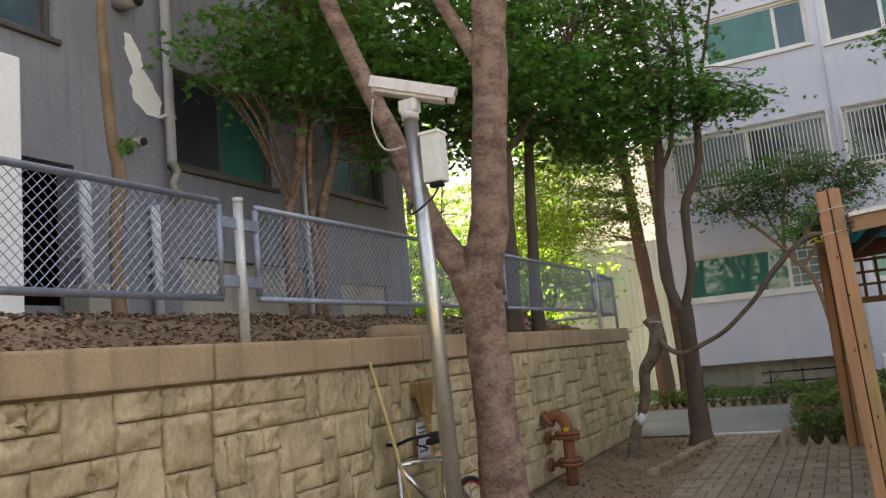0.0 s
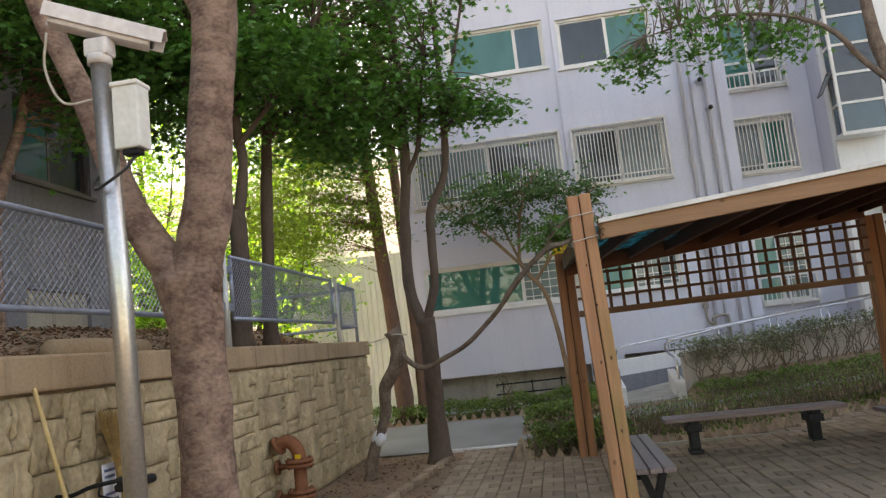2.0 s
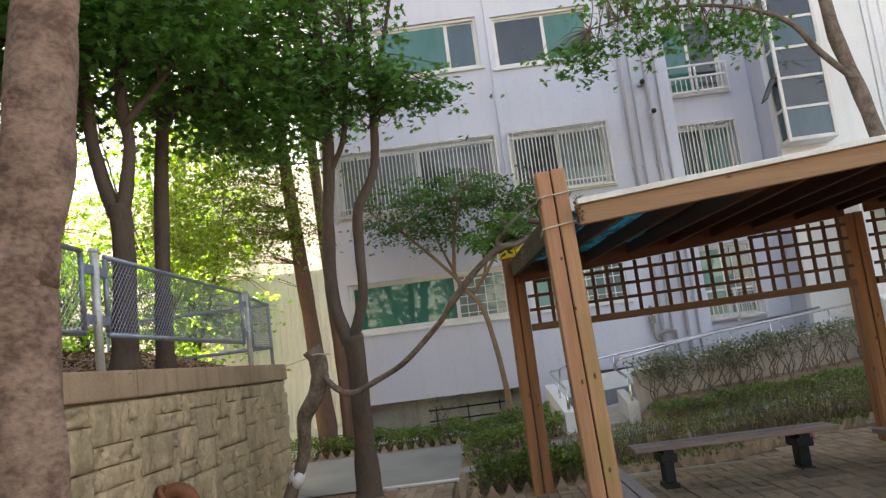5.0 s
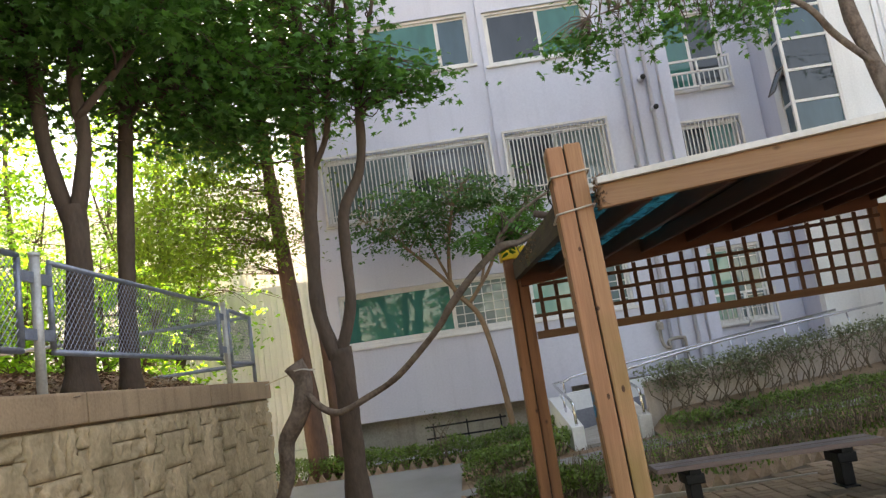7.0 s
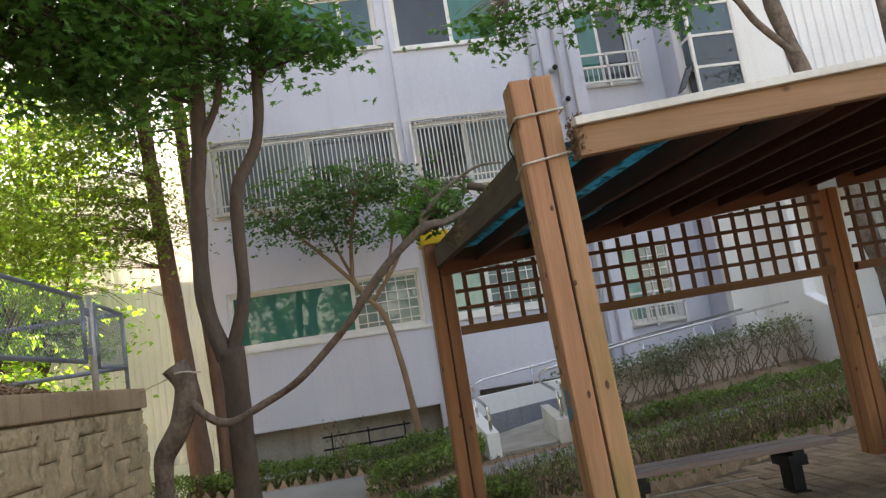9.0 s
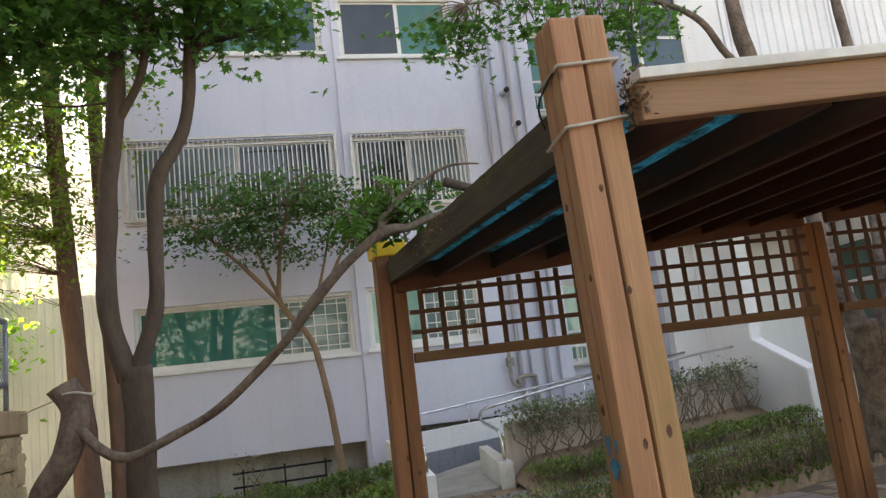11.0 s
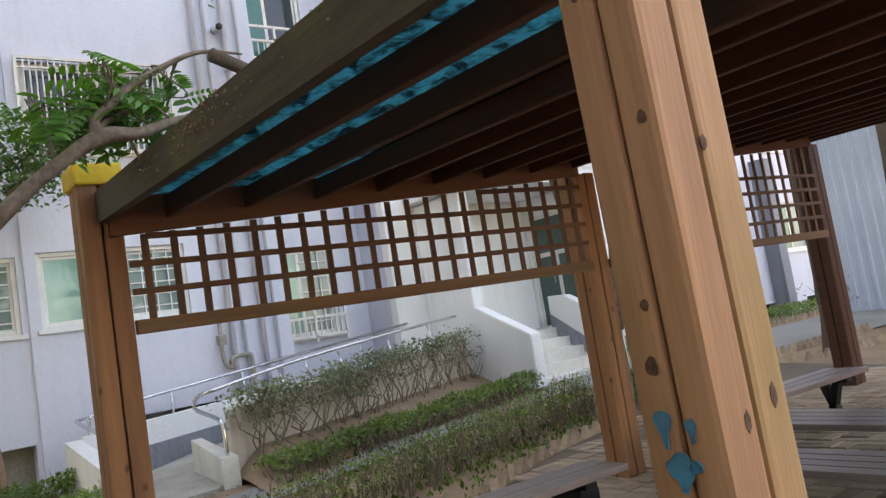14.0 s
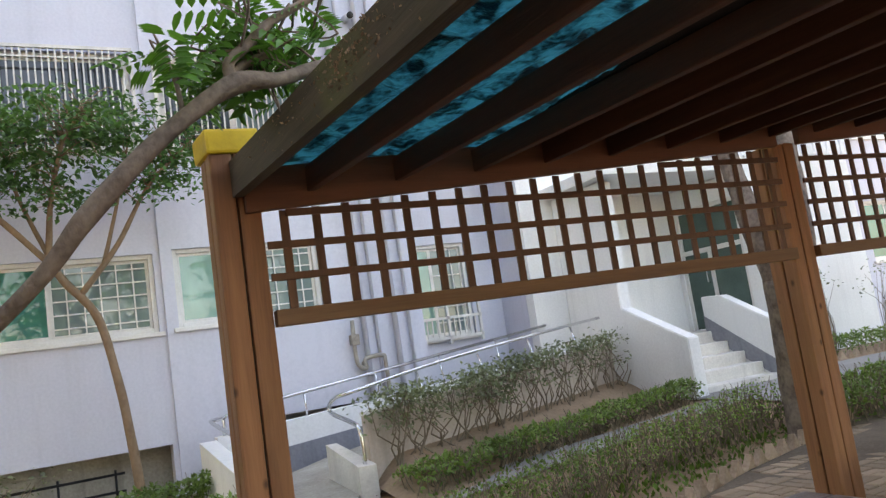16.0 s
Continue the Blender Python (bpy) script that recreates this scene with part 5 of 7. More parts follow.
def rope_loops():
    x, y, h = 0.428, 7.309, 0.104
    for z, sag in ((2.45, 0.03), (2.25, 0.045)):
        pts = []
        d = h - 0.016
        corners = [(-h, -d), (h, -d), (h, d), (-h, d), (-h, -d)]
        for (a, b), (c, e) in zip(corners, corners[1:]):
            for s in range(5):
                t = s / 5
                px, py = a + (c - a) * t, b + (e - b) * t
                pts.append((x + px, y + py, z + sag * (px / h) * 0.35 - 0.25 * sag * (py / h)))
        pts.append(pts[0])
        ob = tube("rope_tie", pts, 0.0055, M_ROPE, sides=6)
        tagged(ob, "thin pale rope tied round a timber post", "rope", group="rope ties")
    ob = tube("rope_tie", curve_points([(0.328, 7.235, 2.45), (0.318, 7.315, 2.42), (0.318, 7.405, 2.38), (0.35, 7.455, 2.32)], 5), 0.004, M_CABLE, sides=6)
    tagged(ob, "dark knotted cord hanging at a timber post", "rope", group="rope ties")
    rng = np.random.default_rng(8)
    n = 520
    pl = np.stack([rng.uniform(0.54, 0.585, n), rng.uniform(7.145, 7.275, n), 2.25 + 0.16 * rng.random(n)], 1)
    ob = leaf_mesh("dry_nest", pl, rng.uniform(0.008, 0.026, n), rng.uniform(0, 6.3, n), rng.normal(0, 0.9, n), rng.normal(0, 0.9, n), LEAF_SIMPLE, M_LITTER)
    tagged(ob, "clump of dry leaves caught behind the post", "leaf litter", kind="stuff")


rope_loops()


def board_debris():
    """Dry plant bits caught on the side of the greyed edge board."""
    rng = np.random.default_rng(12)
    n = 300
    y = np.concatenate([rng.normal(9.25, 0.16, 210), rng.uniform(8.2, 10.4, 90)])
    t = (y - 7.43) / 3.305
    x = 0.385 - 0.09 * t - 0.003 - 0.005 * rng.random(n)
    z = 2.30 + 0.09 * t + np.clip(rng.normal(0.02, 0.045, n), -0.08, 0.075)
    ob = leaf_mesh("dry_debris", np.stack([x, y, z], 1), rng.uniform(0.006, 0.02, n), rng.uniform(0, 6.3, n), rng.normal(0, 1.0, n), rng.normal(0, 1.0, n), LEAF_SIMPLE, M_LITTER)
    tagged(ob, "dry plant bits caught on the edge board", "leaf litter", kind="stuff")


board_debris()


def spray_marks():
    """Faded blue paint on the post's side towards the walk: two drips, a blot and a faint ring of overspray; dark knots."""
    x = 0.452 - 0.094 - 0.0015

    def blot(name, yc, zc, ry, rz, mat, tail, wob, seed):
        n = 22
        rng = random.Random(seed)
        v = []
        for i in range(n):
            a = 6.283 * i / n
            r = 1 + wob * math.sin(3 * a + seed) + wob * 0.6 * rng.uniform(-1, 1)
            dz = rz * math.sin(a) * r
            if tail and abs(a - 4.71) < 0.25:
                dz -= tail
            v.append((x - 0.028 * (zc + dz - 1.4), yc - 0.165 + ry * math.cos(a) * r, zc + dz))
        v += [(x + 0.001, b, c) for _, b, c in v]
        f = [tuple(range(n))[::-1]] + [(i, (i + 1) % n, n + (i + 1) % n, n + i) for i in range(n)]
        return mesh_ob(name, v, f, mat)

    for k, (yc, zc, ry, rz, tail) in enumerate(((7.505, 1.295, 0.017, 0.020, 0.022), (7.452, 1.288, 0.010, 0.013, 0.014), (7.485, 1.222, 0.025, 0.024, 0.016), (7.455, 1.225, 0.012, 0.010, 0.0))):
        tagged(blot("paint_mark", yc, zc, ry, rz, M_SPRAY, tail, 0.10, k), "faded blue spray-paint mark with drips on a post", "paint mark", group="paint marks")
    # knots of the near post
    for k, (yc, zc, ry, rz) in enumerate(((7.495, 1.485, 0.013, 0.016), (7.505, 1.385, 0.021, 0.026), (7.425, 1.78, 0.014, 0.018), (7.51, 2.02, 0.016, 0.02), (7.43, 0.82, 0.016, 0.022))):
        ob = blot("knot", yc, zc, ry * 0.62, rz * 0.62, M_KNOT, 0.0, 0.09, 20 + k)
        ob.parent = PERGOLA
    for k, (xc, zc, rx, rz) in enumerate(((0.414, 1.283, 0.012, 0.026), (0.495, 1.31, 0.014, 0.03), (0.44, 1.731, 0.014, 0.02), (0.40, 2.05, 0.012, 0.02), (0.50, 0.75, 0.015, 0.024))):
        n = 18
        q = [(xc + 0.012 + rx * 0.62 * math.cos(6.283 * i / n), 7.231 - 0.0015, zc + rz * 0.62 * math.sin(6.283 * i / n) * (1 + 0.18 * math.sin(2.0 * i))) for i in range(n)]
        q += [(a, b + 0.001, c) for a, b, c in q]
        mesh_ob("knot", q, [tuple(range(n))] + [(i, n + i, n + (i + 1) % n, (i + 1) % n) for i in range(n)], M_KNOT, PERGOLA)


spray_marks()


# ---- seats ----
def slat_bench(label, x0, x1, y0, y1, top, along, planks, mat, v_legs=False):
    """A backless plank bench on iron feet."""
    cx, cy = (x0 + x1) / 2, (y0 + y1) / 2
    g = gz(cx, cy)
    root = tagged(empty("bench", (cx, cy, g)), label, "bench", group="courtyard benches")
    L, W = (x1 - x0, y1 - y0) if along == "x" else (y1 - y0, x1 - x0)
    m = Matrix() if along == "x" else Matrix.Rotation(radians(90), 4, "Z")
    h = top - g
    pw = W / planks
    for k in range(planks):
        a = -W / 2 + k * pw
        box("plank", (-L / 2 + 0.006 * (k % 2), a + 0.006, h - 0.042), (L / 2 - 0.004 * (k % 3), a + pw - 0.006, h), mat, root, bevel=0.006, m=m)
    for s in (-1, 1):
        px = s * (L / 2 - 0.32)
        bm = bmesh.new()
        add_box(bm, (px - 0.05, -W / 2 + 0.03, h - 0.085), (px + 0.05, W / 2 - 0.03, h - 0.043), 0.005, m)
        if v_legs:
            for q in (-1, 1):
                mm = m @ Matrix.Translation((px, q * W * 0.08, 0)) @ Matrix.Rotation(q * 0.32, 4, "X")
                add_box(bm, (-0.045, -0.03, 0.0), (0.045, 0.03, h - 0.06), 0.006, mm)
            add_box(bm, (px - 0.05, -W * 0.28, 0), (px + 0.05, W * 0.28, 0.03), 0.005, m)
            part("leg", bm, M_IRON, root, "dark V-shaped leg")
        else:
            add_box(bm, (px - 0.07, -W / 2 + 0.07, 0.0), (px + 0.07, W / 2 - 0.07, 0.05), 0.01, m)
            add_box(bm, (px - 0.05, -W / 2 + 0.10, 0.05), (px + 0.05, W / 2 - 0.10, h - 0.17), 0.012, m)
            add_box(bm, (px - 0.08, -W / 2 + 0.05, h - 0.17), (px + 0.08, W / 2 - 0.05, h - 0.085), 0.012, m)
            part("leg", bm, M_IRON, root, "black cast-iron foot")
    return root


slat_bench("purple-brown backless plank bench on black iron feet below the lattice", 1.16, 3.08, 9.98, 10.36, 0.47, "x", 2, M_BENCH)
slat_bench("grey-brown slatted bench with splayed legs beside the post", 0.58, 0.90, 7.35, 9.35, 0.43, "y", 3, M_BENCH_Y, True)
slat_bench("long grey-purple plank bench with V-shaped legs under the lattice", 4.62, 6.5, 10.1, 10.52, 0.54, "x", 3, M_BENCH, True)
slat_bench("wide dark plank bench on thick feet under the pergola", 4.15, 4.70, 8.2, 10.25, 0.50, "y", 4, M_BENCH_Y)
slat_bench("low plank bench on thick feet beside a wider one", 3.17, 3.66, 7.6, 9.58, 0.465, "y", 4, M_BENCH_Y)
slat_bench("weathered bench by the far hedge", 9.6, 11.0, 9.3, 9.7, 0.60, "x", 3, M_BENCH)


# ---- things along the retaining wall ----
def camera_pole():
    x, y = -2.06, 4.68
    root = tagged(empty("camera_pole", (x, y, 0)), "brushed steel pole carrying a surveillance camera and a white box", "pole")
    tube("pole", [(0.058, 0, -0.05), (0.024, 0, 1.95), (-0.02, 0, 3.22)], [0.058, 0.055, 0.05], M_POLE, root, sides=20)
    tube("collar", [(-0.02, 0, 3.20), (-0.02, 0, 3.25)], 0.062, M_CAMERA_BODY, root, sides=20)
    box("bracket", (-0.085, -0.05, 3.24), (0.05, 0.05, 3.34), M_CAMERA_BODY, root, bevel=0.02)
    m = Matrix.Translation((-0.02, 0, 3.40)) @ Matrix.Rotation(radians(24), 4, "Z") @ Matrix.Rotation(radians(15), 4, "Y")
    body = box("camera_housing", (-0.24, -0.055, -0.045), (0.27, 0.055, 0.045), M_CAMERA_BODY, root, "cream camera housing", bevel=0.02, m=m)
    box("sunshade", (-0.27, -0.068, 0.047), (0.34, 0.068, 0.062), M_CAMERA_BODY, body, bevel=0.006, m=m)
    bm = bmesh.new()
    add_box(bm, (-0.27, -0.072, -0.02), (0.33, -0.062, 0.05), 0.003, m)
    add_box(bm, (-0.27, 0.062, -0.02), (0.33, 0.072, 0.05), 0.003, m)
    part("shade_side", bm, M_CAMERA_BODY, body)
    v, f = tube_data([m @ Vector((0.27, 0, 0)), m @ Vector((0.285, 0, 0))], 0.036, 16)
    mesh_ob("lens", v, f, M_GLASS_DARK, body, "dark glass lens")
    bx = box("junction_box", (0.06, -0.05, 2.72), (0.205, 0.07, 3.06), M_BOXWHITE, root, "white plastic junction box", bevel=0.012)
    box("lid", (0.055, -0.062, 3.05), (0.21, 0.08, 3.075), M_BOXWHITE, bx, bevel=0.008)
    box("gland", (0.09, -0.03, 2.69), (0.18, 0.04, 2.722), M_IRON, bx, bevel=0.008)
    tube("cable", curve_points([(-0.25, -0.10, 3.38), (-0.30, -0.05, 3.2), (-0.24, 0, 3.03), (-0.06, 0, 3.02)], 6), 0.007, M_ROPE, root)
    tube("cable", curve_points([(0.15, 0.0, 2.69), (0.12, -0.07, 2.60), (-0.03, -0.075, 2.52), (-0.085, 0.0, 2.58), (-0.06, 0.06, 2.64)], 6), 0.008, M_CABLE, root)


camera_pole()


def hydrant():
    root = tagged(empty("fire_riser", (-2.60, 8.75, gz(-2.6, 8.75))), "rusty iron fire riser pipe with flanges and a bent outlet", "fire hydrant")
    tube("riser", [(0, 0, -0.02), (0, 0, 0.52)], 0.065, M_RUST, root, sides=18)
    for z in (0.20, 0.245, 0.50, 0.545):
        tube("flange", [(0, 0, z), (0, 0, z + 0.032)], 0.14, M_RUST, root, sides=22)
    for k in range(8):
        a = 6.283 * k / 8
        for z in (0.185, 0.485):
            tube("bolt", [(0.115 * math.cos(a), 0.115 * math.sin(a), z), (0.115 * math.cos(a), 0.115 * math.sin(a), z + 0.11)], 0.013, M_RUST, root, sides=6)
    tube("elbow", curve_points([(0, 0, 0.57), (-0.01, 0, 0.66), (-0.06, 0, 0.735), (-0.13, 0, 0.76), (-0.2, 0, 0.73)], 5), 0.068, M_RUST, root, sides=16)
    tube("outlet_flange", [(-0.195, 0, 0.735), (-0.225, 0, 0.715)], 0.10, M_RUST, root, sides=18)
    for z in (0.22, 0.52):
        tube("valve_arm", [(-0.05, 0, z), (-0.22, 0, z - 0.01)], 0.03, M_RUST, root, sides=10)
        tube("hand_wheel", [(-0.22, 0, z - 0.01), (-0.245, 0, z - 0.01)], 0.075, M_RUST, root, sides=14)
    box("yellow_tag", (-0.02, -0.075, 0.585), (0.04, -0.066, 0.63), M_YELLOW, root)


hydrant()


def broom(base, top, label, head=True):
    b, t = Vector(base), Vector(top)
    root = tagged(empty("broom", base), label, "broom")
    d = (t - b)
    tube("handle", [d * 0.25, d * 0.6 + Vector((0.008, 0, 0)), d], [0.016, 0.014, 0.012], M_BROOM, root)
    rng = np.random.default_rng(11)
    v, f = [], []
    for k in range(130):
        a = rng.uniform(0, 6.283)
        s = d * rng.uniform(0.22, 0.34)
        e = Vector((0.10 * math.cos(a) * rng.random() ** 0.5, 0.16 * math.sin(a) * rng.random() ** 0.5, 0.01 + 0.05 * rng.random()))
        vv, ff = tube_data([s, (s + e) / 2 + Vector((0, 0.01, 0.01)), e], [0.004, 0.004, 0.002], 4, caps=False)
        q = len(v)
        v += vv
        f += [tuple(i + q for i in w) for w in ff]
    mesh_ob("bristles", v, f, M_BRISTLE, root, "frayed straw bristles")
    tube("binding", [d * 0.24, d * 0.31], 0.028, M_BRISTLE, root)
    return root


broom((-2.60, 5.30, 0.01), (-2.865, 5.13, 1.56), "bamboo-handled broom leaning on the retaining wall")
r = broom((-2.84, 5.86, 1.32), (-2.68, 5.80, 0.02), "straw broom stood bristles-up against the wall")


def bicycle():
    c = Vector((-2.60, 5.62, 0))
    root = tagged(empty("bicycle", c), "silver bicycle with red rims leaning against the retaining wall", "bicycle")
    lean = Matrix.Rotation(radians(-9), 4, "Y") @ Matrix.Rotation(radians(-12), 4, "Z")

    def tb(name, pts, r, mat, parent, label="", sides=8):
        v, f = tube_data(pts, r, sides)
        return mesh_ob(name, [lean @ q for q in v], f, mat, parent, label, smooth=True)

    R = 0.25
    for yc in (-0.40, 0.44):
        ring = [(0, yc + R * math.cos(a), R + 0.02 + R * math.sin(a)) for a in np.linspace(0, 2 * math.pi, 37)]
        tyre = tb("wheel", ring, 0.022, M_RUBBER, root)
        rim = [(0, yc + 0.9 * R * math.cos(a), R + 0.02 + 0.9 * R * math.sin(a)) for a in np.linspace(0, 2 * math.pi, 37)]
        tb("rim", rim, 0.011, M_RED, tyre, "red wheel rim")
        for k in range(14):
            a = 6.283 * k / 14
            tb("spoke", [(0.01 * (-1) ** k, yc, R + 0.02), (0, yc + 0.9 * R * math.cos(a), R + 0.02 + 0.9 * R * math.sin(a))], 0.0025, M_STEEL, tyre, sides=4)
        tb("hub", [(-0.05, yc, R + 0.02), (0.05, yc, R + 0.02)], 0.022, M_STEEL, tyre)
    pts = {"head": (0, -0.34, 0.78), "bb": (0, 0.08, 0.28), "seat": (0, 0.2, 0.74), "rear": (0, 0.44, 0.27), "front": (0, -0.40, 0.27), "stem": (0, -0.30, 0.93)}
    for a, b in (("head", "bb"), ("bb", "seat"), ("seat", "rear"), ("bb", "rear"), ("head", "seat")):
        tb("frame_tube", [pts[a], pts[b]], 0.02, M_STEEL, root)
    tb("fork", [pts["front"], pts["head"]], 0.018, M_STEEL, root)
    tb("stem", [pts["head"], pts["stem"]], 0.016, M_STEEL, root)
    bar = tb("handlebar", curve_points([(-0.28, -0.22, 0.95), (-0.15, -0.28, 0.955), (0, -0.30, 0.935), (0.15, -0.28, 0.955), (0.28, -0.22, 0.95)], 5), 0.013, M_IRON, root)
    for s in (-1, 1):
        tb("grip", [(s * 0.28, -0.22, 0.95), (s * 0.33, -0.16, 0.945)], 0.019, M_RUBBER, bar)
        tb("brake_lever", [(s * 0.2, -0.27, 0.94), (s * 0.24, -0.33, 0.90), (s * 0.31, -0.30, 0.86)], 0.007, M_IRON, bar)
    tb("saddle_post", [pts["seat"], (0, 0.23, 0.86)], 0.014, M_STEEL, root)
    bm = bmesh.new()
    add_box(bm, (-0.07, 0.10, 0.86), (0.07, 0.36, 0.92), 0.028, lean)
    part("saddle", bm, M_RUBBER, root)
    for s in (-1, 1):
        tb("crank", [(0.05 * s, 0.08, 0.28), (0.07 * s, 0.08 + 0.12 * s, 0.22)], 0.011, M_STEEL, root)


bicycle()


def notice():
    root = tagged(empty("notice", (WX + 0.055, 5.84, 0.89)), "small printed paper notice taped to the wall", "notice")
    box("sheet", (0, -0.10, -0.14), (0.004, 0.10, 0.14), M_PAPER, root)
    for k, z in enumerate((0.10, 0.06, 0.02, -0.05, -0.09)):
        box("text_bar", (0.0045, -0.08, z - 0.012), (0.006, 0.07 - 0.03 * (k % 2), z + 0.006), M_INK, root)


notice()


def cctv_line():
    ob = tube("rope_line", [(-2.92, 13.2, 1.70), (-2.45, 11.9, 1.71), (-1.9, 10.63, 1.74)], 0.006, M_ROPE, sides=6)
    tagged(ob, "pale rope stretched from the wall to a trunk", "rope")
    ob = tube("rope_tie", curve_points([(-1.95, 10.54, 1.74), (-1.83, 10.50, 1.75), (-1.74, 10.56, 1.73), (-1.76, 10.69, 1.74), (-1.92, 10.70, 1.74), (-1.95, 10.54, 1.74)], 4), 0.008, M_ROPE, sides=6)
    tagged(ob, "pale rope knotted round a cut trunk", "rope", group="rope ties")


cctv_line()

# ---- trees ----
tree("tree", "large smooth-barked tree forking low beside the retaining wall", 1, M_BARK,
     [([(-2.0, 5.5, -0.05), (-2.02, 5.5, 0.9), (-2.03, 5.5, 1.7), (-2.06, 5.5, 2.15)], [0.20, 0.165, 0.165, 0.21]),
      ([(-2.03, 5.5, 2.05), (-1.93, 5.5, 2.5), (-1.82, 5.5, 3.3), (-1.70, 5.5, 4.4), (-1.5, 5.6, 6.0)], [0.17, 0.15, 0.135, 0.135, 0.09]),
      ([(-2.1, 5.5, 2.1), (-2.42, 5.5, 2.6), (-2.62, 5.5, 3.2), (-2.95, 5.5, 4.0), (-3.25, 5.5, 4.85), (-3.5, 5.6, 6.2)], [0.13, 0.10, 0.085, 0.08, 0.075, 0.05]),
      ([(-1.80, 5.5, 3.75), (-1.98, 5.45, 4.1), (-2.3, 5.3, 4.9), (-2.6, 5.1, 6.0)], [0.09, 0.06, 0.045, 0.03])],
     [((-1.9, 5.6, 7.2), (2.4, 2.4, 1.0), 130), ((-3.6, 6.0, 6.6), (1.5, 1.6, 0.8), 60)], LEAF_MAPLE, M_MAPLE, 0.10, 16, 0.26)
tree("tree", "slender grey-brown double-stemmed maple on the dirt strip", 2, M_BARK_DARK,
     [([(-1.66, 11.75, -0.05), (-1.64, 11.72, 0.7), (-1.62, 11.65, 1.5), (-1.63, 11.6, 1.95)], [0.16, 0.125, 0.12, 0.13]),
      ([(-1.68, 11.6, 1.85), (-1.80, 11.55, 2.4), (-1.76, 11.5, 3.3), (-1.67, 11.5, 4.1), (-1.62, 11.4, 5.6), (-1.7, 11.3, 7.0)], [0.085, 0.08, 0.075, 0.07, 0.05, 0.03]),
      ([(-1.62, 11.6, 1.9), (-1.45, 11.55, 2.4), (-1.42, 11.5, 3.0), (-1.37, 11.5, 3.45), (-1.14, 11.5, 3.9), (-1.07, 11.5, 4.7), (-1.05, 11.5, 6.2)], [0.07, 0.06, 0.062, 0.065, 0.055, 0.05, 0.03]),
      ([(-1.68, 11.5, 3.9), (-1.45, 11.4, 4.3), (-1.35, 11.3, 4.9), (-1.2, 11.2, 5.5)], [0.04, 0.035, 0.03, 0.02]),
      ([(-1.10, 11.5, 4.7), (-0.85, 11.4, 5.4), (-0.6, 11.3, 6.3)], [0.03, 0.025, 0.018])],
     [((-1.8, 11.3, 5.2), (1.3, 1.1, 0.85), 240), ((-0.85, 11.2, 4.75), (0.65, 0.6, 0.35), 50), ((-0.4, 11.1, 4.6), (0.35, 0.4, 0.16), 16), ((-1.8, 11.2, 6.6), (1.6, 1.4, 0.9), 190)],
     LEAF_MAPLE, M_MAPLE, 0.085, 16, 0.21)
tree("tree", "dark-stemmed maple rising behind the terrace fence", 3, M_BARK_DARK,
     [([(-3.42, 9.5, 1.75), (-3.38, 9.5, 2.5), (-3.36, 9.5, 3.0), (-3.38, 9.5, 3.35)], [0.13, 0.11, 0.105, 0.11]),
      ([(-3.42, 9.5, 3.25), (-3.56, 9.45, 3.9), (-3.61, 9.4, 4.7), (-3.71, 9.2, 6.2)], [0.075, 0.065, 0.06, 0.035]),
      ([(-3.34, 9.5, 3.3), (-3.24, 9.5, 3.9), (-3.26, 9.45, 4.6), (-2.96, 9.4, 5.6), (-2.76, 9.3, 6.6)], [0.07, 0.06, 0.055, 0.04, 0.025]),
      ([(-3.26, 9.45, 4.1), (-2.96, 9.5, 4.45), (-2.66, 9.5, 4.8), (-2.26, 9.4, 5.3)], [0.035, 0.03, 0.025, 0.018])],
     [((-3.7, 9.2, 5.6), (1.6, 1.5, 1.05), 360), ((-3.7, 8.9, 4.9), (1.5, 1.0, 0.5), 130), ((-2.7, 9.0, 5.0), (0.9, 0.9, 0.55), 110), ((-4.7, 8.6, 5.3), (1.0, 1.1, 0.7), 110), ((-3.4, 9.2, 6.9), (2.2, 1.8, 0.9), 220), ((-4.9, 9.6, 5.7), (1.0, 1.0, 1.1), 150), ((-3.9, 9.6, 4.4), (0.7, 0.7, 0.35), 40)],
     LEAF_MAPLE, M_MAPLE, 0.09, 16, 0.22)
tree("tree", "straight dark-stemmed maple behind the terrace fence", 4, M_BARK_DARK,
     [([(-3.45, 10.5, 1.7), (-3.42, 10.5, 2.6), (-3.36, 10.5, 3.6), (-3.28, 10.5, 4.6), (-3.2, 10.6, 6.4)], [0.11, 0.085, 0.08, 0.065, 0.04]),
      ([(-3.3, 10.5, 4.4), (-2.9, 10.5, 4.9), (-2.5, 10.5, 5.6)], [0.035, 0.03, 0.02])],
     [((-3.1, 10.8, 5.2), (1.3, 1.1, 0.9), 290), ((-2.4, 10.9, 4.5), (0.8, 0.7, 0.45), 110), ((-3.2, 10.9, 6.6), (1.8, 1.5, 0.9), 190)],
     LEAF_MAPLE, M_MAPLE, 0.09, 16, 0.22)
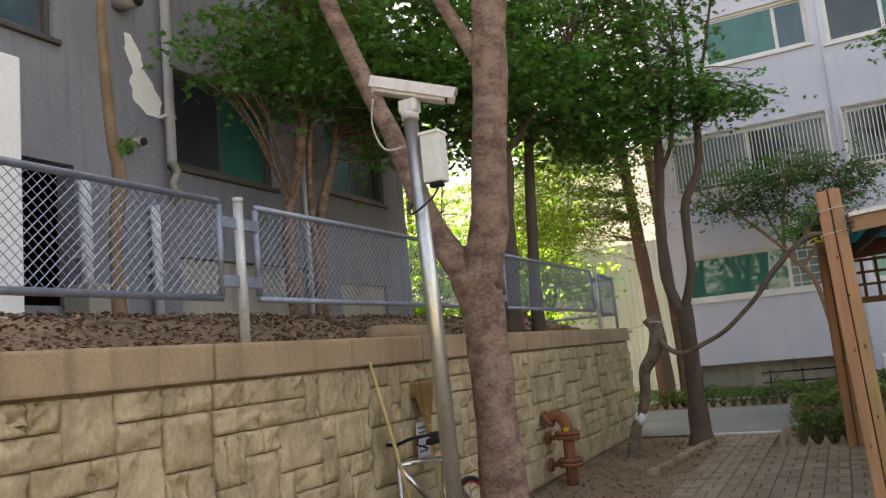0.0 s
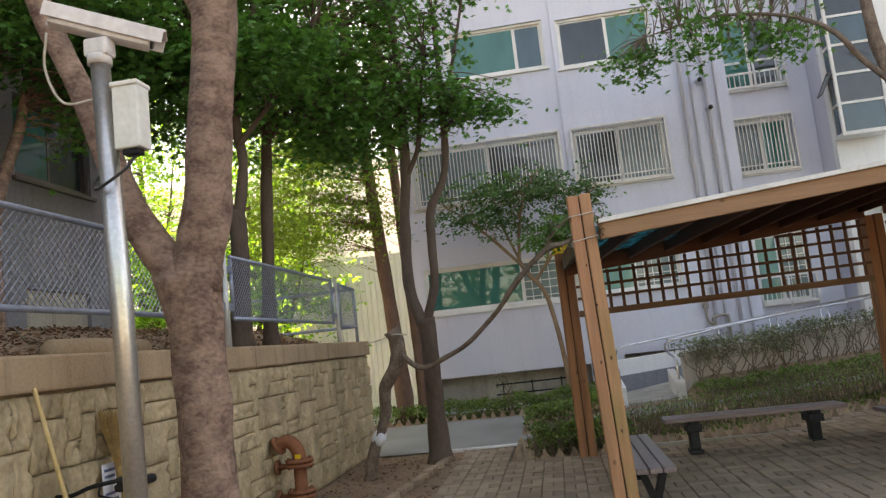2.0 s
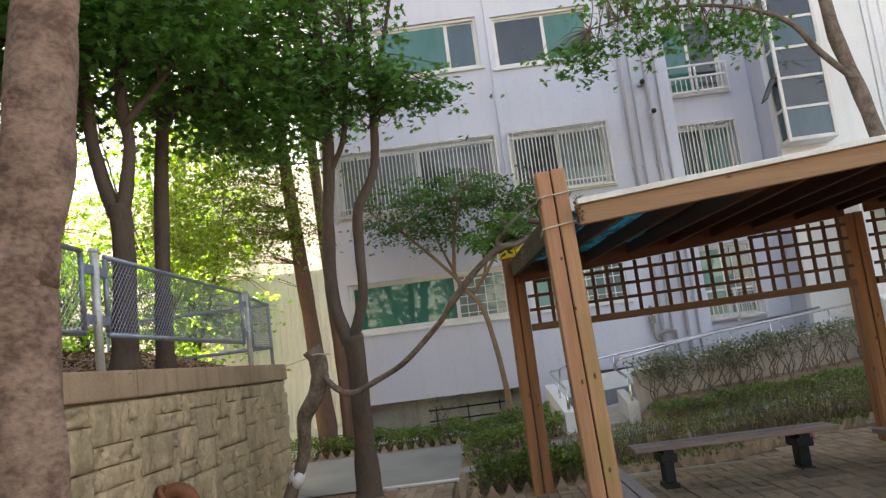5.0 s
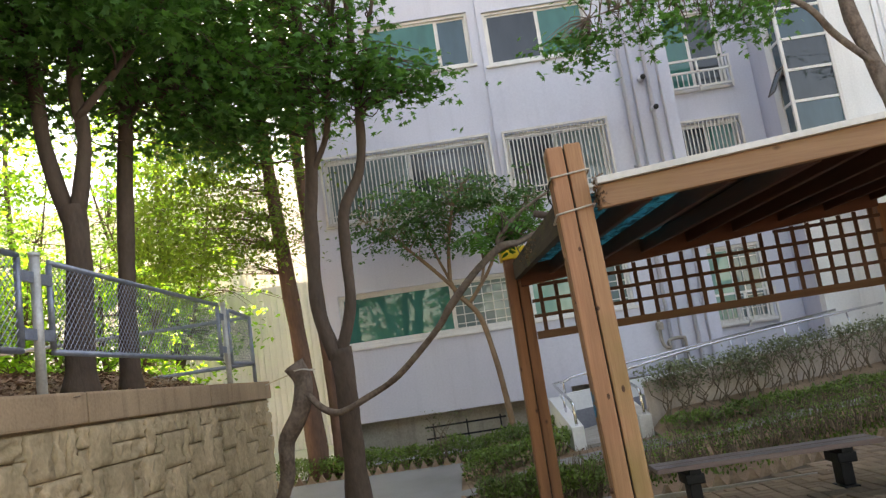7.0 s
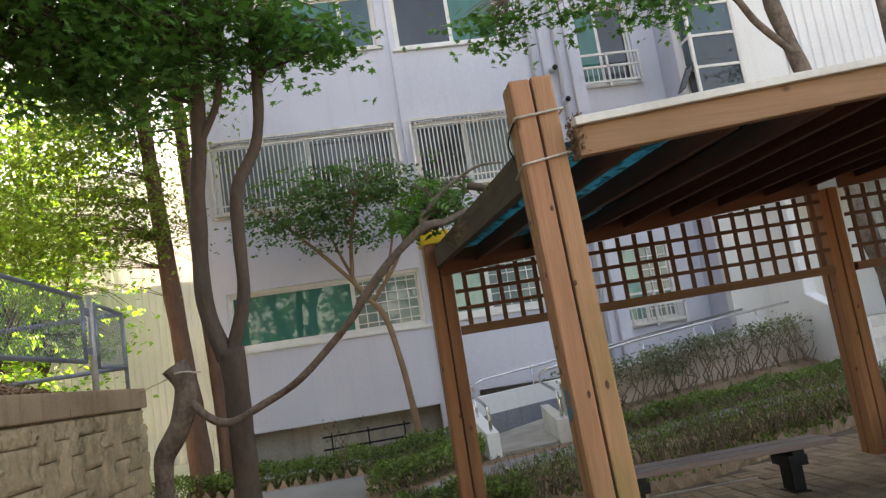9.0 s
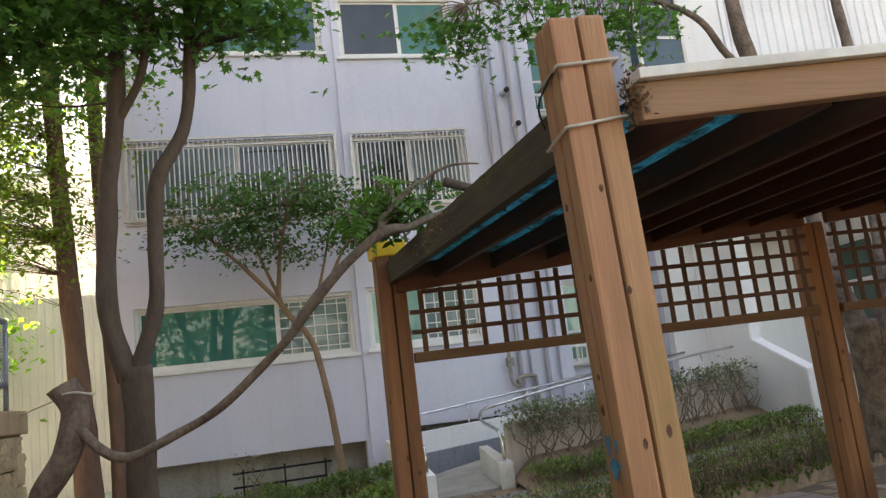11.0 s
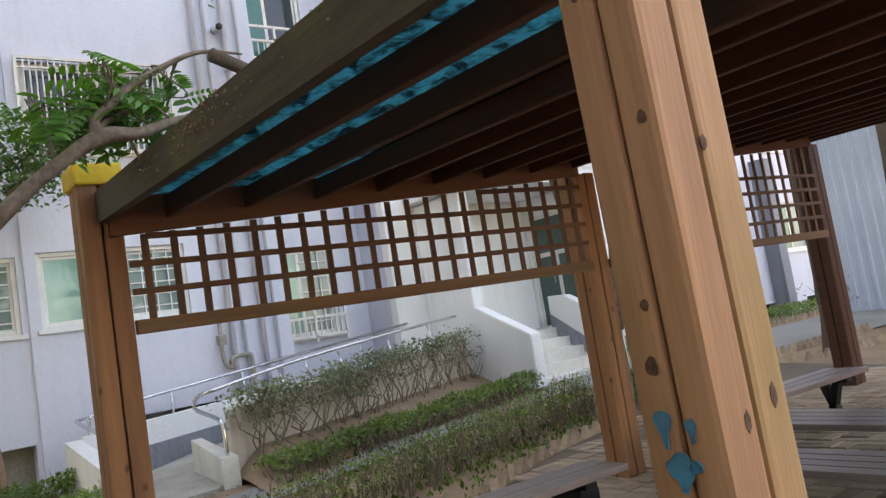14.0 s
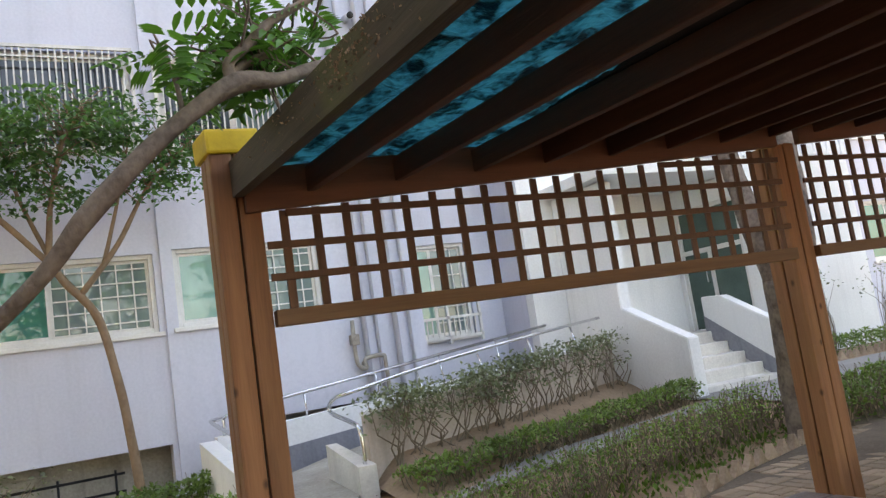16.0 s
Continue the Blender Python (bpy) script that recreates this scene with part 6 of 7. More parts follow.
tree("tree", "multi-stemmed maple against the grey house wall", 5, M_BARK,
     [([(-5.3, 7.5, 1.95), (-5.32, 7.42, 2.7), (-5.28, 7.4, 3.4), (-5.3, 7.62, 3.9), (-5.25, 7.75, 4.7), (-5.1, 7.6, 5.8)], [0.10, 0.085, 0.075, 0.07, 0.06, 0.03]),
      ([(-5.25, 7.8, 1.95), (-5.25, 7.85, 2.9), (-5.25, 7.8, 3.8), (-5.2, 7.9, 5.0)], [0.05, 0.045, 0.04, 0.025]),
      ([(-5.25, 7.95, 1.95), (-5.28, 7.95, 2.9), (-5.25, 8.05, 3.6), (-5.2, 8.35, 4.4), (-5.1, 8.5, 5.6)], [0.085, 0.075, 0.065, 0.055, 0.03])],
     [((-4.9, 6.9, 5.0), (0.75, 1.1, 0.55), 140), ((-4.8, 8.0, 5.4), (0.9, 1.1, 0.75), 170), ((-4.9, 7.4, 6.3), (1.1, 1.6, 0.7), 130), ((-4.7, 8.9, 4.7), (0.6, 0.8, 0.5), 60)],
     LEAF_MAPLE, M_MAPLE, 0.085, 16, 0.19)
tree("tree", "thin bare tan sapling with a few leaves before the grey wall", 6, M_BARK_TAN,
     [([(-5.0, 4.66, 1.95), (-5.0, 4.64, 2.8), (-4.98, 4.69, 3.35), (-5.0, 4.64, 3.7), (-5.02, 4.60, 4.5), (-5.0, 4.56, 5.4), (-5.0, 4.5, 7.0)], [0.065, 0.055, 0.065, 0.05, 0.045, 0.04, 0.02]),
      ([(-5.0, 4.64, 3.52), (-4.95, 4.70, 3.64), (-4.92, 4.74, 3.68)], [0.02, 0.012, 0.006])],
     [((-4.93, 4.70, 3.66), (0.06, 0.07, 0.03), 3)], LEAF_OVAL, M_MAPLE, 0.10, 6, 0.06, twig_r=0.003)
for k, (x, y, lean) in enumerate(((-2.98, 16.3, -0.25), (-2.62, 16.45, -0.12))):
    tree("tree", "tall straight conifer with reddish bark and feathery foliage", 7 + k, M_BARK_CONIFER,
         [([(x, y, 0.05), (x + lean * 0.2, y, 1.5), (x + lean * 0.9, y - 0.1, 4.5), (x + lean * 1.6, y - 0.2, 8.0), (x + lean * 2.0, y - 0.2, 11.0)], [0.19 - 0.05 * k, 0.155 - 0.05 * k, 0.125 - 0.03 * k, 0.09, 0.03])],
         [((x - 1.5, y - 1.2, 4.2), (1.1, 1.0, 0.9), 130), ((x - 1.0, y - 0.8, 5.6), (1.4, 1.0, 0.9), 150), ((x - 0.4, y - 0.5, 7.5), (1.5, 1.1, 1.6), 110)] if k == 0 else
         [((x - 0.6, y - 0.9, 4.2), (0.6, 0.6, 0.6), 30), ((x - 0.3, y - 0.5, 6.3), (0.9, 0.8, 1.3), 45)],
         LEAF_SIMPLE, M_FERN, 0.085, 34, 0.25, droop=0.7, hang=0.5, sides=12, twig_r=0.003)
# the leaning cut trunk and its long branch to the pergola roof
tree("tree", "leaning cut trunk with a long branch resting on the pergola", 9, M_BARK_GREY,
     [([(-2.42, 10.75, -0.05), (-2.30, 10.72, 0.35), (-2.12, 10.68, 0.75), (-2.08, 10.64, 1.1), (-1.92, 10.6, 1.35), (-1.84, 10.6, 1.62), (-1.93, 10.6, 1.80)], [0.075, 0.07, 0.075, 0.08, 0.075, 0.085, 0.105]),
      ([(-1.84, 10.56, 1.55), (-1.68, 10.52, 1.37), (-1.50, 10.48, 1.31), (-1.22, 10.40, 1.41), (-0.95, 10.3, 1.54), (-0.70, 10.18, 1.73), (-0.48, 10.06, 1.93), (-0.36, 10.0, 2.08), (-0.19, 9.95, 2.25), (-0.02, 9.92, 2.40), (0.16, 9.9, 2.525), (0.32, 9.9, 2.545), (0.45, 9.9, 2.59), (0.57, 9.9, 2.62)],
       [0.03, 0.03, 0.031, 0.029, 0.029, 0.030, 0.031, 0.033, 0.031, 0.033, 0.042, 0.027, 0.026, 0.021]),
      ([(0.15, 9.9, 2.52), (0.145, 9.9, 2.60), (0.23, 9.9, 2.68), (0.31, 9.9, 2.76), (0.48, 9.9, 2.87), (0.60, 9.9, 2.93), (0.70, 9.9, 2.95), (0.84, 9.88, 2.94)], [0.026, 0.020, 0.019, 0.017, 0.013, 0.011, 0.009, 0.006]),
      ([(0.08, 9.9, 2.47), (0.17, 9.93, 2.58), (0.24, 9.95, 2.63), (0.30, 9.95, 2.66)], [0.018, 0.015, 0.014, 0.014]),
      ([(0.0, 10.03, 2.42), (-0.02, 10.05, 2.6), (-0.08, 10.05, 2.78)], [0.010, 0.008, 0.004])],
     [((0.22, 10.1, 2.76), (0.24, 0.25, 0.11), 15), ((0.38, 10.05, 2.70), (0.17, 0.2, 0.11), 10), ((0.0, 10.05, 2.66), (0.12, 0.15, 0.05), 3), ((0.45, 10.1, 2.88), (0.2, 0.2, 0.06), 6)],
     LEAF_PINNATE, M_BIGLEAF, 0.18, 3, 0.09, twig_r=0.005, droop=0.5, hang=0.6, base=(-2.42, 10.75, -0.05), knobby=0.34)
tb = tube("cut_branch", [(0.42, 9.2, 2.64), (0.60, 9.25, 2.60), (1.0, 9.3, 2.50)], [0.028, 0.026, 0.024], M_BARK_DARK, sides=10)
tagged(tb, "short cut branch lying on the pergola roof edge", "branch")
bd = tube("bandage", [(-2.262, 10.703, 0.42), (-2.225, 10.695, 0.50), (-2.19, 10.69, 0.57)], [0.055, 0.082, 0.062], M_PAPER, sides=12, rough=0.5, seed=3)
tagged(bd, "white plastic wrapped round the foot of a cut trunk", "wrapping")
# small spreading tree before the facade
tree("tree", "small spreading tree with a flat crown before the facade", 10, M_BARK_TAN,
     [([(0.29, 16.25, 0.15), (0.24, 16.25, 0.8), (0.15, 16.22, 1.6), (0.0, 16.2, 2.35), (-0.28, 16.2, 2.75), (-0.45, 16.2, 3.05)], [0.06, 0.05, 0.046, 0.046, 0.042, 0.04]),
      ([(-0.40, 16.2, 2.95), (-0.8, 16.1, 3.4), (-1.3, 16.0, 3.9), (-1.7, 15.9, 4.2)], [0.035, 0.03, 0.02, 0.01]),
      ([(-0.42, 16.2, 3.0), (-0.35, 16.1, 3.6), (-0.2, 16.0, 4.2), (0.0, 16.0, 4.6)], [0.035, 0.028, 0.02, 0.01]),
      ([(-0.15, 16.2, 2.6), (0.25, 16.1, 3.1), (0.6, 16.0, 3.7), (1.1, 15.9, 4.2)], [0.035, 0.028, 0.02, 0.01]),
      ([(-0.38, 16.2, 2.95), (-0.65, 16.3, 3.7), (-0.8, 16.3, 4.4)], [0.028, 0.02, 0.01]),
      ([(0.1, 16.15, 2.9), (0.3, 16.3, 3.6), (0.5, 16.3, 4.4)], [0.025, 0.018, 0.009])],
     [((-0.3, 16.1, 4.45), (1.5, 0.75, 0.36), 130), ((-1.2, 16.0, 3.95), (0.8, 0.6, 0.3), 50), ((0.8, 16.0, 4.15), (0.7, 0.6, 0.33), 50), ((0.0, 16.0, 3.75), (1.2, 0.6, 0.25), 45)],
     LEAF_SIMPLE, M_SMALLLEAF, 0.085, 22, 0.17, twig_r=0.005)
# trees right of the pergola
tree("tree", "thick grey-brown tree forking low behind the pergola", 12, M_BARK_GREY,
     [([(5.72, 12.45, 0.1), (5.70, 12.42, 0.7), (5.64, 12.35, 1.3), (5.60, 12.3, 1.7)], [0.20, 0.17, 0.165, 0.16]),
      ([(5.58, 12.3, 1.55), (5.48, 12.4, 2.2), (5.5, 12.6, 3.2), (5.5, 12.9, 4.3), (5.33, 13.0, 5.5), (5.3, 13.0, 7.0)], [0.12, 0.105, 0.10, 0.10, 0.095, 0.06]),
      ([(5.68, 12.3, 1.2), (5.98, 12.3, 1.9), (6.3, 12.5, 2.9), (6.7, 12.8, 4.2), (6.8, 13.0, 6.2)], [0.12, 0.11, 0.10, 0.09, 0.05]),
      ([(5.45, 12.9, 4.6), (5.1, 13.0, 5.1), (4.75, 13.0, 5.6), (4.2, 13.4, 6.1), (3.2, 13.8, 6.4), (2.2, 14.0, 6.3)], [0.05, 0.045, 0.04, 0.03, 0.02, 0.01])],
     [((1.95, 14.0, 5.95), (0.75, 0.5, 0.42), 34), ((3.1, 13.8, 6.05), (0.9, 0.6, 0.42), 44), ((4.2, 13.6, 5.8), (0.7, 0.6, 0.42), 36), ((3.4, 13.8, 6.9), (2.0, 1.0, 0.45), 70), ((5.8, 13.0, 7.6), (1.8, 1.5, 0.9), 90)],
     LEAF_MAPLE, M_MAPLE, 0.10, 12, 0.20)
tree("tree", "dark forked tree beyond the pergola roof", 13, M_BARK_DARK,
     [([(10.3, 12.4, 0.1), (10.3, 12.4, 1.8), (10.35, 12.5, 3.4), (10.4, 12.5, 4.6)], [0.18, 0.15, 0.13, 0.12]),
      ([(10.4, 12.5, 4.4), (10.1, 12.5, 5.4), (9.8, 12.5, 6.8)], [0.09, 0.07, 0.04]),
      ([(10.4, 12.5, 4.4), (10.7, 12.5, 5.4), (11.0, 12.5, 6.8)], [0.09, 0.07, 0.04])],
     [((11.3, 12.0, 6.4), (1.7, 1.6, 0.9), 80), ((10.2, 12.5, 7.6), (1.8, 1.5, 0.8), 50)], LEAF_MAPLE, M_MAPLE, 0.10, 14, 0.24)
tree("tree", "dark tree beyond the pergola roof", 14, M_BARK_DARK,
     [([(13.0, 12.3, 0.1), (13.0, 12.3, 2.5), (13.1, 12.3, 5.0), (13.2, 12.3, 7.5)], [0.2, 0.17, 0.14, 0.06])],
     [((13.2, 12.0, 6.2), (1.9, 1.7, 1.2), 110)], LEAF_MAPLE, M_MAPLE, 0.11, 14, 0.26)
# sunlit trees behind the terrace
for k, (x, y, h) in enumerate(((-7.4, 18.5, 4.6), (-9.4, 17.6, 5.0), (-7.0, 21.0, 8.0), (-10.5, 20.0, 8.0), (-6.9, 24.6, 9.5), (-12.8, 17.0, 8.0), (-8.5, 23.0, 11.5), (-11.5, 22.5, 11.0))):
    tree("tree", "bright yellow-green leafy tree in the sun behind the terrace", 20 + k, M_BARK_DARK,
         [([(x, y, 0.0), (x + 0.1, y, h * 0.35), (x - 0.1, y, h * 0.7), (x, y, h)], [0.14, 0.1, 0.07, 0.03]),
          ([(x + 0.1, y, h * 0.3), (x + 0.7, y - 0.2, h * 0.5), (x + 1.1, y - 0.3, h * 0.7)], [0.06, 0.04, 0.02]),
          ([(x, y, h * 0.35), (x - 0.7, y - 0.2, h * 0.55), (x - 1.2, y - 0.3, h * 0.75)], [0.06, 0.04, 0.02])],
         [((x, y - 0.2, h * 0.62), (1.9, 1.4, h * 0.2), 95), ((x + 0.3, y - 0.6, h * 0.40), (1.7, 1.2, h * 0.16), 75), ((x - 0.2, y, h * 0.88), (1.8, 1.4, h * 0.17), 80)],
         LEAF_SIMPLE, M_SUNLEAF, 0.15, 18, 0.28, sides=8)
# trees behind the start of the walk, seen in the window panes
for k, (x, y, h) in enumerate(((-8.5, -9.0, 9.0), (-4.5, -11.0, 10.0), (-0.5, -9.5, 9.0), (3.5, -11.5, 10.5), (7.5, -9.0, 9.5), (11.5, -11.0, 10.0))):
    tree("tree", "broad leafy tree at the far side of the courtyard", 50 + k, M_BARK_DARK,
         [([(x, y, 0.0), (x + 0.1, y, h * 0.3), (x - 0.1, y, h * 0.6), (x, y, h)], [0.2, 0.16, 0.1, 0.03]),
          ([(x, y, h * 0.3), (x + 0.9, y, h * 0.5), (x + 1.5, y, h * 0.7)], [0.08, 0.05, 0.02]),
          ([(x, y, h * 0.35), (x - 0.9, y, h * 0.55), (x - 1.5, y, h * 0.75)], [0.08, 0.05, 0.02])],
         [((x, y, h * 0.62), (2.0, 1.6, h * 0.25), 150), ((x, y, h * 0.40), (1.6, 1.4, h * 0.12), 60)],
         LEAF_SIMPLE, M_MAPLE, 0.26, 14, 0.35, sides=8)
ribbed("wall_ribbed_3", "white ribbed wall beyond the trees, let glow as if sunlit", (-22.0, 24.0, 0.0), X, Y, 18.9, 7.5, 0.22, M_SHEET, single=True)
ribbed("wall_ribbed_5", "white ribbed wall at the yard corner, let glow as if sunlit", (-8.6, 23.3, 0.0), X, Y, 5.8, 4.4, 0.16, M_SHEET, single=True)
ribbed("wall_ribbed_4", "blue-grey ribbed metal wall beyond the pergola", (15.5, 15.0, 0.1), -Y, X, 14.0, 5.2, 0.22, M_CLADDING_BLUE)


# ---- hedges and shrubs ----
def hedge(name, label, seed, line, width, height, n, mat, size=0.055, bare=0.0, stems=60, base_z=None, category="hedge"):
    """A hedge along a line: thin stems and a mass of small leaves with an uneven top."""
    rng = np.random.default_rng(seed)
    pts = [Vector((x, y, 0)) for x, y in line]
    seg = [(b - a).length for a, b in zip(pts, pts[1:])]
    tot = sum(seg)

    def at(t):
        d = t * tot
        for a, b, s in zip(pts, pts[1:], seg):
            if d <= s or b is pts[-1]:
                q = a.lerp(b, min(d / s, 1.0))
                nrm = Vector((-(b - a).y, (b - a).x, 0)).normalized()
                return q, nrm
            d -= s

    g0 = at(0.5)[0]
    root = tagged(empty(name, (g0.x, g0.y, gz(g0.x, g0.y))), label, category)
    o = np.array(root.location)
    places = []
    for k in range(n):
        t = rng.random()
        q, nrm = at(t)
        top = height * (0.82 + 0.25 * noise.noise(Vector((t * tot * 2.2, seed, 0))) + 0.1 * noise.noise(Vector((t * tot * 7, seed, 2))))
        u = rng.uniform(-1, 1)
        hmax = top * (1 - 0.25 * u * u)
        z = hmax * (bare + (1 - bare) * (1 - abs(rng.normal()) * 0.42))
        z = max(z, 0.02)
        p = q + nrm * (u * width / 2 * (1 + 0.15 * rng.normal()))
        places.append((p.x, p.y, gz(p.x, p.y) + z))
    places = np.array(places) - o
    leaf_mesh("foliage", places, size * rng.uniform(0.6, 1.35, n), rng.uniform(0, 6.283, n), rng.normal(0.3, 0.6, n), rng.normal(0, 0.6, n), LEAF_SIMPLE, mat, root)["kind"] = "stuff"
    v, f = [], []
    for k in range(stems):
        q, nrm = at(rng.random())
        b = q + nrm * (rng.uniform(-0.4, 0.4) * width)
        g = gz(b.x, b.y)
        e = b + nrm * rng.normal() * 0.1 + Vector((rng.normal() * 0.08, 0, 0))
        h = height * rng.uniform(0.6, 1.0)
        mid = (b + e) / 2 + Vector((rng.normal() * 0.04, rng.normal() * 0.04, 0))
        vv, ff = tube_data([Vector((b.x, b.y, g - 0.02)), Vector((mid.x, mid.y, g + h * 0.5)), Vector((e.x, e.y, g + h))], [0.007, 0.005, 0.002], 4, caps=False)
        s = len(v)
        v += [w - Vector(o) for w in vv]
        f += [tuple(i + s for i in w) for w in ff]
    tagged(mesh_ob("stemwork", v, f, M_TWIG, root), kind="stuff")
    return root


hedge("hedge", "low clipped green hedge along the foot of the facade", 31, [(-4.6, 16.35), (-0.7, 16.05), (0.9, 15.9)], 0.55, 0.42, 9000, M_HEDGE)
hedge("hedge", "low clipped hedge beside the ramp foot", 32, [(-0.55, 14.2), (0.9, 14.0)], 0.6, 0.38, 3000, M_HEDGE)
hedge("hedge", "leggy green hedge corner by the pergola post", 33, [(-0.35, 11.45), (0.9, 11.75)], 0.55, 0.46, 3800, M_HEDGE, bare=0.2, stems=240)
hedge("hedge", "sparse leggy hedge behind the bench", 34, [(0.8, 12.05), (3.2, 12.55), (6.0, 13.05)], 0.55, 0.46, 4600, M_HEDGE, 0.036, bare=0.25, stems=520)
hedge("hedge", "green clipped hedge along the narrow path", 35, [(2.15, 13.62), (4.4, 14.2), (6.6, 14.8)], 0.40, 0.32, 4200, M_HEDGE, bare=0.35, stems=420)
hedge("hedge", "low green hedge before the white wall", 36, [(9.7, 16.3), (14.0, 16.3), (20, 16.3)], 0.7, 0.40, 9000, M_HEDGE, stems=150)
hedge("hedge", "leafy shrubs round the forked tree", 37, [(6.0, 12.5), (7.6, 12.55)], 0.6, 0.50, 2400, M_HEDGE, bare=0.2, stems=160)
hedge("hedge", "tall hedge before the ribbed wall", 38, [(12.5, 4.0), (12.8, 8.0), (12.6, 11.0)], 1.0, 1.2, 8000, M_HEDGE, 0.08, bare=0.3, stems=120)


def wall_shrubs():
    """Leggy, dusty shrubs leaning on the ramp's outer parapet."""
    rng = np.random.default_rng(41)
    for k in range(15):
        x = 2.3 + 0.30 * k
        y = parapet_y(x) - 0.20
        g = bank_z(x, y)
        h = 1.10 + 0.27 * (x - 2.06) / 4.74 + 0.06 * rng.random() - g
        thin = 1.0 if k < 8 else 0.55
        root = tagged(empty("shrub", (x, y, g)), "leggy dusty shrub against the stained ramp wall", "shrub", group="shrubs along the ramp")
        v, f, tips = [], [], []
        for s in range(6):
            a = rng.normal() * 0.20
            c = [(rng.normal() * 0.06, rng.normal() * 0.03, -0.02)]
            for lev in (0.25, 0.5, 0.75, 1.0):
                c.append((a * lev + rng.normal() * 0.05, -0.02 + rng.normal() * 0.045, h * lev * rng.uniform(0.88, 1.0)))
            vv, ff = tube_data([Vector(q) for q in c], [0.010, 0.008, 0.006, 0.005, 0.003], 4, caps=False)
            q = len(v)
            v += vv
            f += [tuple(i + q for i in w) for w in ff]
            for _ in range(2):
                j = int(rng.integers(2, 4))
                e = (c[j][0] + rng.normal() * 0.13, c[j][1] + rng.normal() * 0.05, min(c[j][2] + abs(rng.normal()) * 0.14, h))
                vv, ff = tube_data([Vector(c[j]), (Vector(c[j]) + Vector(e)) / 2 + Vector((0.02, 0, 0.02)), Vector(e)], [0.005, 0.004, 0.002], 4, caps=False)
                q = len(v)
                v += vv
                f += [tuple(i + q for i in w) for w in ff]
                tips.append(e)
            tips += [c[4], c[4]]
        tagged(mesh_ob("stemwork", v, f, M_TWIG, root), kind="stuff")
        per = int(14 * thin)
        pl = np.concatenate([np.array(t) + rng.normal(size=(per, 3)) * np.array([0.085, 0.06, 0.045]) for t in tips])
        n = len(pl)
        tagged(leaf_mesh("foliage", pl, 0.055 * rng.uniform(0.6, 1.35, n), rng.uniform(0, 6.283, n), rng.normal(0.1, 0.6, n), rng.normal(0, 0.6, n), LEAF_SIMPLE, M_SHRUB, root), kind="stuff")


wall_shrubs()


def saplings():
    rng = np.random.default_rng(43)
    for x, y, h in ((10.6, 16.1, 1.5), (11.3, 16.2, 1.3), (12.6, 16.1, 1.4), (9.9, 16.2, 0.9), (-0.9, 15.9, 0.8), (9.0, 11.6, 1.2)):
        root = tagged(empty("sapling", (x, y, gz(x, y))), "thin bare sapling with sparse leaves", "sapling", group="thin saplings")
        v, f, tips = [], [], []
        for s in range(9):
            c = [(0, 0, -0.02), (rng.normal() * 0.08, rng.normal() * 0.06, h * 0.5), (rng.normal() * 0.22, rng.normal() * 0.15, h * rng.uniform(0.7, 1.05))]
            vv, ff = tube_data(curve_points(c, 3), lerp_list([0.010, 0.006, 0.002], 7), 4, caps=False)
            q = len(v)
            v += vv
            f += [tuple(i + q for i in w) for w in ff]
            tips.append(c[2])
        tagged(mesh_ob("stemwork", v, f, M_TWIG, root), kind="stuff")
        pl = np.concatenate([np.array(t) + rng.normal(size=(9, 3)) * 0.08 for t in tips])
        n = len(pl)
        tagged(leaf_mesh("foliage", pl, 0.06 * rng.uniform(0.6, 1.3, n), rng.uniform(0, 6.283, n), rng.normal(0.1, 0.5, n), rng.normal(0, 0.5, n), LEAF_SIMPLE, M_SHRUB, root), kind="stuff")


saplings()


def weeds():
    rng = np.random.default_rng(45)
    n = 3600
    zones = [(-0.5, 5.8, 11.7, 12.9, 0.5), (-3.5, 1.0, 15.8, 17.0, 0.25), (2.2, 6.3, 13.0, 13.8, 0.25)]
    pl, sz = [], []
    for a, b, c, d, share in zones:
        for k in range(int(n * share)):
            x, y = rng.uniform(a, b), rng.uniform(c, d)
            if y < bed_y(x) + 0.12:
                y = bed_y(x) + rng.uniform(0.12, 0.7)
            pl.append((x, y, gz(x, y) - 0.01))
            sz.append(rng.uniform(0.03, 0.075))
    n = len(pl)
    ob = leaf_mesh("weeds", np.array(pl), sz, rng.uniform(0, 6.283, n), rng.normal(1.1, 0.35, n), rng.normal(0, 0.3, n), LEAF_SIMPLE, M_GRASS)
    tagged(ob, "sparse green weeds in the planting beds", "weeds", kind="stuff")
    n = 3500
    pl = []
    for k in range(n):
        x, y = (rng.uniform(-2.85, -1.3), rng.uniform(4.5, 12.5)) if k % 3 else (rng.uniform(-0.5, 6.5), rng.uniform(12.4, 14.2))
        pl.append((x, y, gz(x, y) + 0.004 + 0.01 * rng.random()))
    ob = leaf_mesh("leaf_litter", np.array(pl), rng.uniform(0.025, 0.07, n), rng.uniform(0, 6.283, n), rng.normal(0, 0.25, n), rng.normal(0, 0.3, n), LEAF_SIMPLE, M_LITTER)
    tagged(ob, "brown dry leaves scattered on the soil", "leaf litter", kind="stuff")


weeds()


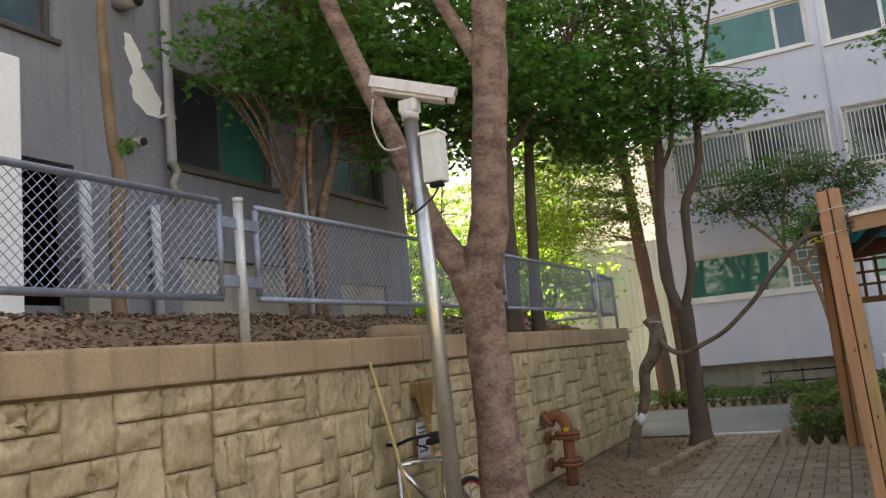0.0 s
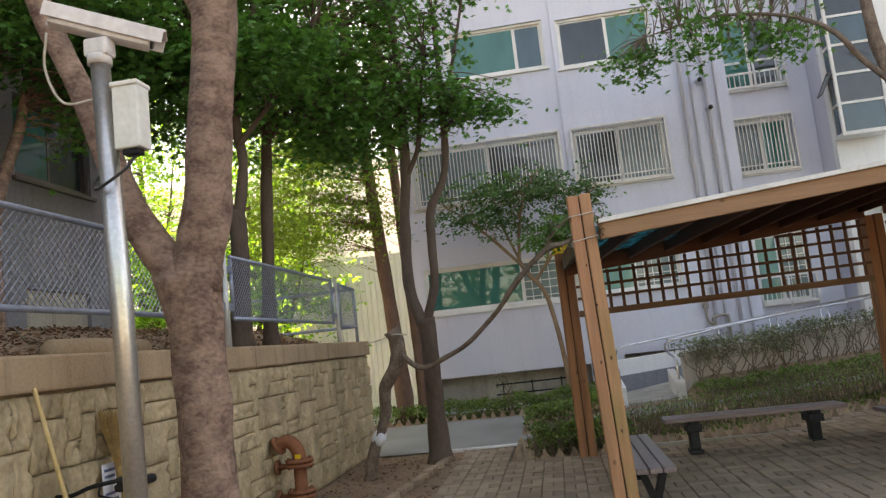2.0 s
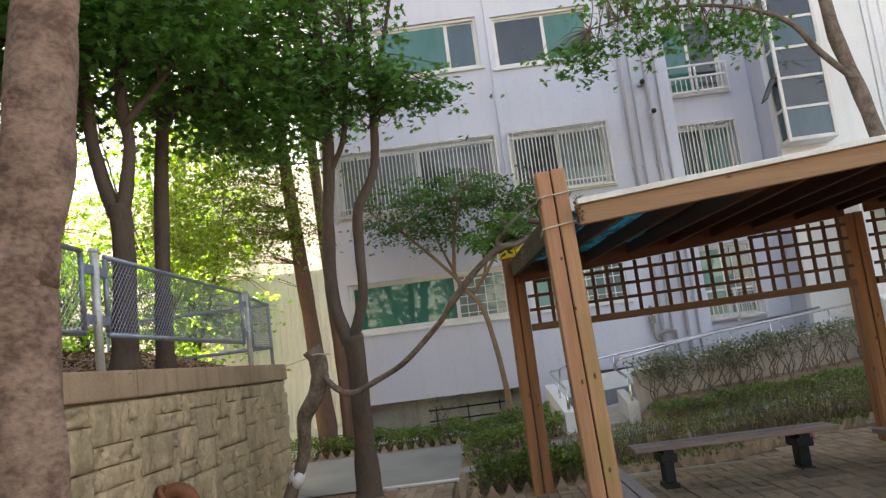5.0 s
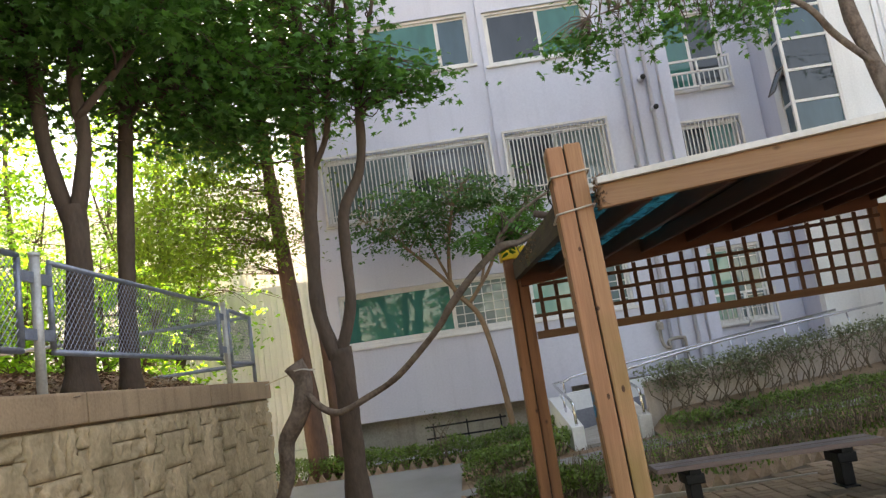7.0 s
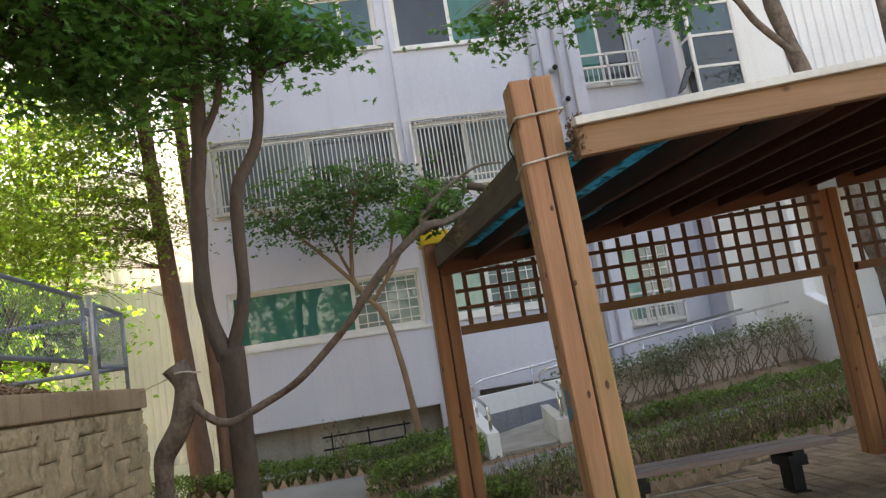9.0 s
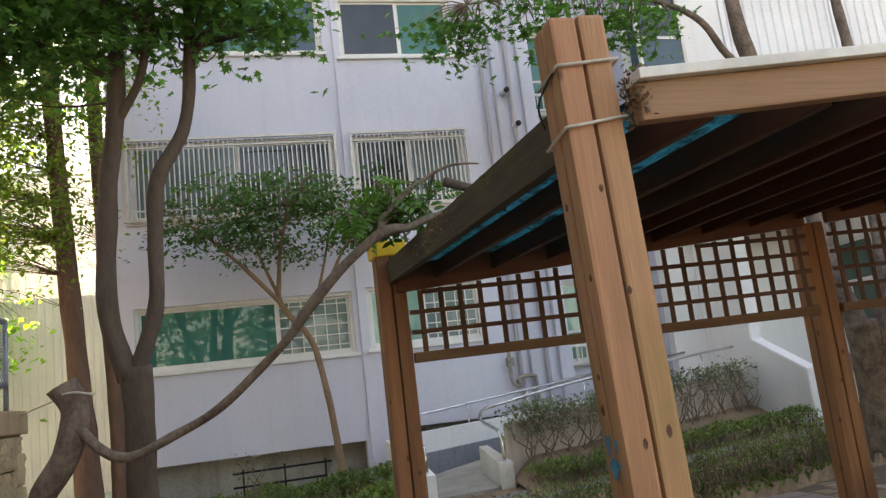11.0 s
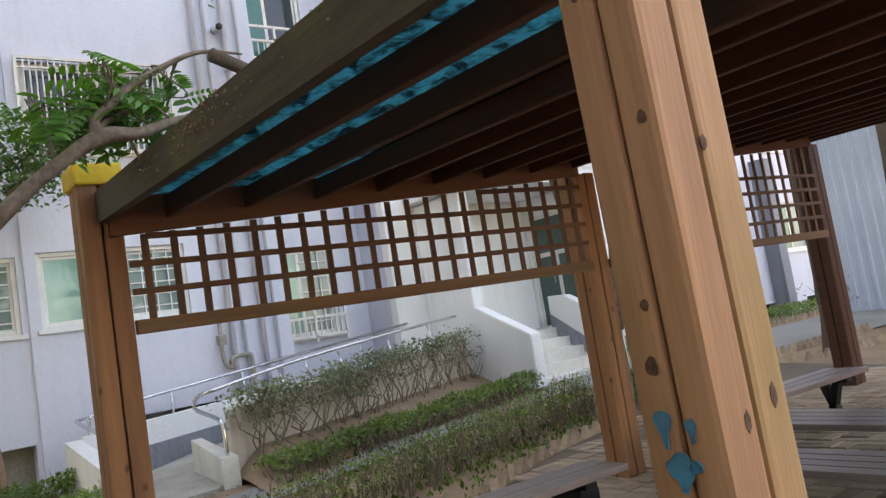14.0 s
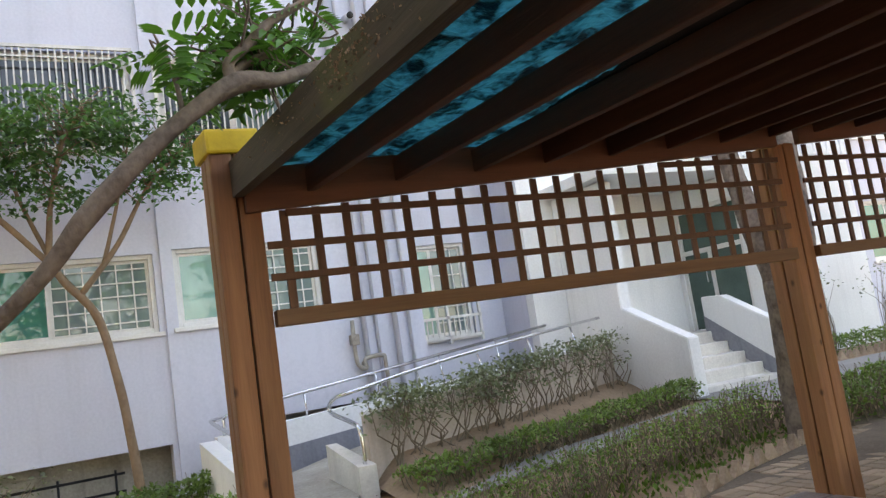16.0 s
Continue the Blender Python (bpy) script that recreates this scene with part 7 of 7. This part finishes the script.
# ---- pieces of edges, walls and pavement ----
def edging():
    """Toothed brick edging along the planting beds."""
    prof = [(-0.088, 0.0), (-0.084, 0.028), (-0.058, 0.052), (-0.030, 0.098), (-0.008, 0.150), (0.008, 0.150), (0.030, 0.098), (0.058, 0.052), (0.084, 0.028), (0.088, 0.0)]
    m = len(prof)
    v = [(x, -0.03, z - 0.03) for x, z in prof] + [(x * 0.93, 0.03, (z - 0.03) * 0.97) for x, z in prof]
    f = [tuple(range(m))[::-1], tuple(range(m, 2 * m))] + [(i, (i + 1) % m, m + (i + 1) % m, m + i) for i in range(m)]
    me = bpy.data.meshes.new("edging_stone")
    me.from_pydata(v, [], f)
    me.materials.append(M_SCALLOP)
    rng = random.Random(6)
    lines = [[(-0.58, 12.5), (-0.55, 11.2)], BED_EDGE[:8], [(-4.6, 15.95), (-0.6, 15.7)], [(7.9, 15.6), (20.0, 15.6)], [(4.7, 13.62), (5.6, 13.68)],
             [(8.95, 12.8), (9.6, 12.35), (11.0, 12.25), (12.5, 12.4)], [(9.0, 12.9), (10.4, 12.93), (12.4, 12.93)]]
    for ln in lines:
        for (ax, ay), (bx, by) in zip(ln, ln[1:]):
            d = Vector((bx - ax, by - ay))
            cnt = int(d.length / 0.175)
            for k in range(cnt):
                t = (k + 0.5) / cnt
                x, y = ax + d.x * t, ay + d.y * t
                ob = new("edging_stone", me)
                ob.matrix_world = Matrix.Translation((x, y, gz(x, y))) @ Matrix.Rotation(math.atan2(d.y, d.x) + rng.gauss(0, 0.05), 4, "Z") @ Matrix.Rotation(rng.gauss(0, 0.07), 4, "X")
                tagged(ob, "scalloped terracotta edging stone set in soil", "edging stone", group="scalloped bed edging")


edging()
tagged(box("kerb_1", (-1.6, 12.50, -0.05), (-0.62, 12.60, 0.03), M_FRAME, bevel=0.01), "pale kerb strip at the end of the paving", "kerb", kind="structure")
kb = box("kerb_3", (6.5, -0.05, -0.1), (9.0, 0.05, 0.235), M_FRAME, bevel=0.01, m=Matrix.Translation((0, 12.62, 0)))
for kv in kb.data.vertices:
    kv.co.y += 0.132 * (kv.co.x - 6.5)
tagged(kb, "pale kerb strip between the paving and the road", "kerb", kind="structure")
tagged(box("kerb_2", (1.1, 10.86, -0.05), (3.2, 10.91, 0.105), M_KERB, bevel=0.01), "thin concrete kerb behind the bench", "kerb", kind="structure")


def soil_kerb():
    """A broken row of bricks along the dirt strip."""
    rng = random.Random(9)
    bm = bmesh.new()
    add_box(bm, (-0.10, -0.045, -0.02), (0.10, 0.045, 0.055), 0.012)
    me = bpy.data.meshes.new("brick")
    bm.to_mesh(me)
    bm.free()
    me.materials.append(M_SCALLOP)
    for k in range(22):
        t = k / 21
        x, y = -1.80 + 0.28 * t, 9.2 + 2.6 * t
        ob = new("brick", me)
        ob.matrix_world = Matrix.Translation((x, y, gz(x, y) + 0.01 * rng.random())) @ Matrix.Rotation(radians(80) + rng.gauss(0, 0.22), 4, "Z") @ Matrix.Rotation(rng.gauss(0, 0.12), 4, "X") @ Matrix.Diagonal((0.62, 1, 1, 1))
        tagged(ob, "worn brick edging the dirt strip", "brick", group="bricks along the dirt strip")


soil_kerb()


def wall_stones():
    """Irregular coursed blocks with rough hewn faces, cast into the retaining wall."""
    rng = random.Random(12)
    cell = 0.155
    y_start, cols, rows = -0.9, 92, 10
    joint, split = 3.497, 28  # the wall's movement joint, and the column that starts beside it
    h = 1.515 / rows
    taken = [[False] * cols for _ in range(rows)]
    shapes = [(2, 2), (2, 1), (1, 2), (3, 2), (2, 2), (3, 1), (1, 1), (2, 3), (1, 2)]
    count = 0
    rest_v, rest_f = [], []
    for r in range(rows):
        for c in range(cols):
            if taken[r][c]:
                continue
            opts = shapes[:]
            rng.shuffle(opts)
            for w, t in opts + [(1, 1)]:
                if c + w <= cols and r + t <= rows and not c < split < c + w and not any(taken[r + j][c + i] for i in range(w) for j in range(t)):
                    break
            for i in range(w):
                for j in range(t):
                    taken[r + j][c + i] = True
            y0, y1 = y_start + c * cell, y_start + (c + w) * cell
            if y0 > 13.2:
                continue
            y1 = min(y1, 13.29)
            if c == split:
                y0 = joint + 0.011
            if c + w == split:
                y1 = joint - 0.011
            z0, z1 = 0.005 + r * h, 0.005 + (r + t) * h
            g = 0.003
            nu, nv = 10, 8
            lean = rng.choice((-1, 1)) * rng.uniform(0.5, 1.2)
            q = Vector((y0 * 3.7, z0 * 5.1, count))
            v, f = [], []
            for b in range(nv + 1):
                for a in range(nu + 1):
                    u_, v_ = a / nu, b / nv
                    edge = a in (0, nu) or b in (0, nv)
                    x = WX - 0.010 if edge else WX + 0.010 + 0.012 * noise.noise(q + Vector((u_ * w * 2.3, v_ * t * 2.3, 0))) + 0.050 * (0.40 - abs(noise.noise(q + Vector(((u_ * w + lean * v_ * t) * 2.6, (v_ * t - lean * u_ * w) * 0.9, 5))) * 1.8))
                    iu, iv = (u_ if edge else 0.03 + 0.94 * (a - 1) / (nu - 2)), (v_ if edge else 0.03 + 0.94 * (b - 1) / (nv - 2))
                    v.append((x, y0 + g + (y1 - y0 - 2 * g) * iu, z0 + g + (z1 - z0 - 2 * g) * iv))
            for b in range(nv):
                for a in range(nu):
                    k = b * (nu + 1) + a
                    f.append((k, k + 1, k + nu + 2, k + nu + 1))
            rim = [a for a in range(nu + 1)] + [(b + 1) * (nu + 1) + nu for b in range(nv)] + [nv * (nu + 1) + a for a in range(nu - 1, -1, -1)] + [b * (nu + 1) for b in range(nv - 1, 0, -1)]
            k0 = len(v)
            v += [(WX - 0.025, v[i][1], v[i][2]) for i in rim]
            for i in range(len(rim)):
                f.append((rim[(i + 1) % len(rim)], rim[i], k0 + i, k0 + (i + 1) % len(rim)))
            if 2.0 < y0 and count < 300:
                count += 1
                mesh_ob("stone", v, f, M_BLOCK, WALL, smooth=True)
            else:
                s = len(rest_v)
                rest_v += v
                rest_f += [tuple(i + s for i in w_) for w_ in f]
    ob = mesh_ob("stones", rest_v, rest_f, M_BLOCK, WALL, smooth=True)
    ob["kind"] = "stuff"


wall_stones()


def pavement():
    """Rectangular block pavers laid in a basket pattern."""
    base = tagged(sheet("pavement", -1.35, 9.0, -3.0, 10.97, 0.006, M_SAND), "brown-grey block paving of the courtyard", "pavement", kind="structure")
    ext = tagged(sheet("pavement_2", -1.35, -0.65, 10.98, 12.48, 0.006, M_SAND), "brown-grey block paving beside the hedge", "pavement", kind="structure")
    v, f = [], []
    for i in range(41):
        x = 1.0 + 0.2 * i
        for y in (10.975, bed_y(x) - 0.04):
            v.append((x, y, gz(x, y) + 0.006))
        if i:
            f.append((2 * i - 2, 2 * i, 2 * i + 1, 2 * i - 1))
    tagged(mesh_ob("pavement_3", v, f, M_SAND), "block paving up to the planting bed", "pavement", kind="structure")
    rng = random.Random(15)
    bm = bmesh.new()
    add_box(bm, (-0.109, -0.053, -0.02), (0.109, 0.053, 0.024))
    es = [e for e in bm.edges if all(v.co.z > 0 for v in e.verts)]
    bmesh.ops.bevel(bm, geom=es, offset=0.007, segments=1, affect="EDGES")
    me = bpy.data.meshes.new("paver")
    bm.to_mesh(me)
    me.materials.append(M_PAVER)
    tv = [v.co.copy() for v in bm.verts]
    bm.verts.index_update()
    tf = [[v.index for v in fc.verts] for fc in bm.faces]
    bm.free()
    P = 0.225
    singles = 0
    rv, rf = [], []
    for j in range(int(15.95 / P)):
        for i in range(int(10.3 / P)):
            cx, cy = -1.35 + (i + 0.5) * P, -3.0 + (j + 0.5) * P
            if (cy > 10.9 and cx > -0.72 and (cx < 1.1 or cy > bed_y(cx) - 0.16)) or (cy > 12.4 and cx < 0) or cy < -2.9:
                continue
            flip = (i + j) % 2
            for s in (-1, 1):
                x, y = (cx, cy + s * P / 4) if not flip else (cx + s * P / 4, cy)
                tilt = (rng.gauss(0, 0.010), rng.gauss(0, 0.010))
                m = Matrix.Translation((x, y, gz(x, y) + rng.uniform(-0.004, 0.004))) @ Matrix.Rotation(rng.gauss(0, 0.012) + (radians(90) if flip else 0), 4, "Z") @ Matrix.Rotation(tilt[0], 4, "X") @ Matrix.Rotation(tilt[1], 4, "Y")
                if -1.1 < x < 1.4 and 8.6 < y < 11.6 and singles < 300:
                    singles += 1
                    ob = new("paver", me)
                    ob.parent = base
                    ob.matrix_basis = m
                else:
                    k = len(rv)
                    rv += [m @ q for q in tv]
                    rf += [tuple(a + k for a in q) for q in tf]
    ob = mesh_ob("pavers", rv, rf, M_PAVER_REST, base)
    ob["kind"] = "stuff"


pavement()
